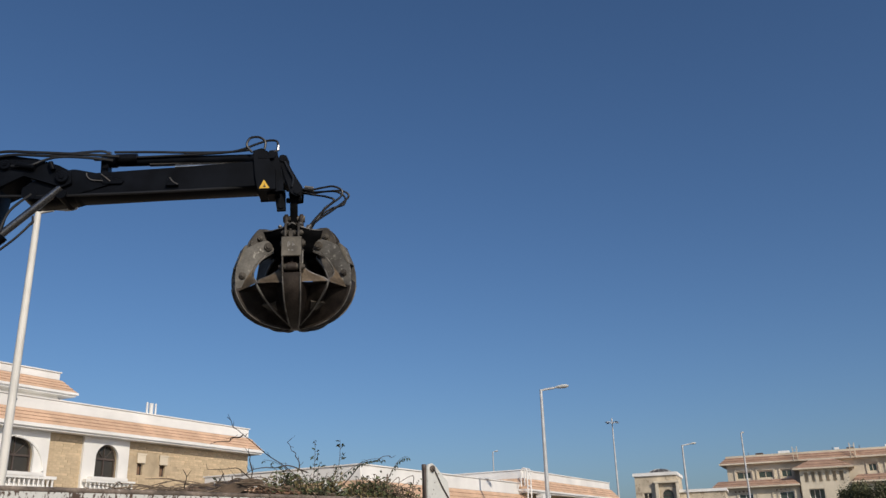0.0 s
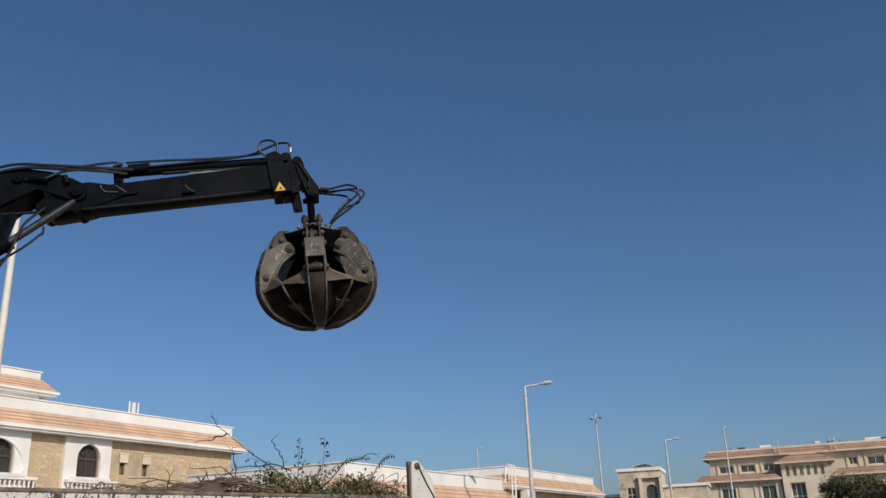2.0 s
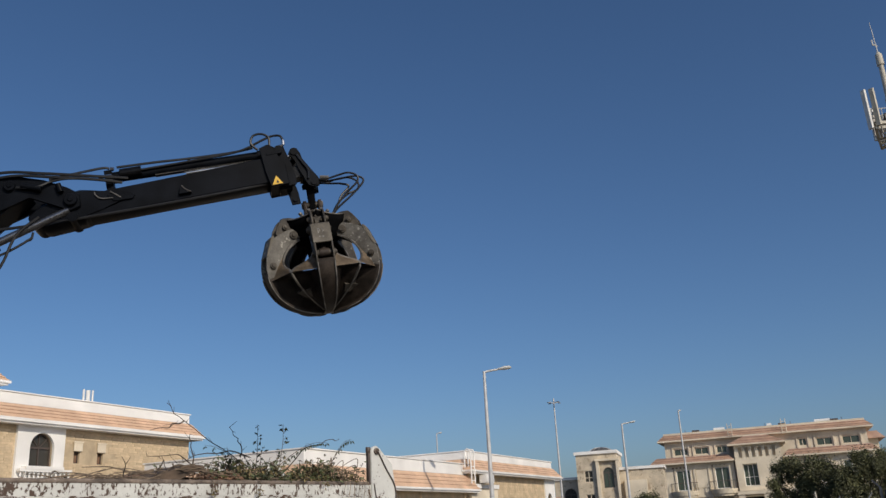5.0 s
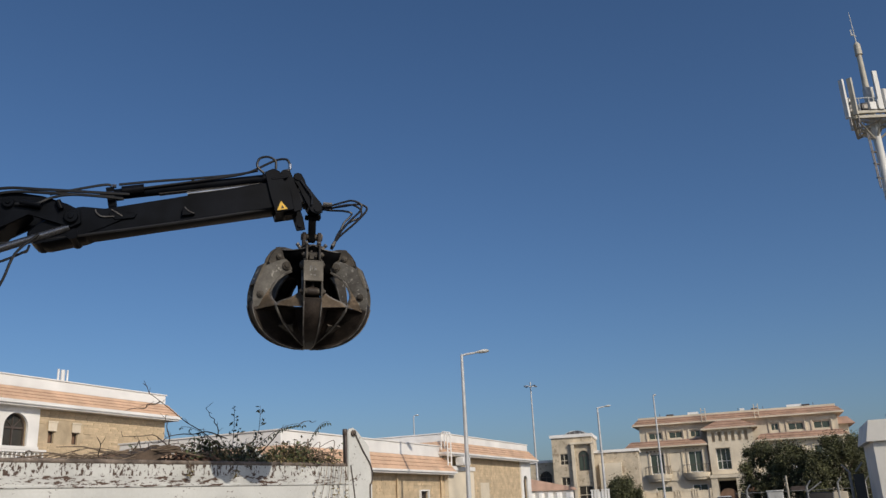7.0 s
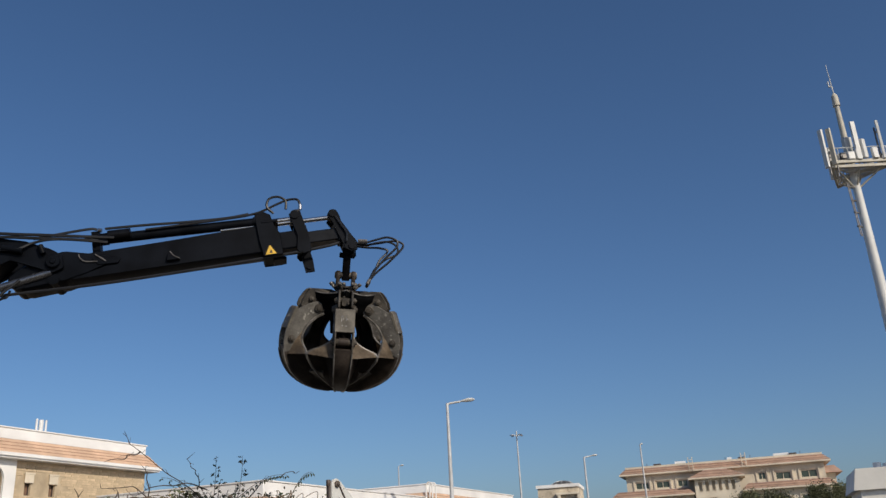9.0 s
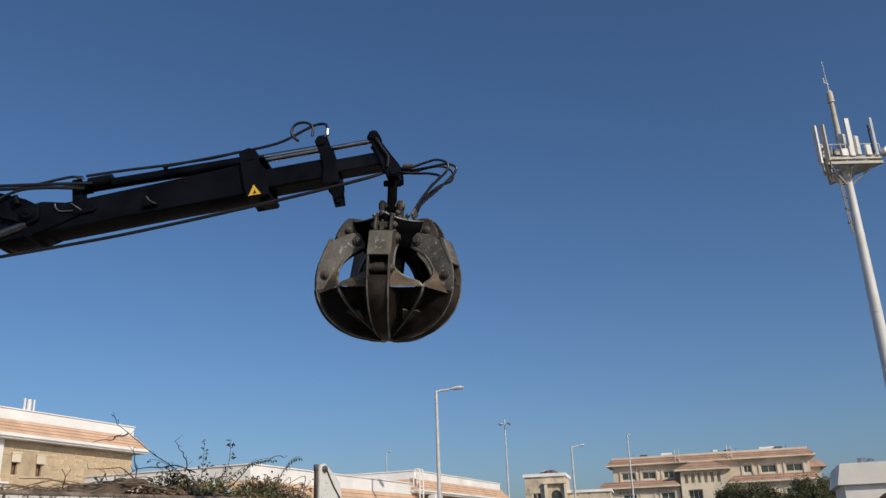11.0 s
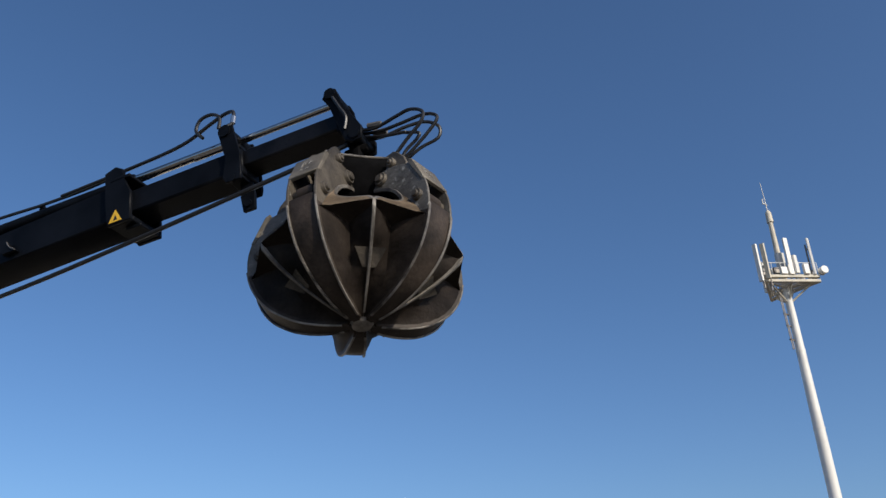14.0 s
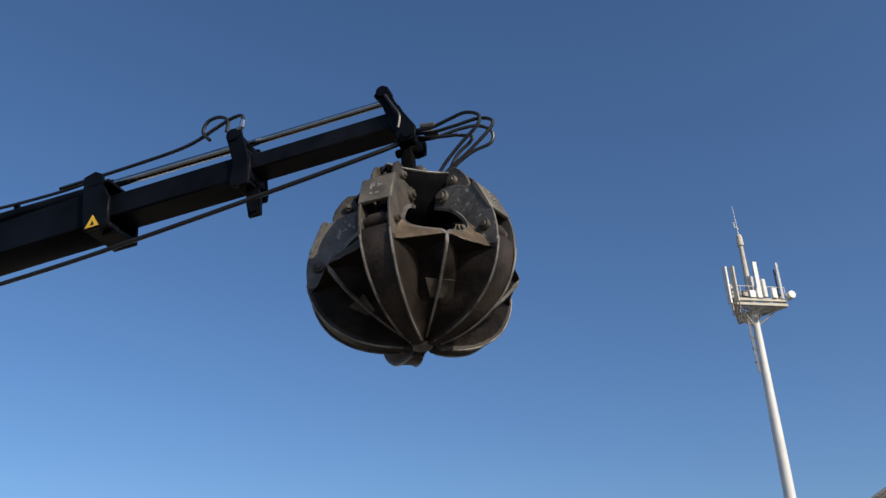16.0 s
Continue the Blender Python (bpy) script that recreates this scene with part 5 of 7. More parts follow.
        leaf_cloud(bm if rnd.random() < 0.68 else bd, pts, 0.03, rnd)
    # tall thin sprigs with sparse leaves
    for x, y, d, n in ((-1.88, 0.30, (0.05, 0.0, 0.74), 13), (-1.50, 0.35, (0.15, 0.0, 0.78), 13), (-1.72, 0.30, (-0.02, 0.0, 0.46), 8), (-1.62, 0.30, (0.12, 0, 0.40), 8), (-2.05, 0.30, (-0.28, 0.0, 0.34), 6), (-1.15, 0.4, (0.1, 0, 0.25), 6)):
        b0, d = Vector((x, y, TOPZ)), Vector(d)
        bow = Vector((rnd.uniform(-0.05, 0.05), 0, 0))
        at_u = lambda u: b0 + d * u + bow * (4 * u * (1 - u))
        tube(bs, [at_u(0), at_u(0.35), at_u(0.7), at_u(1)], 0.006, 5, 0.002)
        for k in range(n):
            u = 0.35 + 0.65 * (k + rnd.random()) / n
            side = Vector((rnd.choice((-1, 1)) * rnd.uniform(0.02, 0.065), rnd.uniform(-0.03, 0.03), rnd.uniform(0.0, 0.04)))
            tube(bs, [at_u(u), at_u(u) + side], 0.0025, 4, 0.0015)
            leaf_cloud(bk, [at_u(u) + side, at_u(u) + side * 0.7], 0.03, rnd)
    # arching sprays with leaflets that hang in a row
    for x, y, d, n, size in ((-1.72, 0.28, (1.10, 0, 0.52), 11, 0.042), (-0.66, 0.30, (0.56, 0.0, 0.58), 9, 0.040), (-1.9, 0.28, (-0.75, 0, 0.40), 5, 0.03)):
        b0, d = Vector((x, y, TOPZ + 0.04)), Vector(d)
        at_u = lambda u: b0 + Vector((d.x * u, 0, d.z * math.sin(u * math.pi * 0.52)))
        tube(bs, [at_u(k / 6) for k in range(7)], 0.006, 5, 0.002)
        for k in range(n):
            u = 0.30 + 0.70 * k / (n - 1)
            for sgn in (-1, 1):
                p = at_u(u) + Vector((0.012 * sgn, 0.02 * sgn, -0.012))
                q = p + Vector((rnd.uniform(-0.012, 0.02), 0.03 * sgn, -size * rnd.uniform(0.9, 1.7)))
                w = (q - p).cross(Vector((0, 1, 0.2))).normalized() * size * 0.42
                m = p.lerp(q, 0.45)
                bk.faces.new([bk.verts.new(v) for v in (p, m + w, q, m - w)])
    part("sprig_leaf", bk, "leaf_dark", t, "dark leaves of tall sprigs", kind="stuff")
    part("green_cutting", bm, "leaf", t, "small green leaves of cuttings", kind="stuff")
    part("dry_cutting", bd, "leaf_dry", t, "dried olive leaves", kind="stuff")
    part("cutting_stem", bs, "twig_dark", t, "thin dark stems", kind="stuff")
    # curled bark and a matted clump on the heap
    bm = BM()
    prism(bm, [(-3.55, TOPZ - 0.02), (-3.20, TOPZ + 0.12), (-2.88, TOPZ + 0.21), (-2.70, TOPZ + 0.20), (-2.66, TOPZ + 0.14), (-2.90, TOPZ + 0.10), (-3.10, TOPZ - 0.02)], 0.22, 0.75)
    part("bark_sheet", bm, "bark", t, "curled sheet of brown bark", bevel=0.012)
    bm = BM()
    leaf_cloud(bm, [Vector((rnd.gauss(-2.42, 0.16), rnd.uniform(0.1, 0.7), TOPZ + abs(rnd.gauss(0.03, 0.05)))) for _ in range(420)], 0.034, rnd)
    part("matted_leaves", bm, "clump", t, "reddish brown matted leaves", kind="stuff")
    # long bare branches sticking out
    bm = BM()
    for pts in ([(-1.55, 0.4, TOPZ + 0.02), (-1.76, 0.4, TOPZ + 0.13), (-2.15, 0.4, TOPZ + 0.36), (-2.6, 0.4, TOPZ + 0.56), (-2.97, 0.42, TOPZ + 0.80), (-3.12, 0.42, TOPZ + 0.96)],
                [(-2.02, 0.3, TOPZ + 0.30), (-2.08, 0.3, TOPZ + 0.40), (-2.16, 0.3, TOPZ + 0.54), (-2.27, 0.3, TOPZ + 0.67)],
                [(-2.88, 0.4, TOPZ + 0.74), (-3.1, 0.4, TOPZ + 0.66), (-3.35, 0.4, TOPZ + 0.60)],
                [(-1.95, 0.3, TOPZ + 0.32), (-2.3, 0.3, TOPZ + 0.38), (-2.72, 0.35, TOPZ + 0.34), (-3.0, 0.35, TOPZ + 0.22)],
                [(-1.4, 0.35, TOPZ + 0.1), (-1.0, 0.35, TOPZ + 0.45), (-0.55, 0.35, TOPZ + 0.60), (-0.3, 0.35, TOPZ + 0.60)],
                [(-2.7, 0.4, TOPZ + 0.1), (-2.75, 0.4, TOPZ + 0.45), (-2.8, 0.4, TOPZ + 0.6)],
                [(-2.6, 0.3, TOPZ + 0.1), (-3.0, 0.3, TOPZ + 0.3), (-3.4, 0.32, TOPZ + 0.28)],
                [(-3.6, 0.4, TOPZ), (-3.7, 0.4, TOPZ + 0.3)], [(-3.3, 0.3, TOPZ), (-3.2, 0.3, TOPZ + 0.26), (-3.15, 0.3, TOPZ + 0.1)]):
        q = [Vector(x) for x in pts]
        wob = [q[0]]
        for a, b in zip(q, q[1:]):
            for u in (0.33, 0.66, 1.0):
                wob.append(a.lerp(b, u) + Vector((rnd.gauss(0, 0.012), rnd.gauss(0, 0.01), rnd.gauss(0, 0.014))))
        tube(bm, wob, 0.0095, 5, 0.003)
        for c in wob[2:]:
            if rnd.random() < 0.75:
                tube(bm, [c, c + Vector((rnd.gauss(0, 0.06), rnd.gauss(0, 0.03), rnd.uniform(-0.03, 0.09)))], 0.004, 4, 0.0015)
    part("bare_branch", bm, "twig_dark", t, "bare thorny branches sticking out", kind="stuff")
    # stems hanging over the side
    bm, bl = BM(), BM()
    for x0, dx, ln in ((-0.50, -0.22, 0.85), (-0.42, -0.12, 0.95), (-0.33, -0.1, 0.7), (-0.22, -0.06, 0.62), (-0.14, 0.02, 0.5), (-2.75, 0.02, 0.2), (-2.05, -0.02, 0.2), (-0.6, -0.2, 0.6)):
        pts = [(x0, 0.05, TOPZ + 0.05), (x0, -0.06, TOPZ - 0.03), (x0 + dx * 0.4, -0.045, TOPZ - ln * 0.5), (x0 + dx, -0.04, TOPZ - ln)]
        tube(bm, pts, 0.006, 5, 0.003)
        lp = [Vector((x0 + dx * u, -0.045, TOPZ - ln * u)) + Vector((rnd.gauss(0, 0.02), rnd.uniform(-0.02, 0.01), rnd.gauss(0, 0.02))) for u in [0.45 + 0.55 * rnd.random() for _ in range(14)]]
        leaf_cloud(bl, lp, 0.026, rnd)
    part("hanging_stem", bm, "twig", t, kind="stuff")
    part("hanging_foliage", bl, "leaf_dry", t, kind="stuff")
    return t


# ---- loader crane ----
AXIS = (-5.44, 8.62)
LIFT = 0.034                                   # rise of the telescopic sections per metre
PIV = (-0.3, 3.0)


def crane():
    c = thing("loader_crane", "dark navy hydraulic knuckle-boom loader crane on a truck", "crane", pose(*AXIS, 0, 0, 0, 5.5))
    bm = BM()
    rod(bm, (0, 0, 0.0), (0, 0, 0.9), 0.55, 0.45, 20)
    rod(bm, (0, 0, 0.9), (0, 0, 2.7), 0.3, 0.26, 20)
    part("column", bm, "crane", c)
    bm = BM()
    box(bm, PIV[0] - 0.22, 0.25, -0.2, 0.2, 2.6, 3.2)
    part("column_head", bm, "crane", c, bevel=0.03)
    # main boom, drawn from its knuckle end back to the column
    mb = new("main_boom")
    mb.parent = c
    bm = BM()
    prism(bm, [(0.1, 0.16), (0.1, -0.12), (-0.5, -0.2), (-2.8, -0.24), (-2.9, 0.1), (-0.3, 0.2)], -0.15, 0.15)
    part("boom_box", bm, "crane", mb, bevel=0.015)
    bm = BM()
    rod(bm, (-2.75, -0.26, -0.05), (-2.75, 0.26, -0.05), 0.1, n=16)
    part("boom_pin", bm, "crane", mb)
    # knuckle link between boom and outer arm, about the elbow pin
    b = new("knuckle_link")
    b.parent = c
    knee = [(0.1, -0.06), (0.08, 0.08), (-0.05, 0.15), (-0.3, 0.23), (-0.62, 0.27), (-0.9, 0.2), (-1.0, 0.0), (-0.95, -0.3), (-0.7, -0.14), (-0.42, 0.03), (-0.15, -0.06), (0.0, -0.12)]
    for y in (-0.21, 0.17):
        bm = BM()
        prism(bm, knee, y, y + 0.04)
        part("knee_plate", bm, "crane", b, "curved steel knee plate", bevel=0.008)
    for x, z, r in ((0, 0, 0.07), (-0.62, 0.14, 0.06)):
        bm = BM()
        rod(bm, (x, -0.25, z), (x, 0.25, z), r, n=16)
        rod(bm, (x, -0.26, z), (x, 0.26, z), r * 0.45, n=12)
        part("elbow_pin", bm, "crane", b, bevel=0.006)
    bm = BM()
    prism(bm, [(-0.45, 0.1), (-0.62, 0.22), (-0.95, 0.12), (-1.0, -0.5), (-0.75, -0.24)], -0.165, 0.165)
    part("link_web", bm, "crane", b)
    bm = BM()
    tube(bm, [(-0.3, -0.22, -0.2), (-0.5, -0.24, -0.42), (-0.62, -0.22, -0.75), (-0.85, -0.2, -1.1)], 0.014, 6)
    tube(bm, [(-1.0, -0.2, 0.16), (-0.6, -0.24, 0.25), (-0.2, -0.24, 0.25), (0.2, -0.22, 0.245), (0.5, -0.16, 0.24)], 0.016, 6)
    tube(bm, [(-1.1, -0.24, 0.14), (-0.7, -0.25, 0.28), (-0.3, -0.25, 0.285), (0.2, -0.2, 0.29), (0.55, -0.12, 0.31)], 0.016, 6)
    tube(bm, [(-0.55, -0.24, 0.12), (-0.35, -0.26, 0.12), (-0.2, -0.24, 0.2), (0.0, -0.24, 0.24), (0.4, -0.14, 0.27)], 0.014, 6)
    pieces("hose", bm, "rubber", b, "black hydraulic hose")
    bm = BM()
    rod(bm, (-0.5, -0.24, 0.14), (-0.3, -0.24, 0.11), 0.035, n=10)
    rod(bm, (-0.14, -0.24, 0.17), (-0.1, -0.24, 0.08), 0.03, n=10)
    pieces("valve", bm, "crane", b)
    # ram that tilts the outer arm
    rm = new("arm_ram")
    rm.parent = c
    bm = BM()
    rod(bm, (0, -0.17, 0), (-0.9, -0.17, 0), 0.042, n=14)
    part("ram_rod", bm, "ram_steel", rm, "dull polished ram rod")
    bm = BM()
    rod(bm, (-0.8, -0.17, 0), (-1.8, -0.17, 0), 0.075, n=16)
    rod(bm, (-0.78, -0.17, 0), (-0.88, -0.17, 0), 0.085, n=16)
    part("ram_barrel", bm, "crane", rm)
    bm = BM()
    tube(bm, [(-0.45, -0.15, -0.10), (-0.7, -0.16, -0.13), (-1.0, -0.16, -0.12), (-1.6, -0.16, -0.1)], 0.013, 6)
    tube(bm, [(-0.42, -0.15, -0.05), (-0.47, -0.15, -0.11), (-0.52, -0.15, -0.1)], 0.013, 6)
    pieces("hose", bm, "rubber", rm)

    # outer arm with the fixed box
    s = new("outer_arm")
    s.parent = c
    bm = BM()
    prism(bm, [(-0.1, 0.06), (0.35, 0.07), (2.2, 0.148), (2.2, -0.185), (0.2, -0.19), (-0.1, -0.19)], -0.15, 0.15)
    part("arm_box", bm, "crane", s, bevel=0.02)
    bm = BM()
    prism(bm, [(0.1, 0.13), (0.35, 0.06), (0.62, -0.02), (0.62, -0.06), (0.3, -0.12), (0.1, -0.21), (-0.3, -0.24), (-0.44, -0.19), (-0.46, -0.08), (-0.35, 0.0), (-0.1, 0.1)], -0.165, 0.165)
    part("arm_root", bm, "crane", s, bevel=0.02)
    bm = BM()
    rod(bm, (-0.36, -0.17, -0.15), (-0.36, 0.17, -0.15), 0.08, n=14)
    rod(bm, (-0.02, -0.18, -0.17), (-0.02, 0.18, -0.17), 0.06, n=14)
    pieces("root_pin", bm, "crane", s)
    bm = BM()
    prism(bm, [(2.06, 0.25), (2.16, 0.28), (2.23, 0.235), (2.25, 0.1), (2.31, 0.0), (2.31, -0.24), (2.10, -0.24), (2.08, -0.05)], -0.185, -0.152)
    prism(bm, [(2.06, 0.25), (2.16, 0.28), (2.23, 0.235), (2.25, 0.1), (2.31, 0.0), (2.31, -0.24), (2.10, -0.24), (2.08, -0.05)], 0.152, 0.185)
    box(bm, 2.1, 2.31, -0.15, 0.15, -0.235, -0.19)
    box(bm, 2.12, 2.3, -0.19, 0.19, 0.142, 0.17)
    box(bm, 2.2, 2.34, -0.1, 0.1, -0.265, -0.237)
    col = part("collar", bm, "crane", s, "bolted end collar", bevel=0.006)
    bm = BM()
    prism(bm, [(2.12, -0.225), (2.24, -0.225), (2.18, -0.12)], -0.190, -0.187)
    part("warning_sign", bm, "yellow", col, "yellow warning triangle sticker")
    bm = BM()
    prism(bm, [(2.166, -0.212), (2.200, -0.212), (2.196, -0.196), (2.184, -0.172), (2.176, -0.19)], -0.1925, -0.1905)
    part("warning_print", bm, "black", col)
    bm = BM()
    rod(bm, (0.45, 0, 0.265), (2.12, 0, 0.233), 0.054, n=16)
    rod(bm, (0.42, 0, 0.266), (0.52, 0, 0.264), 0.066, n=16)
    rod(bm, (2.04, 0, 0.235), (2.2, 0, 0.228), 0.064, n=16)
    part("extension_barrel", bm, "crane", s)
    bm = BM()
    rod(bm, (0.52, -0.03, 0.285), (0.75, -0.03, 0.282), 0.06, n=14)
    part("barrel_band", bm, "crane_wear", s)
    bm = BM()
    box(bm, 0.36, 0.44, -0.07, 0.07, 0.08, 0.34)
    box(bm, 1.26, 1.29, -0.02, 0.02, 0.3, 0.35)
    pieces("barrel_clamp", bm, "crane", s)
    bm = BM()
    tube(bm, [(-0.2, -0.12, 0.32), (0.1, -0.1, 0.35), (0.35, -0.08, 0.37), (0.42, -0.06, 0.36)], 0.014, 6)
    tube(bm, [(0.5, -0.06, 0.36), (0.9, -0.05, 0.35), (1.3, -0.03, 0.335), (1.75, -0.03, 0.32), (2.0, -0.02, 0.34)], 0.014, 6)
    pieces("hose", bm, "rubber", s)
    bm = BM()
    rod(bm, (0.3, -0.11, 0.255), (0.44, -0.11, 0.25), 0.02, n=8)
    rod(bm, (0.43, -0.07, 0.35), (0.47, -0.07, 0.34), 0.024, n=8)
    pieces("hose_fitting", bm, "chrome", s, "bright hose fitting")
    bm = BM()
    prism(bm, [(0.36, 0.0), (0.42, -0.08), (0.62, -0.085), (0.65, -0.04), (0.56, -0.03), (0.5, 0.02)], -0.175, -0.152)
    part("pad_plate", bm, "crane", s, bevel=0.006)
    bm = BM()
    prism(bm, [(1.10, -0.140), (1.128, -0.045), (1.150, -0.040), (1.175, -0.090), (1.245, -0.140)], -0.195, -0.152)
    part("lug", bm, "crane", s, "welded lug plate", bevel=0.006)
    bm = BM()
    tube(bm, [(1.148, -0.198, -0.046), (1.178, -0.198, -0.094), (1.235, -0.198, -0.134)], 0.006, 6)
    part("lug_edge", bm, "steel", s, "thin bright edge")
    # thin steel bars that stand in for highlights on the curved gusset edges
    bm = BM()
    tube(bm, [(0.24, -0.170, 0.065), (0.25, -0.176, 0.02), (0.30, -0.178, -0.025), (0.42, -0.176, -0.04)], 0.007, 6)
    tube(bm, [(0.40, -0.172, 0.04), (0.45, -0.180, -0.005), (0.50, -0.176, -0.05)], 0.007, 6)
    pieces("edge_highlight", bm, "steel", s, "highlight on the gusset edge, drawn as a thin bar")

    # first extension
    x1 = new("first_extension")
    x1.parent = c
    bm = BM()
    prism(bm, [(1.1, 0.035), (2.4, 0.035), (2.4, -0.17), (1.1, -0.17)], -0.12, 0.12)
    part("extension_box", bm, "crane", x1, bevel=0.015)
    bm = BM()
    for y in (-0.15, 0.125):
        prism(bm, [(2.22, 0.22), (2.28, 0.26), (2.35, 0.24), (2.37, 0.12), (2.4, -0.02), (2.41, -0.2), (2.40, -0.25), (2.28, -0.25), (2.25, -0.2), (2.29, -0.05)], y, y + 0.025)
    prism(bm, [(2.30, -0.19), (2.40, -0.19), (2.415, -0.30), (2.415, -0.43), (2.315, -0.43), (2.30, -0.30)], 0.005, 0.035)
    box(bm, 2.25, 2.39, -0.125, 0.125, 0.038, 0.075)
    box(bm, 2.26, 2.38, -0.125, 0.125, -0.2, -0.172)
    part("collar", bm, "crane", x1, bevel=0.005)
    bm = BM()
    rod(bm, (2.285, -0.165, 0.205), (2.285, 0.165, 0.205), 0.05, n=14)
    rod(bm, (2.365, -0.012, -0.374), (2.365, 0.05, -0.374), 0.03, n=12)
    rod(bm, (2.33, -0.155, -0.225), (2.33, -0.125, -0.225), 0.03, n=12)
    pieces("collar_pin", bm, "crane", x1)
    bm = BM()
    rod(bm, (0.9, 0, 0.225), (2.28, 0, 0.208), 0.034, n=14)
    part("extension_rod", bm, "chrome", x1, "bright extension ram rod")
    bm = BM()
    tube(bm, [(0.7, -0.07, 0.28), (1.4, -0.07, 0.285), (1.85, -0.08, 0.30), (2.12, -0.09, 0.38), (2.24, -0.1, 0.41), (2.34, -0.12, 0.39), (2.36, -0.14, 0.31)], 0.014, 8)
    tube(bm, [(2.06, -0.1, 0.27), (2, -0.1, 0.36), (2.04, -0.1, 0.45), (2.14, -0.1, 0.46), (2.21, -0.1, 0.40), (2.2, -0.1, 0.30)], 0.014, 8)
    pieces("hose", bm, "rubber", x1, "looped black hydraulic hose")
    bm = BM()
    rod(bm, (2.36, -0.14, 0.32), (2.35, -0.14, 0.26), 0.02, n=8)
    rod(bm, (2.35, -0.14, 0.255), (2.29, -0.14, 0.25), 0.018, n=8)
    pieces("hose_fitting", bm, "chrome", x1, "bright angled hose fitting")

    # second extension with the head
    x2 = new("second_extension")
    x2.parent = c
    bm = BM()
    prism(bm, [(0.9, 0.0), (2.5, 0.0), (2.5, -0.14), (0.9, -0.14)], -0.095, 0.095)
    part("extension_box", bm, "crane_wear", x2, "inner section with worn paint", bevel=0.012)
    bm = BM()
    head = [(2.36, 0.15), (2.40, 0.212), (2.47, 0.205), (2.50, 0.125), (2.50, 0.06), (2.64, -0.2), (2.63, -0.30), (2.56, -0.31), (2.50, -0.27), (2.44, -0.05), (2.42, 0.06)]
    for y in (-0.125, 0.1):
        prism(bm, head, y, y + 0.025)
    box(bm, 2.44, 2.5, -0.1, 0.1, -0.16, 0.05)
    part("head_plate", bm, "crane", x2, bevel=0.006)
    bm = BM()
    rod(bm, (2.43, -0.14, 0.163), (2.43, 0.14, 0.163), 0.044, n=14)
    rod(bm, (2.58, -0.14, -0.25), (2.58, 0.14, -0.25), 0.04, n=12)
    pieces("head_pin", bm, "crane", x2)
    bm = BM()
    rod(bm, (1.2, 0.0, 0.172), (2.42, 0, 0.165), 0.026, n=12)
    part("extension_rod", bm, "chrome", x2)
    bm = BM()
    tube(bm, [(2.45, -0.135, 0.12), (2.50, -0.145, 0.0), (2.54, -0.145, -0.1), (2.52, -0.145, -0.2)], 0.012, 6)
    for y, up, far, low in ((-0.06, 0.0, -0.03, 0.0), (-0.02, -0.03, 0.04, -0.03), (0.03, -0.06, -0.13, 0.02), (0.07, 0.02, 0.0, 0.04)):
        tube(bm, [(2.60, y, -0.19), (2.72, y, -0.215 + up * 0.3), (2.88, y * 1.3, -0.20 + up), (3.02 + far, y * 1.6, -0.20 + up), (3.11 + far, y * 1.8, -0.26 + up * 0.6),
                  (3.09 + far, y * 1.8, -0.34), (2.95 + far * 0.6, y * 1.5, -0.43 + low), (2.80, y * 1.2, -0.54 + low), (2.70, y, -0.655)], 0.0125, 8)
    pieces("hose", bm, "rubber", x2, "looping grab hose")
    bm = BM()
    for y in (-0.06, 0.03):
        rod(bm, (2.66, y, -0.18), (2.76, y, -0.2), 0.022, n=8)
    for y in (-0.06, -0.02, 0.03, 0.07):
        rod(bm, (2.712, y, -0.645), (2.672, y, -0.69), 0.018, n=8)
    pieces("hose_fitting", bm, "steel", x2, "grey steel hose fitting")
    ft = part("feed_tube", _feed(), "rubber", c, "long black feed tube under the arm")
    return c, mb, b, rm, s, x1, x2, ft


def _feed():
    bm = BM()
    tube(bm, [(-1.6, -0.15, -0.28), (-0.3, -0.15, -0.345), (0.6, -0.15, -0.36), (1.6, -0.14, -0.35), (2.3, -0.1, -0.31), (2.5, -0.05, -0.26)], 0.017, 8)
    return bm


# ---- orange-peel grab: pin at the origin, tips at z = -1.553 ----
# stations down one tine: outer edge (r, z), inner edge (r, z), half width
STATIONS = (((0.318, -0.588), (0.250, -0.645), 0.092), ((0.390, -0.598), (0.252, -0.695), 0.092), ((0.480, -0.640), (0.297, -0.722), 0.092),
            ((0.578, -0.700), (0.368, -0.765), 0.092), ((0.640, -0.815), (0.436, -0.830), 0.092), ((0.674, -0.930), (0.484, -0.912), 0.092),
            ((0.683, -1.035), (0.505, -1.000), 0.092), ((0.672, -1.145), (0.518, -1.095), 0.091), ((0.635, -1.255), (0.508, -1.190), 0.088),
            ((0.570, -1.360), (0.465, -1.285), 0.082), ((0.478, -1.442), (0.395, -1.365), 0.073), ((0.360, -1.507), (0.300, -1.432), 0.061),
            ((0.215, -1.545), (0.180, -1.478), 0.047), ((0.075, -1.557), (0.055, -1.512), 0.028))


def fine_stations(n=3):
    """The stations with smooth steps between them."""
    flat = [(*o, *i, w) for o, i, w in STATIONS]
    out = []
    for k in range(len(flat) - 1):
        q = [flat[max(k - 1, 0)], flat[k], flat[k + 1], flat[min(k + 2, len(flat) - 1)]]
        for s in range(n):
            u = s / n
            out.append(tuple(0.5 * (2 * b + (c - a) * u + (2 * a - 5 * b + 4 * c - d) * u * u + (3 * b - a - 3 * c + d) * u ** 3) for a, b, c, d in zip(*q)))
    out.append(flat[-1])
    return out


RIB = fine_stations()


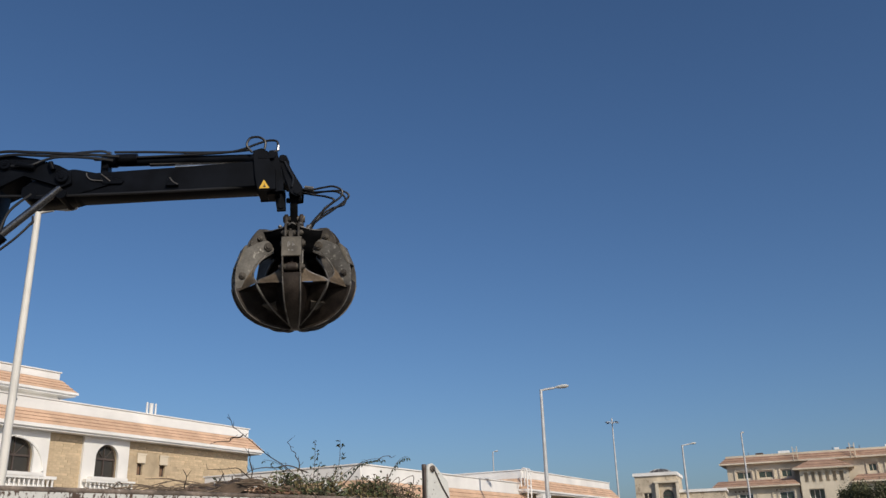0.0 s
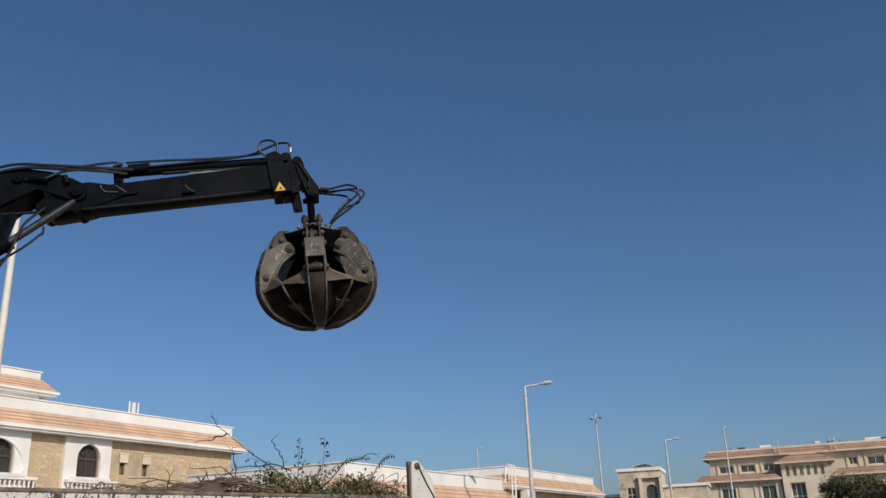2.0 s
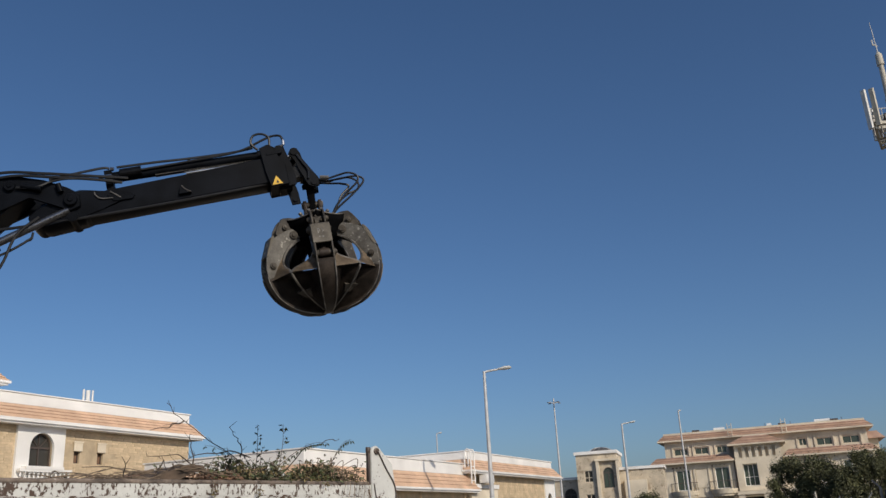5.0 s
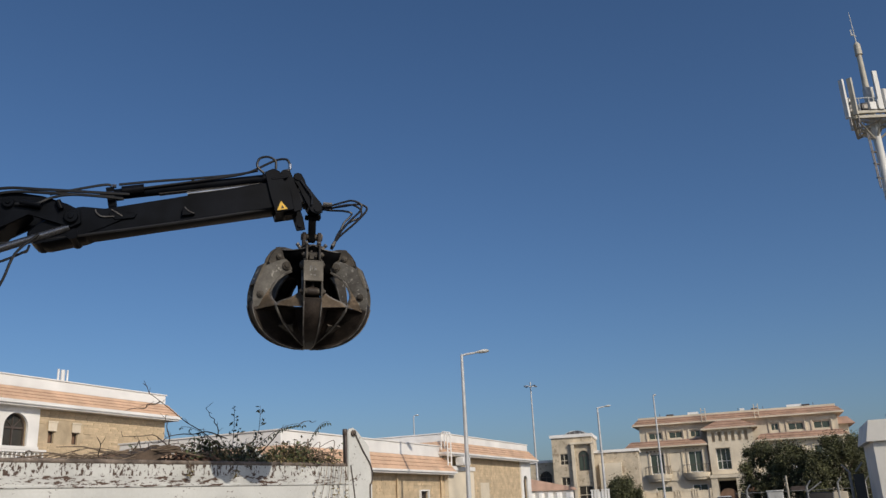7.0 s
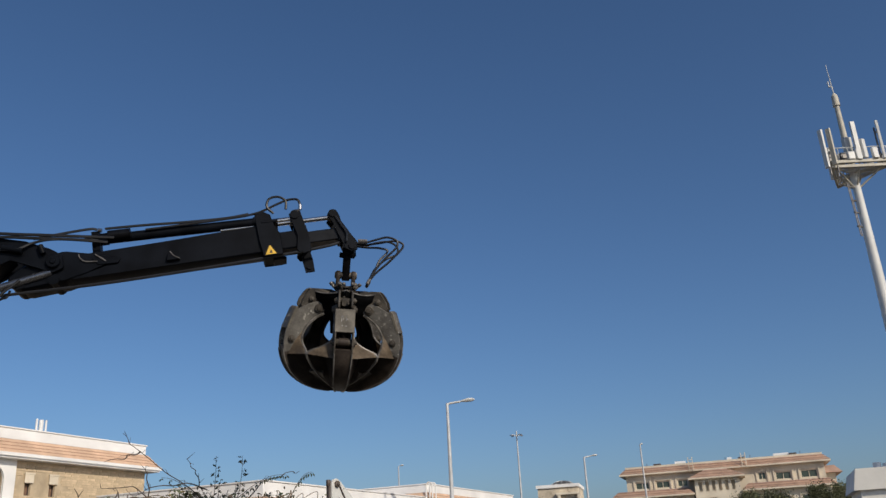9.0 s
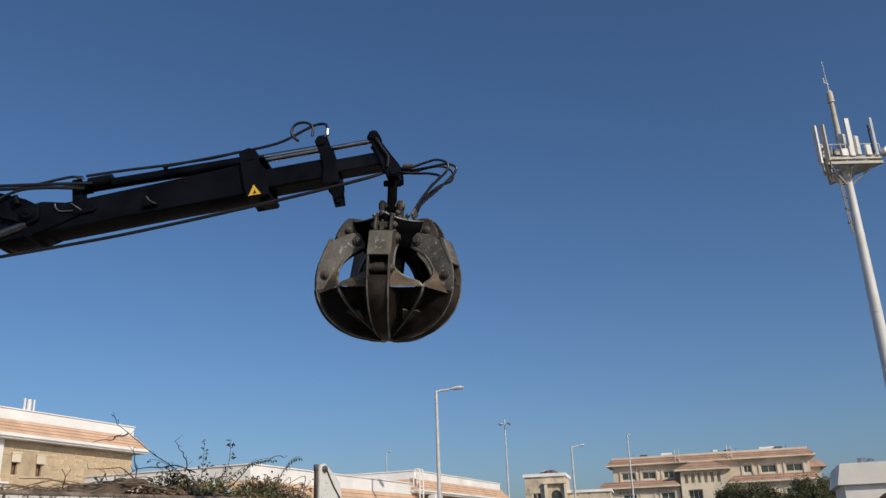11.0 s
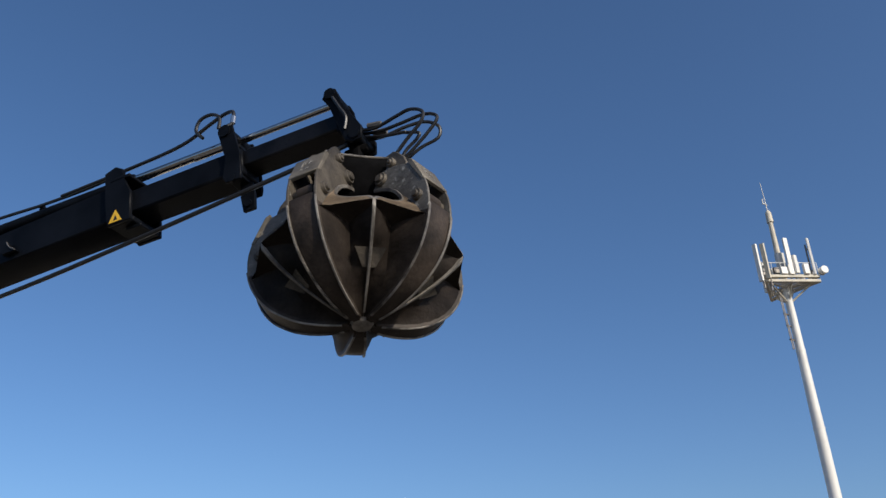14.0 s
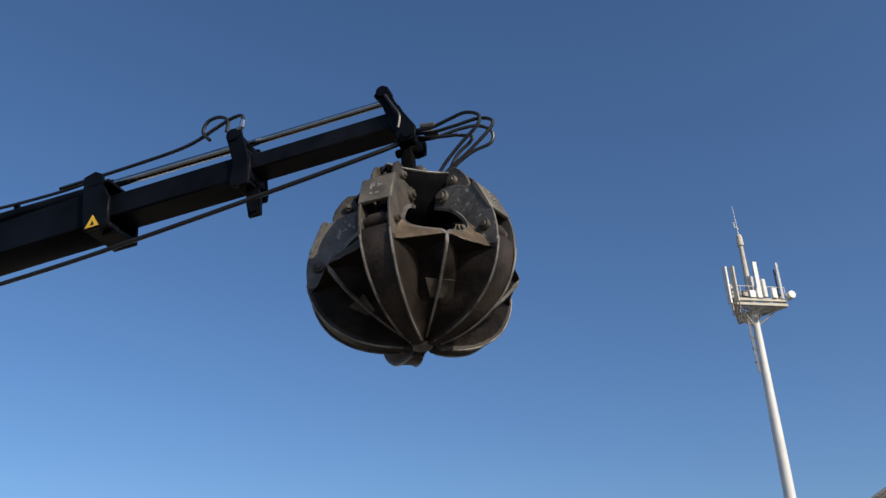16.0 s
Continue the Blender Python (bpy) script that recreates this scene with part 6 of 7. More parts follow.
def shell(z):
    """Outer radius and half width of a tine at the height z, below its widest point."""
    low = [s for s in RIB if s[1] < -1.0]
    for a, b in zip(low, low[1:]):
        if z >= b[1]:
            u = max(0.0, (a[1] - z) / (a[1] - b[1]))
            return a[0] + (b[0] - a[0]) * u, a[4] + (b[4] - a[4]) * u
    return low[-1][0], low[-1][4]


def strip(bm, rows):
    """A closed body through rows of points that each go once round."""
    rings = [[bm.verts.new(p) for p in row] for row in rows]
    n = len(rings[0])
    for a, b in zip(rings, rings[1:]):
        for k in range(n):
            bm.faces.new((a[k], a[(k + 1) % n], b[(k + 1) % n], b[k]))
    bm.faces.new(rings[0][::-1])
    bm.faces.new(rings[-1])


def flange(bm, line, across, wide, thick):
    """A flat bar along a line; across gives the way its width runs at each point."""
    rows = []
    for k, p in enumerate(line):
        d = (line[min(k + 1, len(line) - 1)] - line[max(k - 1, 0)]).normalized()
        c = across(p)
        c = (c - d * c.dot(d)).normalized()
        s = d.cross(c) * thick / 2
        rows.append((p - s, p + c * wide - s, p + c * wide + s, p + s))
    strip(bm, rows)


def smooth_line(pts, n=5):
    pts = [Vector(p) for p in pts]
    out = []
    for i in range(len(pts) - 1):
        a, b, c, d = pts[max(i - 1, 0)], pts[i], pts[i + 1], pts[min(i + 2, len(pts) - 1)]
        for k in range(n):
            u = k / n
            out.append(0.5 * (2 * b + (c - a) * u + (2 * a - 5 * b + 4 * c - d) * u * u + (3 * b - a - 3 * c + d) * u ** 3))
    out.append(pts[-1])
    return out


SEAM = radians(35.6)


def seam_r(z):
    """Radius of the valley where two tines meet."""
    pts = ((-1.135, 0.638), (-1.20, 0.588), (-1.25, 0.540), (-1.30, 0.480), (-1.36, 0.395), (-1.42, 0.295), (-1.48, 0.180), (-1.53, 0.075), (-1.56, 0.04))
    for (za, ra), (zb, rb) in zip(pts, pts[1:]):
        if z >= zb:
            return ra + (rb - ra) * (za - z) / (za - zb)
    return 0.04


def tine(owner, turn, worn):
    """One shell; local x points outwards. worn: scratched arm plates in the sunlit tone."""
    t = new("tine")
    t.parent = owner
    t.matrix_basis = pose(0, 0, 0, 0, 0, turn)
    # the two bent side plates: scraped upper arm, dark lower rib
    for sg in (-1, 1):
        for nm, rows, mt in (("arm_plate", RIB[:22], "grab_worn_sunlit" if worn else "grab_side"), ("rib_plate", RIB[21:], "grab")):
            bm = BM()
            strip(bm, [((ro, sg * (w + 0.008), zo), (ro, sg * (w - 0.008), zo), (ri, sg * (w - 0.008), zi), (ri, sg * (w + 0.008), zi)) for ro, zo, ri, zi, w in rows])
            part(nm, bm, mt, t, "scraped curved side plate" if nm == "arm_plate" else "", bevel=0.003)
        bm = BM()
        tube(bm, [(ro + 0.001, sg * w, zo) for ro, zo, ri, zi, w in RIB[20::2]], 0.0075, 6)
        part("worn_edge", bm, "grab_rim", t, "bright rubbed outer edge")
    # box cover over the ram
    bm = BM()
    prism(bm, [(0.545, -0.668), (0.556, -0.645), (0.586, -0.668), (0.668, -0.885), (0.645, -0.893), (0.566, -0.690)], -0.104, 0.104)
    part("back_cover", bm, "grab_cover", t, "worn flat cover plate", bevel=0.005)
    a, b = Vector((0.586, 0, -0.668)), Vector((0.668, 0, -0.885))
    nrm = Vector((0.935, 0, 0.354))
    for y0, y1, u0, u1 in ((-0.040, -0.030, 0.22, 0.50), (-0.040, -0.012, 0.22, 0.29), (-0.022, -0.012, 0.25, 0.42), (0.006, 0.016, 0.20, 0.48), (0.006, 0.034, 0.36, 0.43), (-0.034, -0.02, 0.66, 0.74), (0.0, 0.022, 0.68, 0.75)):
        bm = BM()
        v = [bm.verts.new(a.lerp(b, u) + nrm * h + Vector((0, y, 0))) for h in (-0.002, 0.0025) for u, y in ((u0, y0), (u0, y1), (u1, y1), (u1, y0))]
        for f in ((3, 2, 1, 0), (4, 5, 6, 7), (0, 1, 5, 4), (1, 2, 6, 5), (2, 3, 7, 6), (3, 0, 4, 7)):
            bm.faces.new([v[i] for i in f])
        part("paint_mark", bm, "mark", t, "smeared white paint mark")
    # inner web that closes the box
    bm = BM()
    strip(bm, [((ri + 0.035, -w + 0.012, zi + 0.012), (ri + 0.035, w - 0.012, zi + 0.012), (ri + 0.018, w - 0.012, zi), (ri + 0.018, -w + 0.012, zi)) for ro, zo, ri, zi, w in RIB[5:]])
    part("web_plate", bm, "grab", t)
    # outer strip from below the ram opening to the tip
    bm = BM()
    strip(bm, [((ro - 0.009, -w + 0.009, zo), (ro - 0.006, 0, zo), (ro - 0.009, w - 0.009, zo), (ro - 0.04, w - 0.009, zo + 0.012), (ro - 0.04, -w + 0.009, zo + 0.012)) for ro, zo, ri, zi, w in RIB[19:]])
    part("centre_rib", bm, "grab", t, "flat curved outer strip")
    # pins with their round heads
    for x, z, r in ((0.322, -0.660, 0.047), (0.604, -0.995, 0.038)):
        bm = BM()
        rod(bm, (x, -0.122, z), (x, 0.122, z), r, n=16)
        rod(bm, (x, -0.137, z), (x, 0.137, z), r * 0.62, n=14)
        part("pivot_pin", bm, "grab_side", t, "round pivot pin end", bevel=0.004)
    # ram with its eye in the opening
    bm = BM()
    rod(bm, (0.30, 0, -0.58), (0.50, 0, -0.87), 0.052, n=16)
    rod(bm, (0.50, 0, -0.87), (0.595, 0, -0.985), 0.032, n=12)
    rod(bm, (0.604, -0.05, -0.995), (0.604, 0.05, -0.995), 0.048, n=16)
    part("ram", bm, "grab", t, "hydraulic ram with a round eye")
    bm = BM()
    box(bm, 0.37, 0.445, -0.04, 0.04, -0.62, -0.545)
    rod(bm, (0.41, -0.02, -0.545), (0.41, -0.02, -0.515), 0.016, n=10)
    rod(bm, (0.43, 0.025, -0.575), (0.475, 0.03, -0.60), 0.013, n=8)
    part("ram_block", bm, "grab_side", t, "small hydraulic block above the ram", bevel=0.006)
    for sg in (-1, 1):
        c, s = math.cos(SEAM), math.sin(SEAM)
        apex = Vector((0.638 * c, sg * 0.638 * s, -1.135))
        root = Vector((0.480, sg * 0.101, -0.900))
        foot = Vector((0.628, sg * 0.100, -1.160))
        rim = smooth_line([root, (0.502, sg * 0.112, -0.960), (0.512, sg * 0.155, -1.012), (0.516, sg * 0.220, -1.052), (0.518, sg * 0.290, -1.082), (0.519, sg * 0.345, -1.106), apex], 4)
        edge = [root.lerp(foot, k / (len(rim) - 1)) + Vector((0.012 * math.sin(math.pi * k / (len(rim) - 1)), 0, 0)) for k in range(len(rim))]
        # sloping shoulder between plate, fold and seam
        bm = BM()
        cols = 6
        top = [[p.lerp(q, j / cols) for j in range(cols + 1)] for p, q in zip(edge, rim)]
        vs = [[bm.verts.new(p) for p in row] for row in top[1:]]
        tip = bm.verts.new(root)
        for j in range(cols):
            bm.faces.new((tip, vs[0][j], vs[0][j + 1]))
        for p, q in zip(vs, vs[1:]):
            for j in range(cols):
                bm.faces.new((p[j], p[j + 1], q[j + 1], q[j]))
        bmesh.ops.solidify(bm, geom=bm.faces[:], thickness=0.016)
        part("shoulder", bm, "grab_brown", t, "rust-brown sloping shoulder plate")
        # flange that follows the shoulder's inner edge up under the pivot
        bm = BM()
        upper = [Vector((ri, sg * 0.104, zi)) for ro, zo, ri, zi, w in RIB[4:15:2]]
        flange(bm, smooth_line(upper + rim[2:], 2), lambda p: Vector((-p.x, -p.y, -0.25)), 0.022, 0.024)
        part("rim_flange", bm, "grab_rim", t, "curved rim flange with a worn edge", bevel=0.003)
        # recessed panel under the fold
        bm = BM()
        zs = [-1.165, -1.20, -1.24, -1.28, -1.33, -1.38, -1.42, -1.46, -1.495, -1.52, -1.54]
        rows = [[bm.verts.new(foot.lerp(apex, u) + Vector((0, 0, -0.006))) for u in (0, 0.25, 0.5, 0.75, 1)]]
        for z in zs:
            r, w = shell(z)
            near = Vector((max(r - 0.012, 0.03), sg * (w + 0.004), z))
            far = Vector((seam_r(z) * c, sg * seam_r(z) * s, z))
            deep = 0.24 * min(1.0, r / 0.4) * min(1.0, 0.25 + (z + 1.54) / 0.30)
            rows.append([bm.verts.new(Vector((p.x * (1 - d * deep), p.y * (1 - d * deep), z)) ) for p, d in ((near.lerp(far, u), d) for u, d in ((0, 0), (0.25, 0.5), (0.5, 1), (0.75, 0.5), (1, 0)))])
        for p, q in zip(rows, rows[1:]):
            for k in range(4):
                bm.faces.new((p[k], p[k + 1], q[k + 1], q[k]))
        bmesh.ops.solidify(bm, geom=bm.faces[:], thickness=0.012)
        part("shell_wing", bm, "grab", t, "dark folded shell panel with a deep valley")
        # lip along the seam
        bm = BM()
        line = [apex] + [Vector(((seam_r(z) + 0.022) * c, sg * (seam_r(z) + 0.022) * s, z)) for z in (-1.18, -1.22, -1.28, -1.34, -1.39, -1.43, -1.47, -1.505, -1.53)]
        flange(bm, line, lambda p: Vector((-p.x, -p.y, 0)).normalized() + Vector((0, 0, 0.7)), 0.045, 0.012)
        part("seam_lip", bm, "grab_rim", t, "thin worn seam lip", bevel=0.002)
        # wedge that stiffens the panel low down
        bm = BM()
        def P(r, th, z):
            return bm.verts.new((r * math.cos(th), sg * r * math.sin(th), z))
        r0, r1 = seam_r(-1.33), seam_r(-1.395)
        g = [P(r0 + 0.002, SEAM * 0.98, -1.325), P(r0 + 0.022, 0.43, -1.335), P(r0 * 0.86, 0.46, -1.27), P(r1 + 0.006, SEAM * 0.97, -1.395), P(r1 + 0.012, 0.52, -1.395)]
        for f in ((0, 1, 2), (0, 3, 4, 1), (2, 3, 0), (1, 4, 2), (2, 4, 3)):
            bm.faces.new([g[i] for i in f])
        part("gusset", bm, "grab_side", t, "wedge-shaped gusset plate")
    return t


def grab():
    g = thing("orange_peel_grab", "closed five-tine orange-peel grab of scraped dark steel", "grab")
    bm = BM()
    box(bm, -0.04, 0.04, -0.042, 0.042, -0.345, 0.05)
    rod(bm, (-0.07, 0, 0.0), (0.07, 0, 0.0), 0.055, n=14)
    rod(bm, (0, -0.085, -0.06), (0, 0.085, -0.06), 0.032, n=12)
    part("hanger_link", bm, "grab_hub", g, "swivel hanger link", bevel=0.010)
    bm = BM()
    rod(bm, (0, -0.122, -0.285), (0, 0.122, -0.285), 0.040, n=14)
    part("yoke_pin", bm, "grab_side", g, "cross pin of the yoke", bevel=0.005)
    for y in (-0.106, 0.064):
        bm = BM()
        prism(bm, [(-0.075, -0.41), (-0.075, -0.28), (-0.040, -0.235), (0.040, -0.235), (0.075, -0.28), (0.075, -0.41)], y, y + 0.042)
        part("yoke_cheek", bm, "grab", g, "upright cheek of the yoke", bevel=0.006)
    bm = BM()
    box(bm, -0.115, 0.115, -0.115, 0.115, -0.425, -0.400)
    part("yoke_plate", bm, "grab_side", g, "square plate under the yoke", bevel=0.006)
    bm = BM()
    rod(bm, (0, 0, -0.42), (0, 0, -0.53), 0.075, 0.085, 18)
    rod(bm, (0, 0, -0.46), (0, 0, -0.49), 0.15, n=24)
    part("rotator", bm, "grab", g, "hydraulic rotator", bevel=0.004)
    for k in range(7):
        an = k * 0.8976 + 0.5
        u = Vector((math.cos(an), math.sin(an), 0))
        bm = BM()
        rod(bm, u * 0.095 + Vector((0, 0, -0.45)), u * 0.15 + Vector((0, 0, -0.395)), 0.017, n=8)
        rod(bm, u * 0.15 + Vector((0, 0, -0.395)), u * 0.172 + Vector((0, 0, -0.37)), 0.023, n=6)
        part("fitting", bm, "steel", g, "bright hose fitting", bevel=0.003)
    # flared skirt hub, scalloped between the brackets
    bm = BM()
    prof = ((-0.485, 0.14, 0.14), (-0.465, 0.31, 0.28), (-0.448, 0.405, 0.345), (-0.462, 0.415, 0.35), (-0.53, 0.41, 0.325), (-0.60, 0.37, 0.295), (-0.66, 0.34, 0.275),
            (-0.71, 0.30, 0.250), (-0.745, 0.25, 0.215), (-0.765, 0.17, 0.16), (-0.80, 0.14, 0.14), (-0.93, 0.13, 0.13), (-0.95, 0.03, 0.03))
    n = 60
    rings = []
    for z, ro, ri in prof:
        ring = []
        for k in range(n):
            an = 2 * math.pi * k / n
            u = abs(math.sin(2.5 * an)) ** 0.7
            r = ro + (ri - ro) * u
            ring.append(bm.verts.new((r * math.cos(an), r * math.sin(an), z - (0.045 * u if z > -0.54 else 0.0))))
        rings.append(ring)
    for p, q in zip(rings, rings[1:]):
        for k in range(n):
            bm.faces.new((p[k], p[(k + 1) % n], q[(k + 1) % n], q[k])).smooth = True
    bm.faces.new(rings[0])
    bm.faces.new(rings[-1][::-1])
    part("hub", bm, "grab_hub", g, "flared five-sided skirt hub")
    bm = BM()
    lip = []
    for k in range(61):
        an = 2 * math.pi * k / 60
        u = abs(math.sin(2.5 * an)) ** 0.7
        r = 0.412 + (0.352 - 0.412) * u
        lip.append((r * math.cos(an), r * math.sin(an), -0.450 - 0.045 * u))
    tube(bm, lip[::2], 0.008, 6)
    part("hub_rim", bm, "grab_rim", g, "thin rubbed upper rim")
    for k in range(5):
        b = new("hub_bracket")
        b.parent = g
        b.matrix_basis = pose(0, 0, 0, 0, 0, k * 72)
        for y in (-0.080, 0.058):
            bm = BM()
            prism(bm, [(0.20, -0.47), (0.34, -0.448), (0.415, -0.452), (0.455, -0.492), (0.502, -0.565), (0.520, -0.628), (0.495, -0.662), (0.41, -0.672), (0.36, -0.71), (0.27, -0.71), (0.20, -0.66)], y, y + 0.022)
            part("bracket_plate", bm, "grab_side", b, bevel=0.005)
        for x, z, r in ((0.405, -0.562, 0.032),):
            bm = BM()
            rod(bm, (x, -0.108, z), (x, 0.108, z), r, n=14)
            rod(bm, (x, -0.120, z), (x, 0.120, z), r * 0.55, n=10)
            part("bracket_bolt", bm, "grab_side", b, bevel=0.005)
        bm = BM()
        box(bm, 0.30, 0.40, -0.057, 0.057, -0.466, -0.446)
        part("bracket_bridge", bm, "grab", b, bevel=0.004)
        tine(g, k * 72, k in (1, 4))
    bm = BM()
    rod(bm, (0, 0, -1.515), (0, 0, -1.558), 0.085, 0.06, 10)
    part("tip_cluster", bm, "grab_rim", g, "meeting tine tips", bevel=0.006)
    return g


def fly():
    f = thing("insect", "small dark flying insect against the sky", "insect")
    bm = BM()
    rings = []
    for x, r in ((-0.009, 0.0009), (-0.006, 0.0027), (0, 0.0035), (0.006, 0.0027), (0.009, 0.001)):
        rings.append([bm.verts.new((x, r * math.cos(k * math.pi / 4), r * math.sin(k * math.pi / 4))) for k in range(8)])
    for a, b in zip(rings, rings[1:]):
        for k in range(8):
            bm.faces.new((a[k], a[(k + 1) % 8], b[(k + 1) % 8], b[k]))
    bm.faces.new(rings[0])
    bm.faces.new(rings[-1][::-1])
    part("body", bm, "black", f)
    for sg in (-1, 1):
        bm = BM()
        prism(bm, [(0.003, 0.003), (-0.006, 0.0105), (-0.009, 0.009), (-0.0015, 0.0015)], sg * 0.0015, sg * 0.0022)
        part("wing", bm, "black", f)
    return f


# ---- build ----
ground()
house_near()
house_low()
house_end()
villa()
lean_to()
block()
gatehouse()
tall_villa()
boundary_wall("boundary_wall", 92 * math.sin(radians(16.2)), 92 * math.cos(radians(16.2)), 8.4, 2.0, -17.5, "cream panelled boundary wall with piers in front of the block", True, "cream")
boundary_wall("boundary_wall", 74 * math.sin(radians(14.2)), 74 * math.cos(radians(14.2)), 0.85, 2.2, -12, "white gate wall of the villa with two piers", True)
boundary_wall("boundary_wall", 88 * math.sin(radians(24.5)), 88 * math.cos(radians(24.5)), 10, 1.8, -25, "cream boundary wall behind the trees", True, "cream")
street_lamp(6.14, 38, 8.15, 0.6, 3, 0.12, 0.06, head=0.7)
street_lamp(14.86, 75, 9.2, 0.6, 0, 0.13, 0.07)
street_lamp(18.5, 81, 10.55, 0.35, 60, 0.12, 0.06, head=0.5)
street_lamp(2.74, 100, 11.9, 0.15, 0, 0.12, 0.06, head=0.5)
street_lamp(-27.3, 22, 9.80, 0.35, 8, 0.115, 0.075, "pole_white", "white painted street lamp pole beside the crane arm")
cross_lamp(10.62, 85, 12.8, 20)
cross_lamp(35.1, 90, 13.7, 10)
cell_mast()
tree(24.4, 80, 5.5, 3.6, 1, "bushy dark green street tree beside the parked cars")
tree(26.2, 79, 5.3, 3.6, 2, "bushy dark green street tree")
tree(27.4, 77, 4.4, 2.6, 6, "smaller green tree with an open crown")
tree(28.9, 78, 5.8, 3.4, 3, "tall dark green street tree near the white building")
tree(30.2, 82, 5.6, 2.6, 4, "dark green tree half behind the white building")
tree(16.0, 84, 3.3, 2.9, 5, "low green tree behind the boundary wall")
car(76 * math.sin(radians(15.85)), 76 * math.cos(radians(15.85)), 125, "car_dark", "dark hatchback with bright roof reflections parked by the wall")
car(86 * math.sin(radians(22.05)), 86 * math.cos(radians(22.05)), 68, "car_white", "silver white saloon parked nose to the gate")
car(86 * math.sin(radians(23.5)), 86 * math.cos(radians(23.5)), 67, "car_dark", "dark blue sport utility car beside the gate", True)
car(74 * math.sin(radians(27.9)), 74 * math.cos(radians(27.9)), -28, "car_dark", "dark car parked under the trees")
fence_and_cabinet()
truck_body()
waste_load()
CRANE, BOOM, KNUCKLE, RAM, ARM, EXT1, EXT2, FEED = crane()
GRAB = grab()
FLY = fly()


# ---- movement ----
def motions():
    # seconds, slew in degrees, the elbow pin's reach and height
    slew = [(0, 5.5, 1.238, 5.568), (0.5, 6.67, 1.321, 5.536), (1, 7.13, 1.425, 5.489), (1.5, 7.14, 1.5, 5.45), (2, 7.35, 1.596, 5.409),
            (2.5, 7.89, 1.675, 5.375), (3, 8.23, 1.751, 5.326), (3.5, 7.57, 1.826, 5.268), (4, 7.37, 1.905, 5.225),
            (6.5, 8.24, 2.264, 4.824), (7, 8.03, 2.326, 4.706), (7.5, 7.66, 2.331, 4.702), (8, 7.75, 2.336, 4.695),
            (8.5, 7.13, 2.346, 4.678), (9, 3.85, 2.374, 4.672), (11.5, -15.3, 2.56, 4.731), (12, -19.54, 2.583, 4.712),
            (12.5, -24.14, 2.626, 4.696), (13, -28.36, 2.66, 4.672), (13.5, -32.17, 2.737, 4.623), (14, -31.72, 2.755, 4.592),
            (14.5, -30.93, 2.692, 4.676), (15, -28.84, 2.662, 4.688), (15.5, -29.81, 2.708, 4.704), (16, -30.71, 2.741, 4.591)]
    # seconds, rise of the outer arm in degrees, travel of the two extensions
    reach = [(0, 3.41, -0.016, -0.021), (0.5, 4.6, -0.003, -0.02), (1, 5.65, -0.014, -0.015), (1.5, 6.44, -0.01, -0.02),
             (2, 7.49, -0.012, -0.012), (2.5, 8.73, -0.005, -0.013), (3, 10.17, -0.01, -0.006), (3.5, 11.21, -0.009, -0.015),
             (4, 12.46, -0.016, 0.002), (6.5, 12.59, -0.008, 0.002), (7, 10.1, -0.003, -0.002), (7.5, 9.93, 0.057, 0.055),
             (8, 9.64, 0.118, 0.133), (8.5, 9.27, 0.154, 0.219), (9, 8.82, 0.21, 0.275), (11.5, 6.86, 0.633, 0.411),
             (12, 7.04, 0.669, 0.491), (12.5, 6.9, 0.702, 0.554), (13, 7.32, 0.738, 0.606), (13.5, 6.93, 0.787, 0.647),
             (14, 7.2, 0.835, 0.722), (14.5, 6.44, 0.904, 0.811), (15, 7.04, 0.974, 0.894), (15.5, 5.61, 1.022, 0.952),
             (16, 6.47, 1.045, 1.029)]
    # seconds, lean to the right and away in degrees, turn of the grab
    swing = [(0, 0.7, 4.1, -3.9), (0.5, 10.7, 1.3, -4.0), (1, -1.6, 2.8, -2.9), (1.5, -9.4, 4.7, -0.2), (2, 3.4, 4.4, -1.3),
             (2.5, 9.3, 3.5, -1.4), (3, -3.7, 5.3, -0.2), (3.5, -7.3, 3.9, 2.9), (4, 5.0, 3.5, 0.7), (6.5, 5.1, 7.8, 3.2),
             (7, -4.1, 6.3, 3.8), (7.5, -4.7, 5.7, 7.9), (8, 4.4, 9.0, 5.6), (8.5, 3.7, 10.9, 7.1), (9, -6.4, 17.2, 3.2),
             (11.5, -0.3, 2.7, -11.2), (12, 7.0, 1.7, -16.1), (12.5, 0.7, 1.7, -20.8), (13, -5.2, 2.3, -25.1), (13.5, -0.2, -3.1, -31.2),
             (14, 0.0, -14.6, -29.6), (14.5, 3.8, 10.2, -31.9), (15, -0.2, 8.2, -26.6), (15.5, 3.0, 4.3, -24.7), (16, 2.1, -4.7, -21.8)]
    lean = ((0, 45), (1, 41), (2, 38), (3, 34), (4, 31), (6.5, 25), (7, 21), (8.5, 20), (9, 19.5), (11.5, 17), (16, 16))
    k_crane, k_boom, k_arm, k_1, k_2, k_feed, k_grab, k_link, k_ram = [], [], [], [], [], [], [], [], []
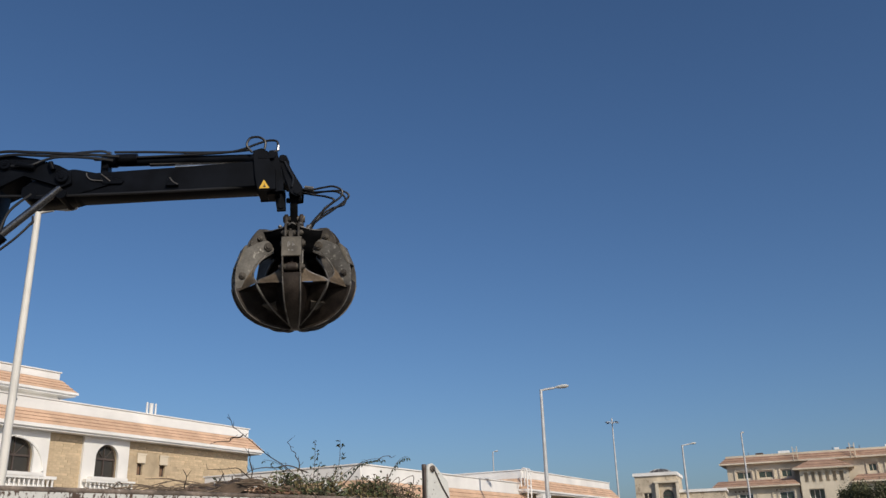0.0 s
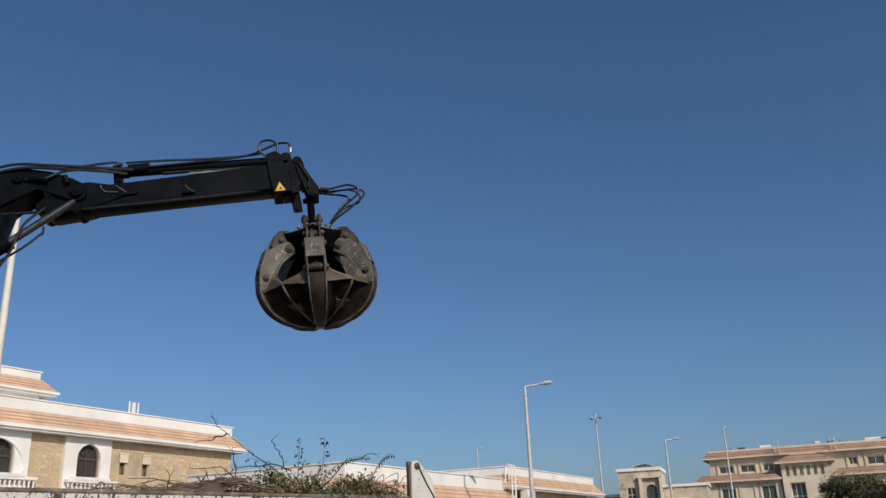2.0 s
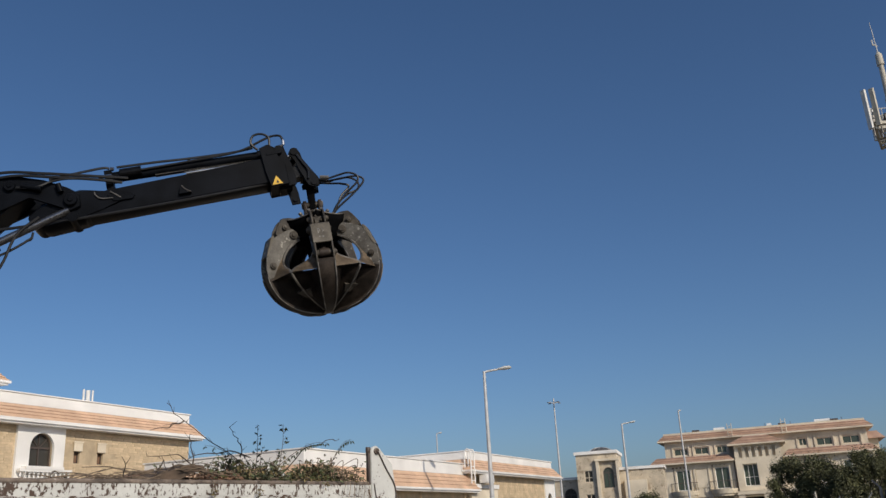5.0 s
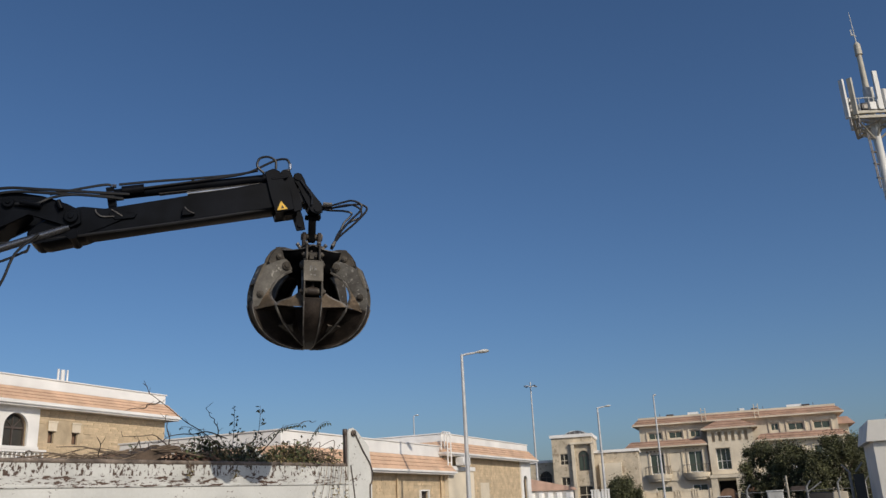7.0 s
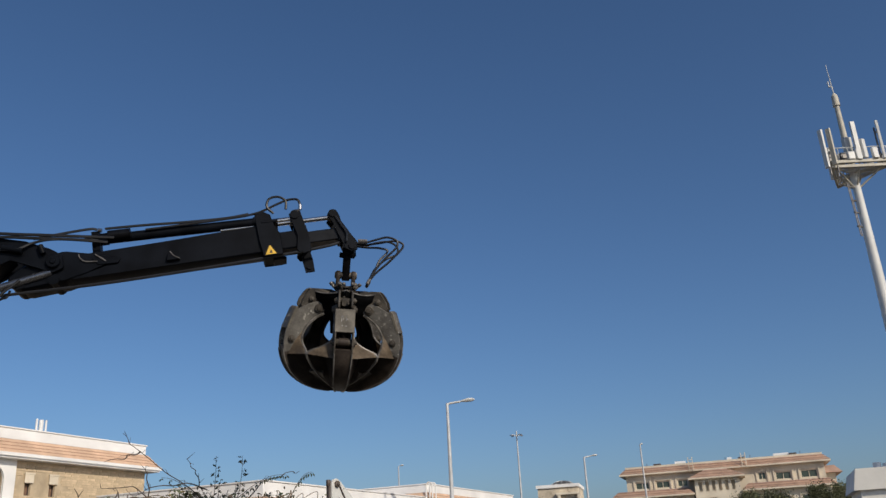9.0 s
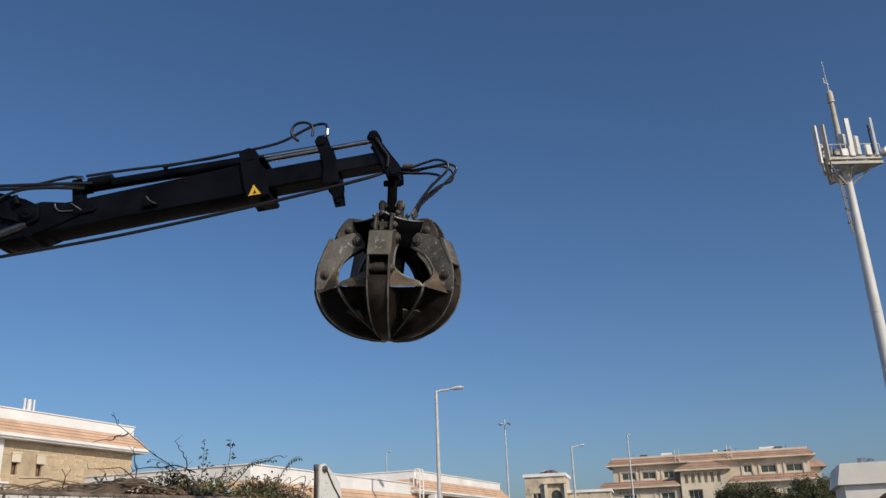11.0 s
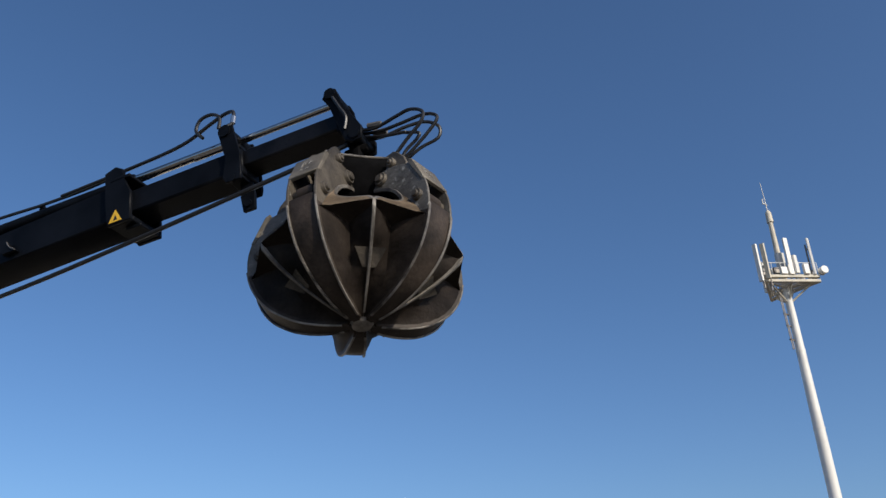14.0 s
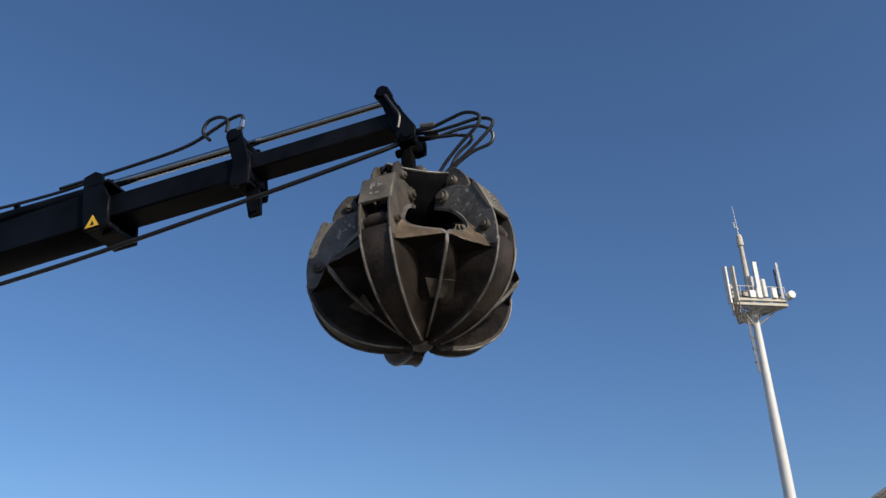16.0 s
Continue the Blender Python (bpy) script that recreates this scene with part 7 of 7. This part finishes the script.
    for (t, psi, r, z), (_, th, e1, e2), (_, right, away, turn) in zip(slew, reach, swing):
        right += 1.8
        base = pose(*AXIS, 0, 0, 0, psi)
        k_crane.append((t, base))
        k_boom.append((t, pose(r - 0.75, 0, z + 0.1, 0, -math.degrees(math.atan2(z + 0.1 - PIV[1], r - 0.75 - PIV[0])), 0)))
        k_link.append((t, pose(r, 0, z)))
        k_ram.append((t, pose(r - 0.02, 0, z - 0.1, 0, -float(np.interp(t, [q[0] for q in lean], [q[1] for q in lean])), 0)))
        arm = pose(r, 0, z, 0, -th, 0)
        k_arm.append((t, arm))
        k_1.append((t, arm @ pose(e1, 0, LIFT * e1)))
        k_2.append((t, arm @ pose(e1 + e2, 0, LIFT * (e1 + e2))))
        sag = min(1.9, 1.28 * (e1 + e2))
        k_feed.append((t, arm @ pose(e1 + e2, 0, LIFT * (e1 + e2) + 0.16 - 0.17 * sag, 0, -2.0 * sag, 0)))
        pin = base @ k_2[-1][1] @ Vector((2.53, 0, -0.26))
        b = math.atan2(pin.x, pin.y)
        rt, fw = Vector((math.cos(b), -math.sin(b), 0)), Vector((math.sin(b), math.cos(b), 0))
        down = (rt * math.sin(radians(right)) + fw * math.sin(radians(away)) + Vector((0, 0, -1)) * math.cos(radians(right)) * math.cos(radians(away))).normalized()
        tilt = Vector((0, 0, -1)).rotation_difference(down).to_matrix().to_4x4()
        face = math.degrees(math.atan2(-pin.y, -pin.x)) + turn
        k_grab.append((t, Matrix.Translation(pin - down * 0.01) @ tilt @ pose(0, 0, 0, 0, 0, face)))
    for ob, rows in ((CRANE, k_crane), (BOOM, k_boom), (KNUCKLE, k_link), (RAM, k_ram), (ARM, k_arm), (EXT1, k_1), (EXT2, k_2), (FEED, k_feed), (GRAB, k_grab)):
        walk(ob, rows)
    # the insect darts across once
    walk(FLY, [(0, pose(-1.6, 1.4, 1.7, 0, -40, 0)), (0.4, pose(-0.75, 1.35, 1.95, 0, -40, 0)), (0.5, pose(0.113, 1.3, 2.410, 0, -40, 0)),
               (0.6, pose(1.1, 1.25, 2.95, 0, -40, 0)), (1.2, pose(3.5, 1.2, 4.2, 0, -40, 0)), (16, pose(6, 0.5, 5.5, 0, -40, 0))])


motions()
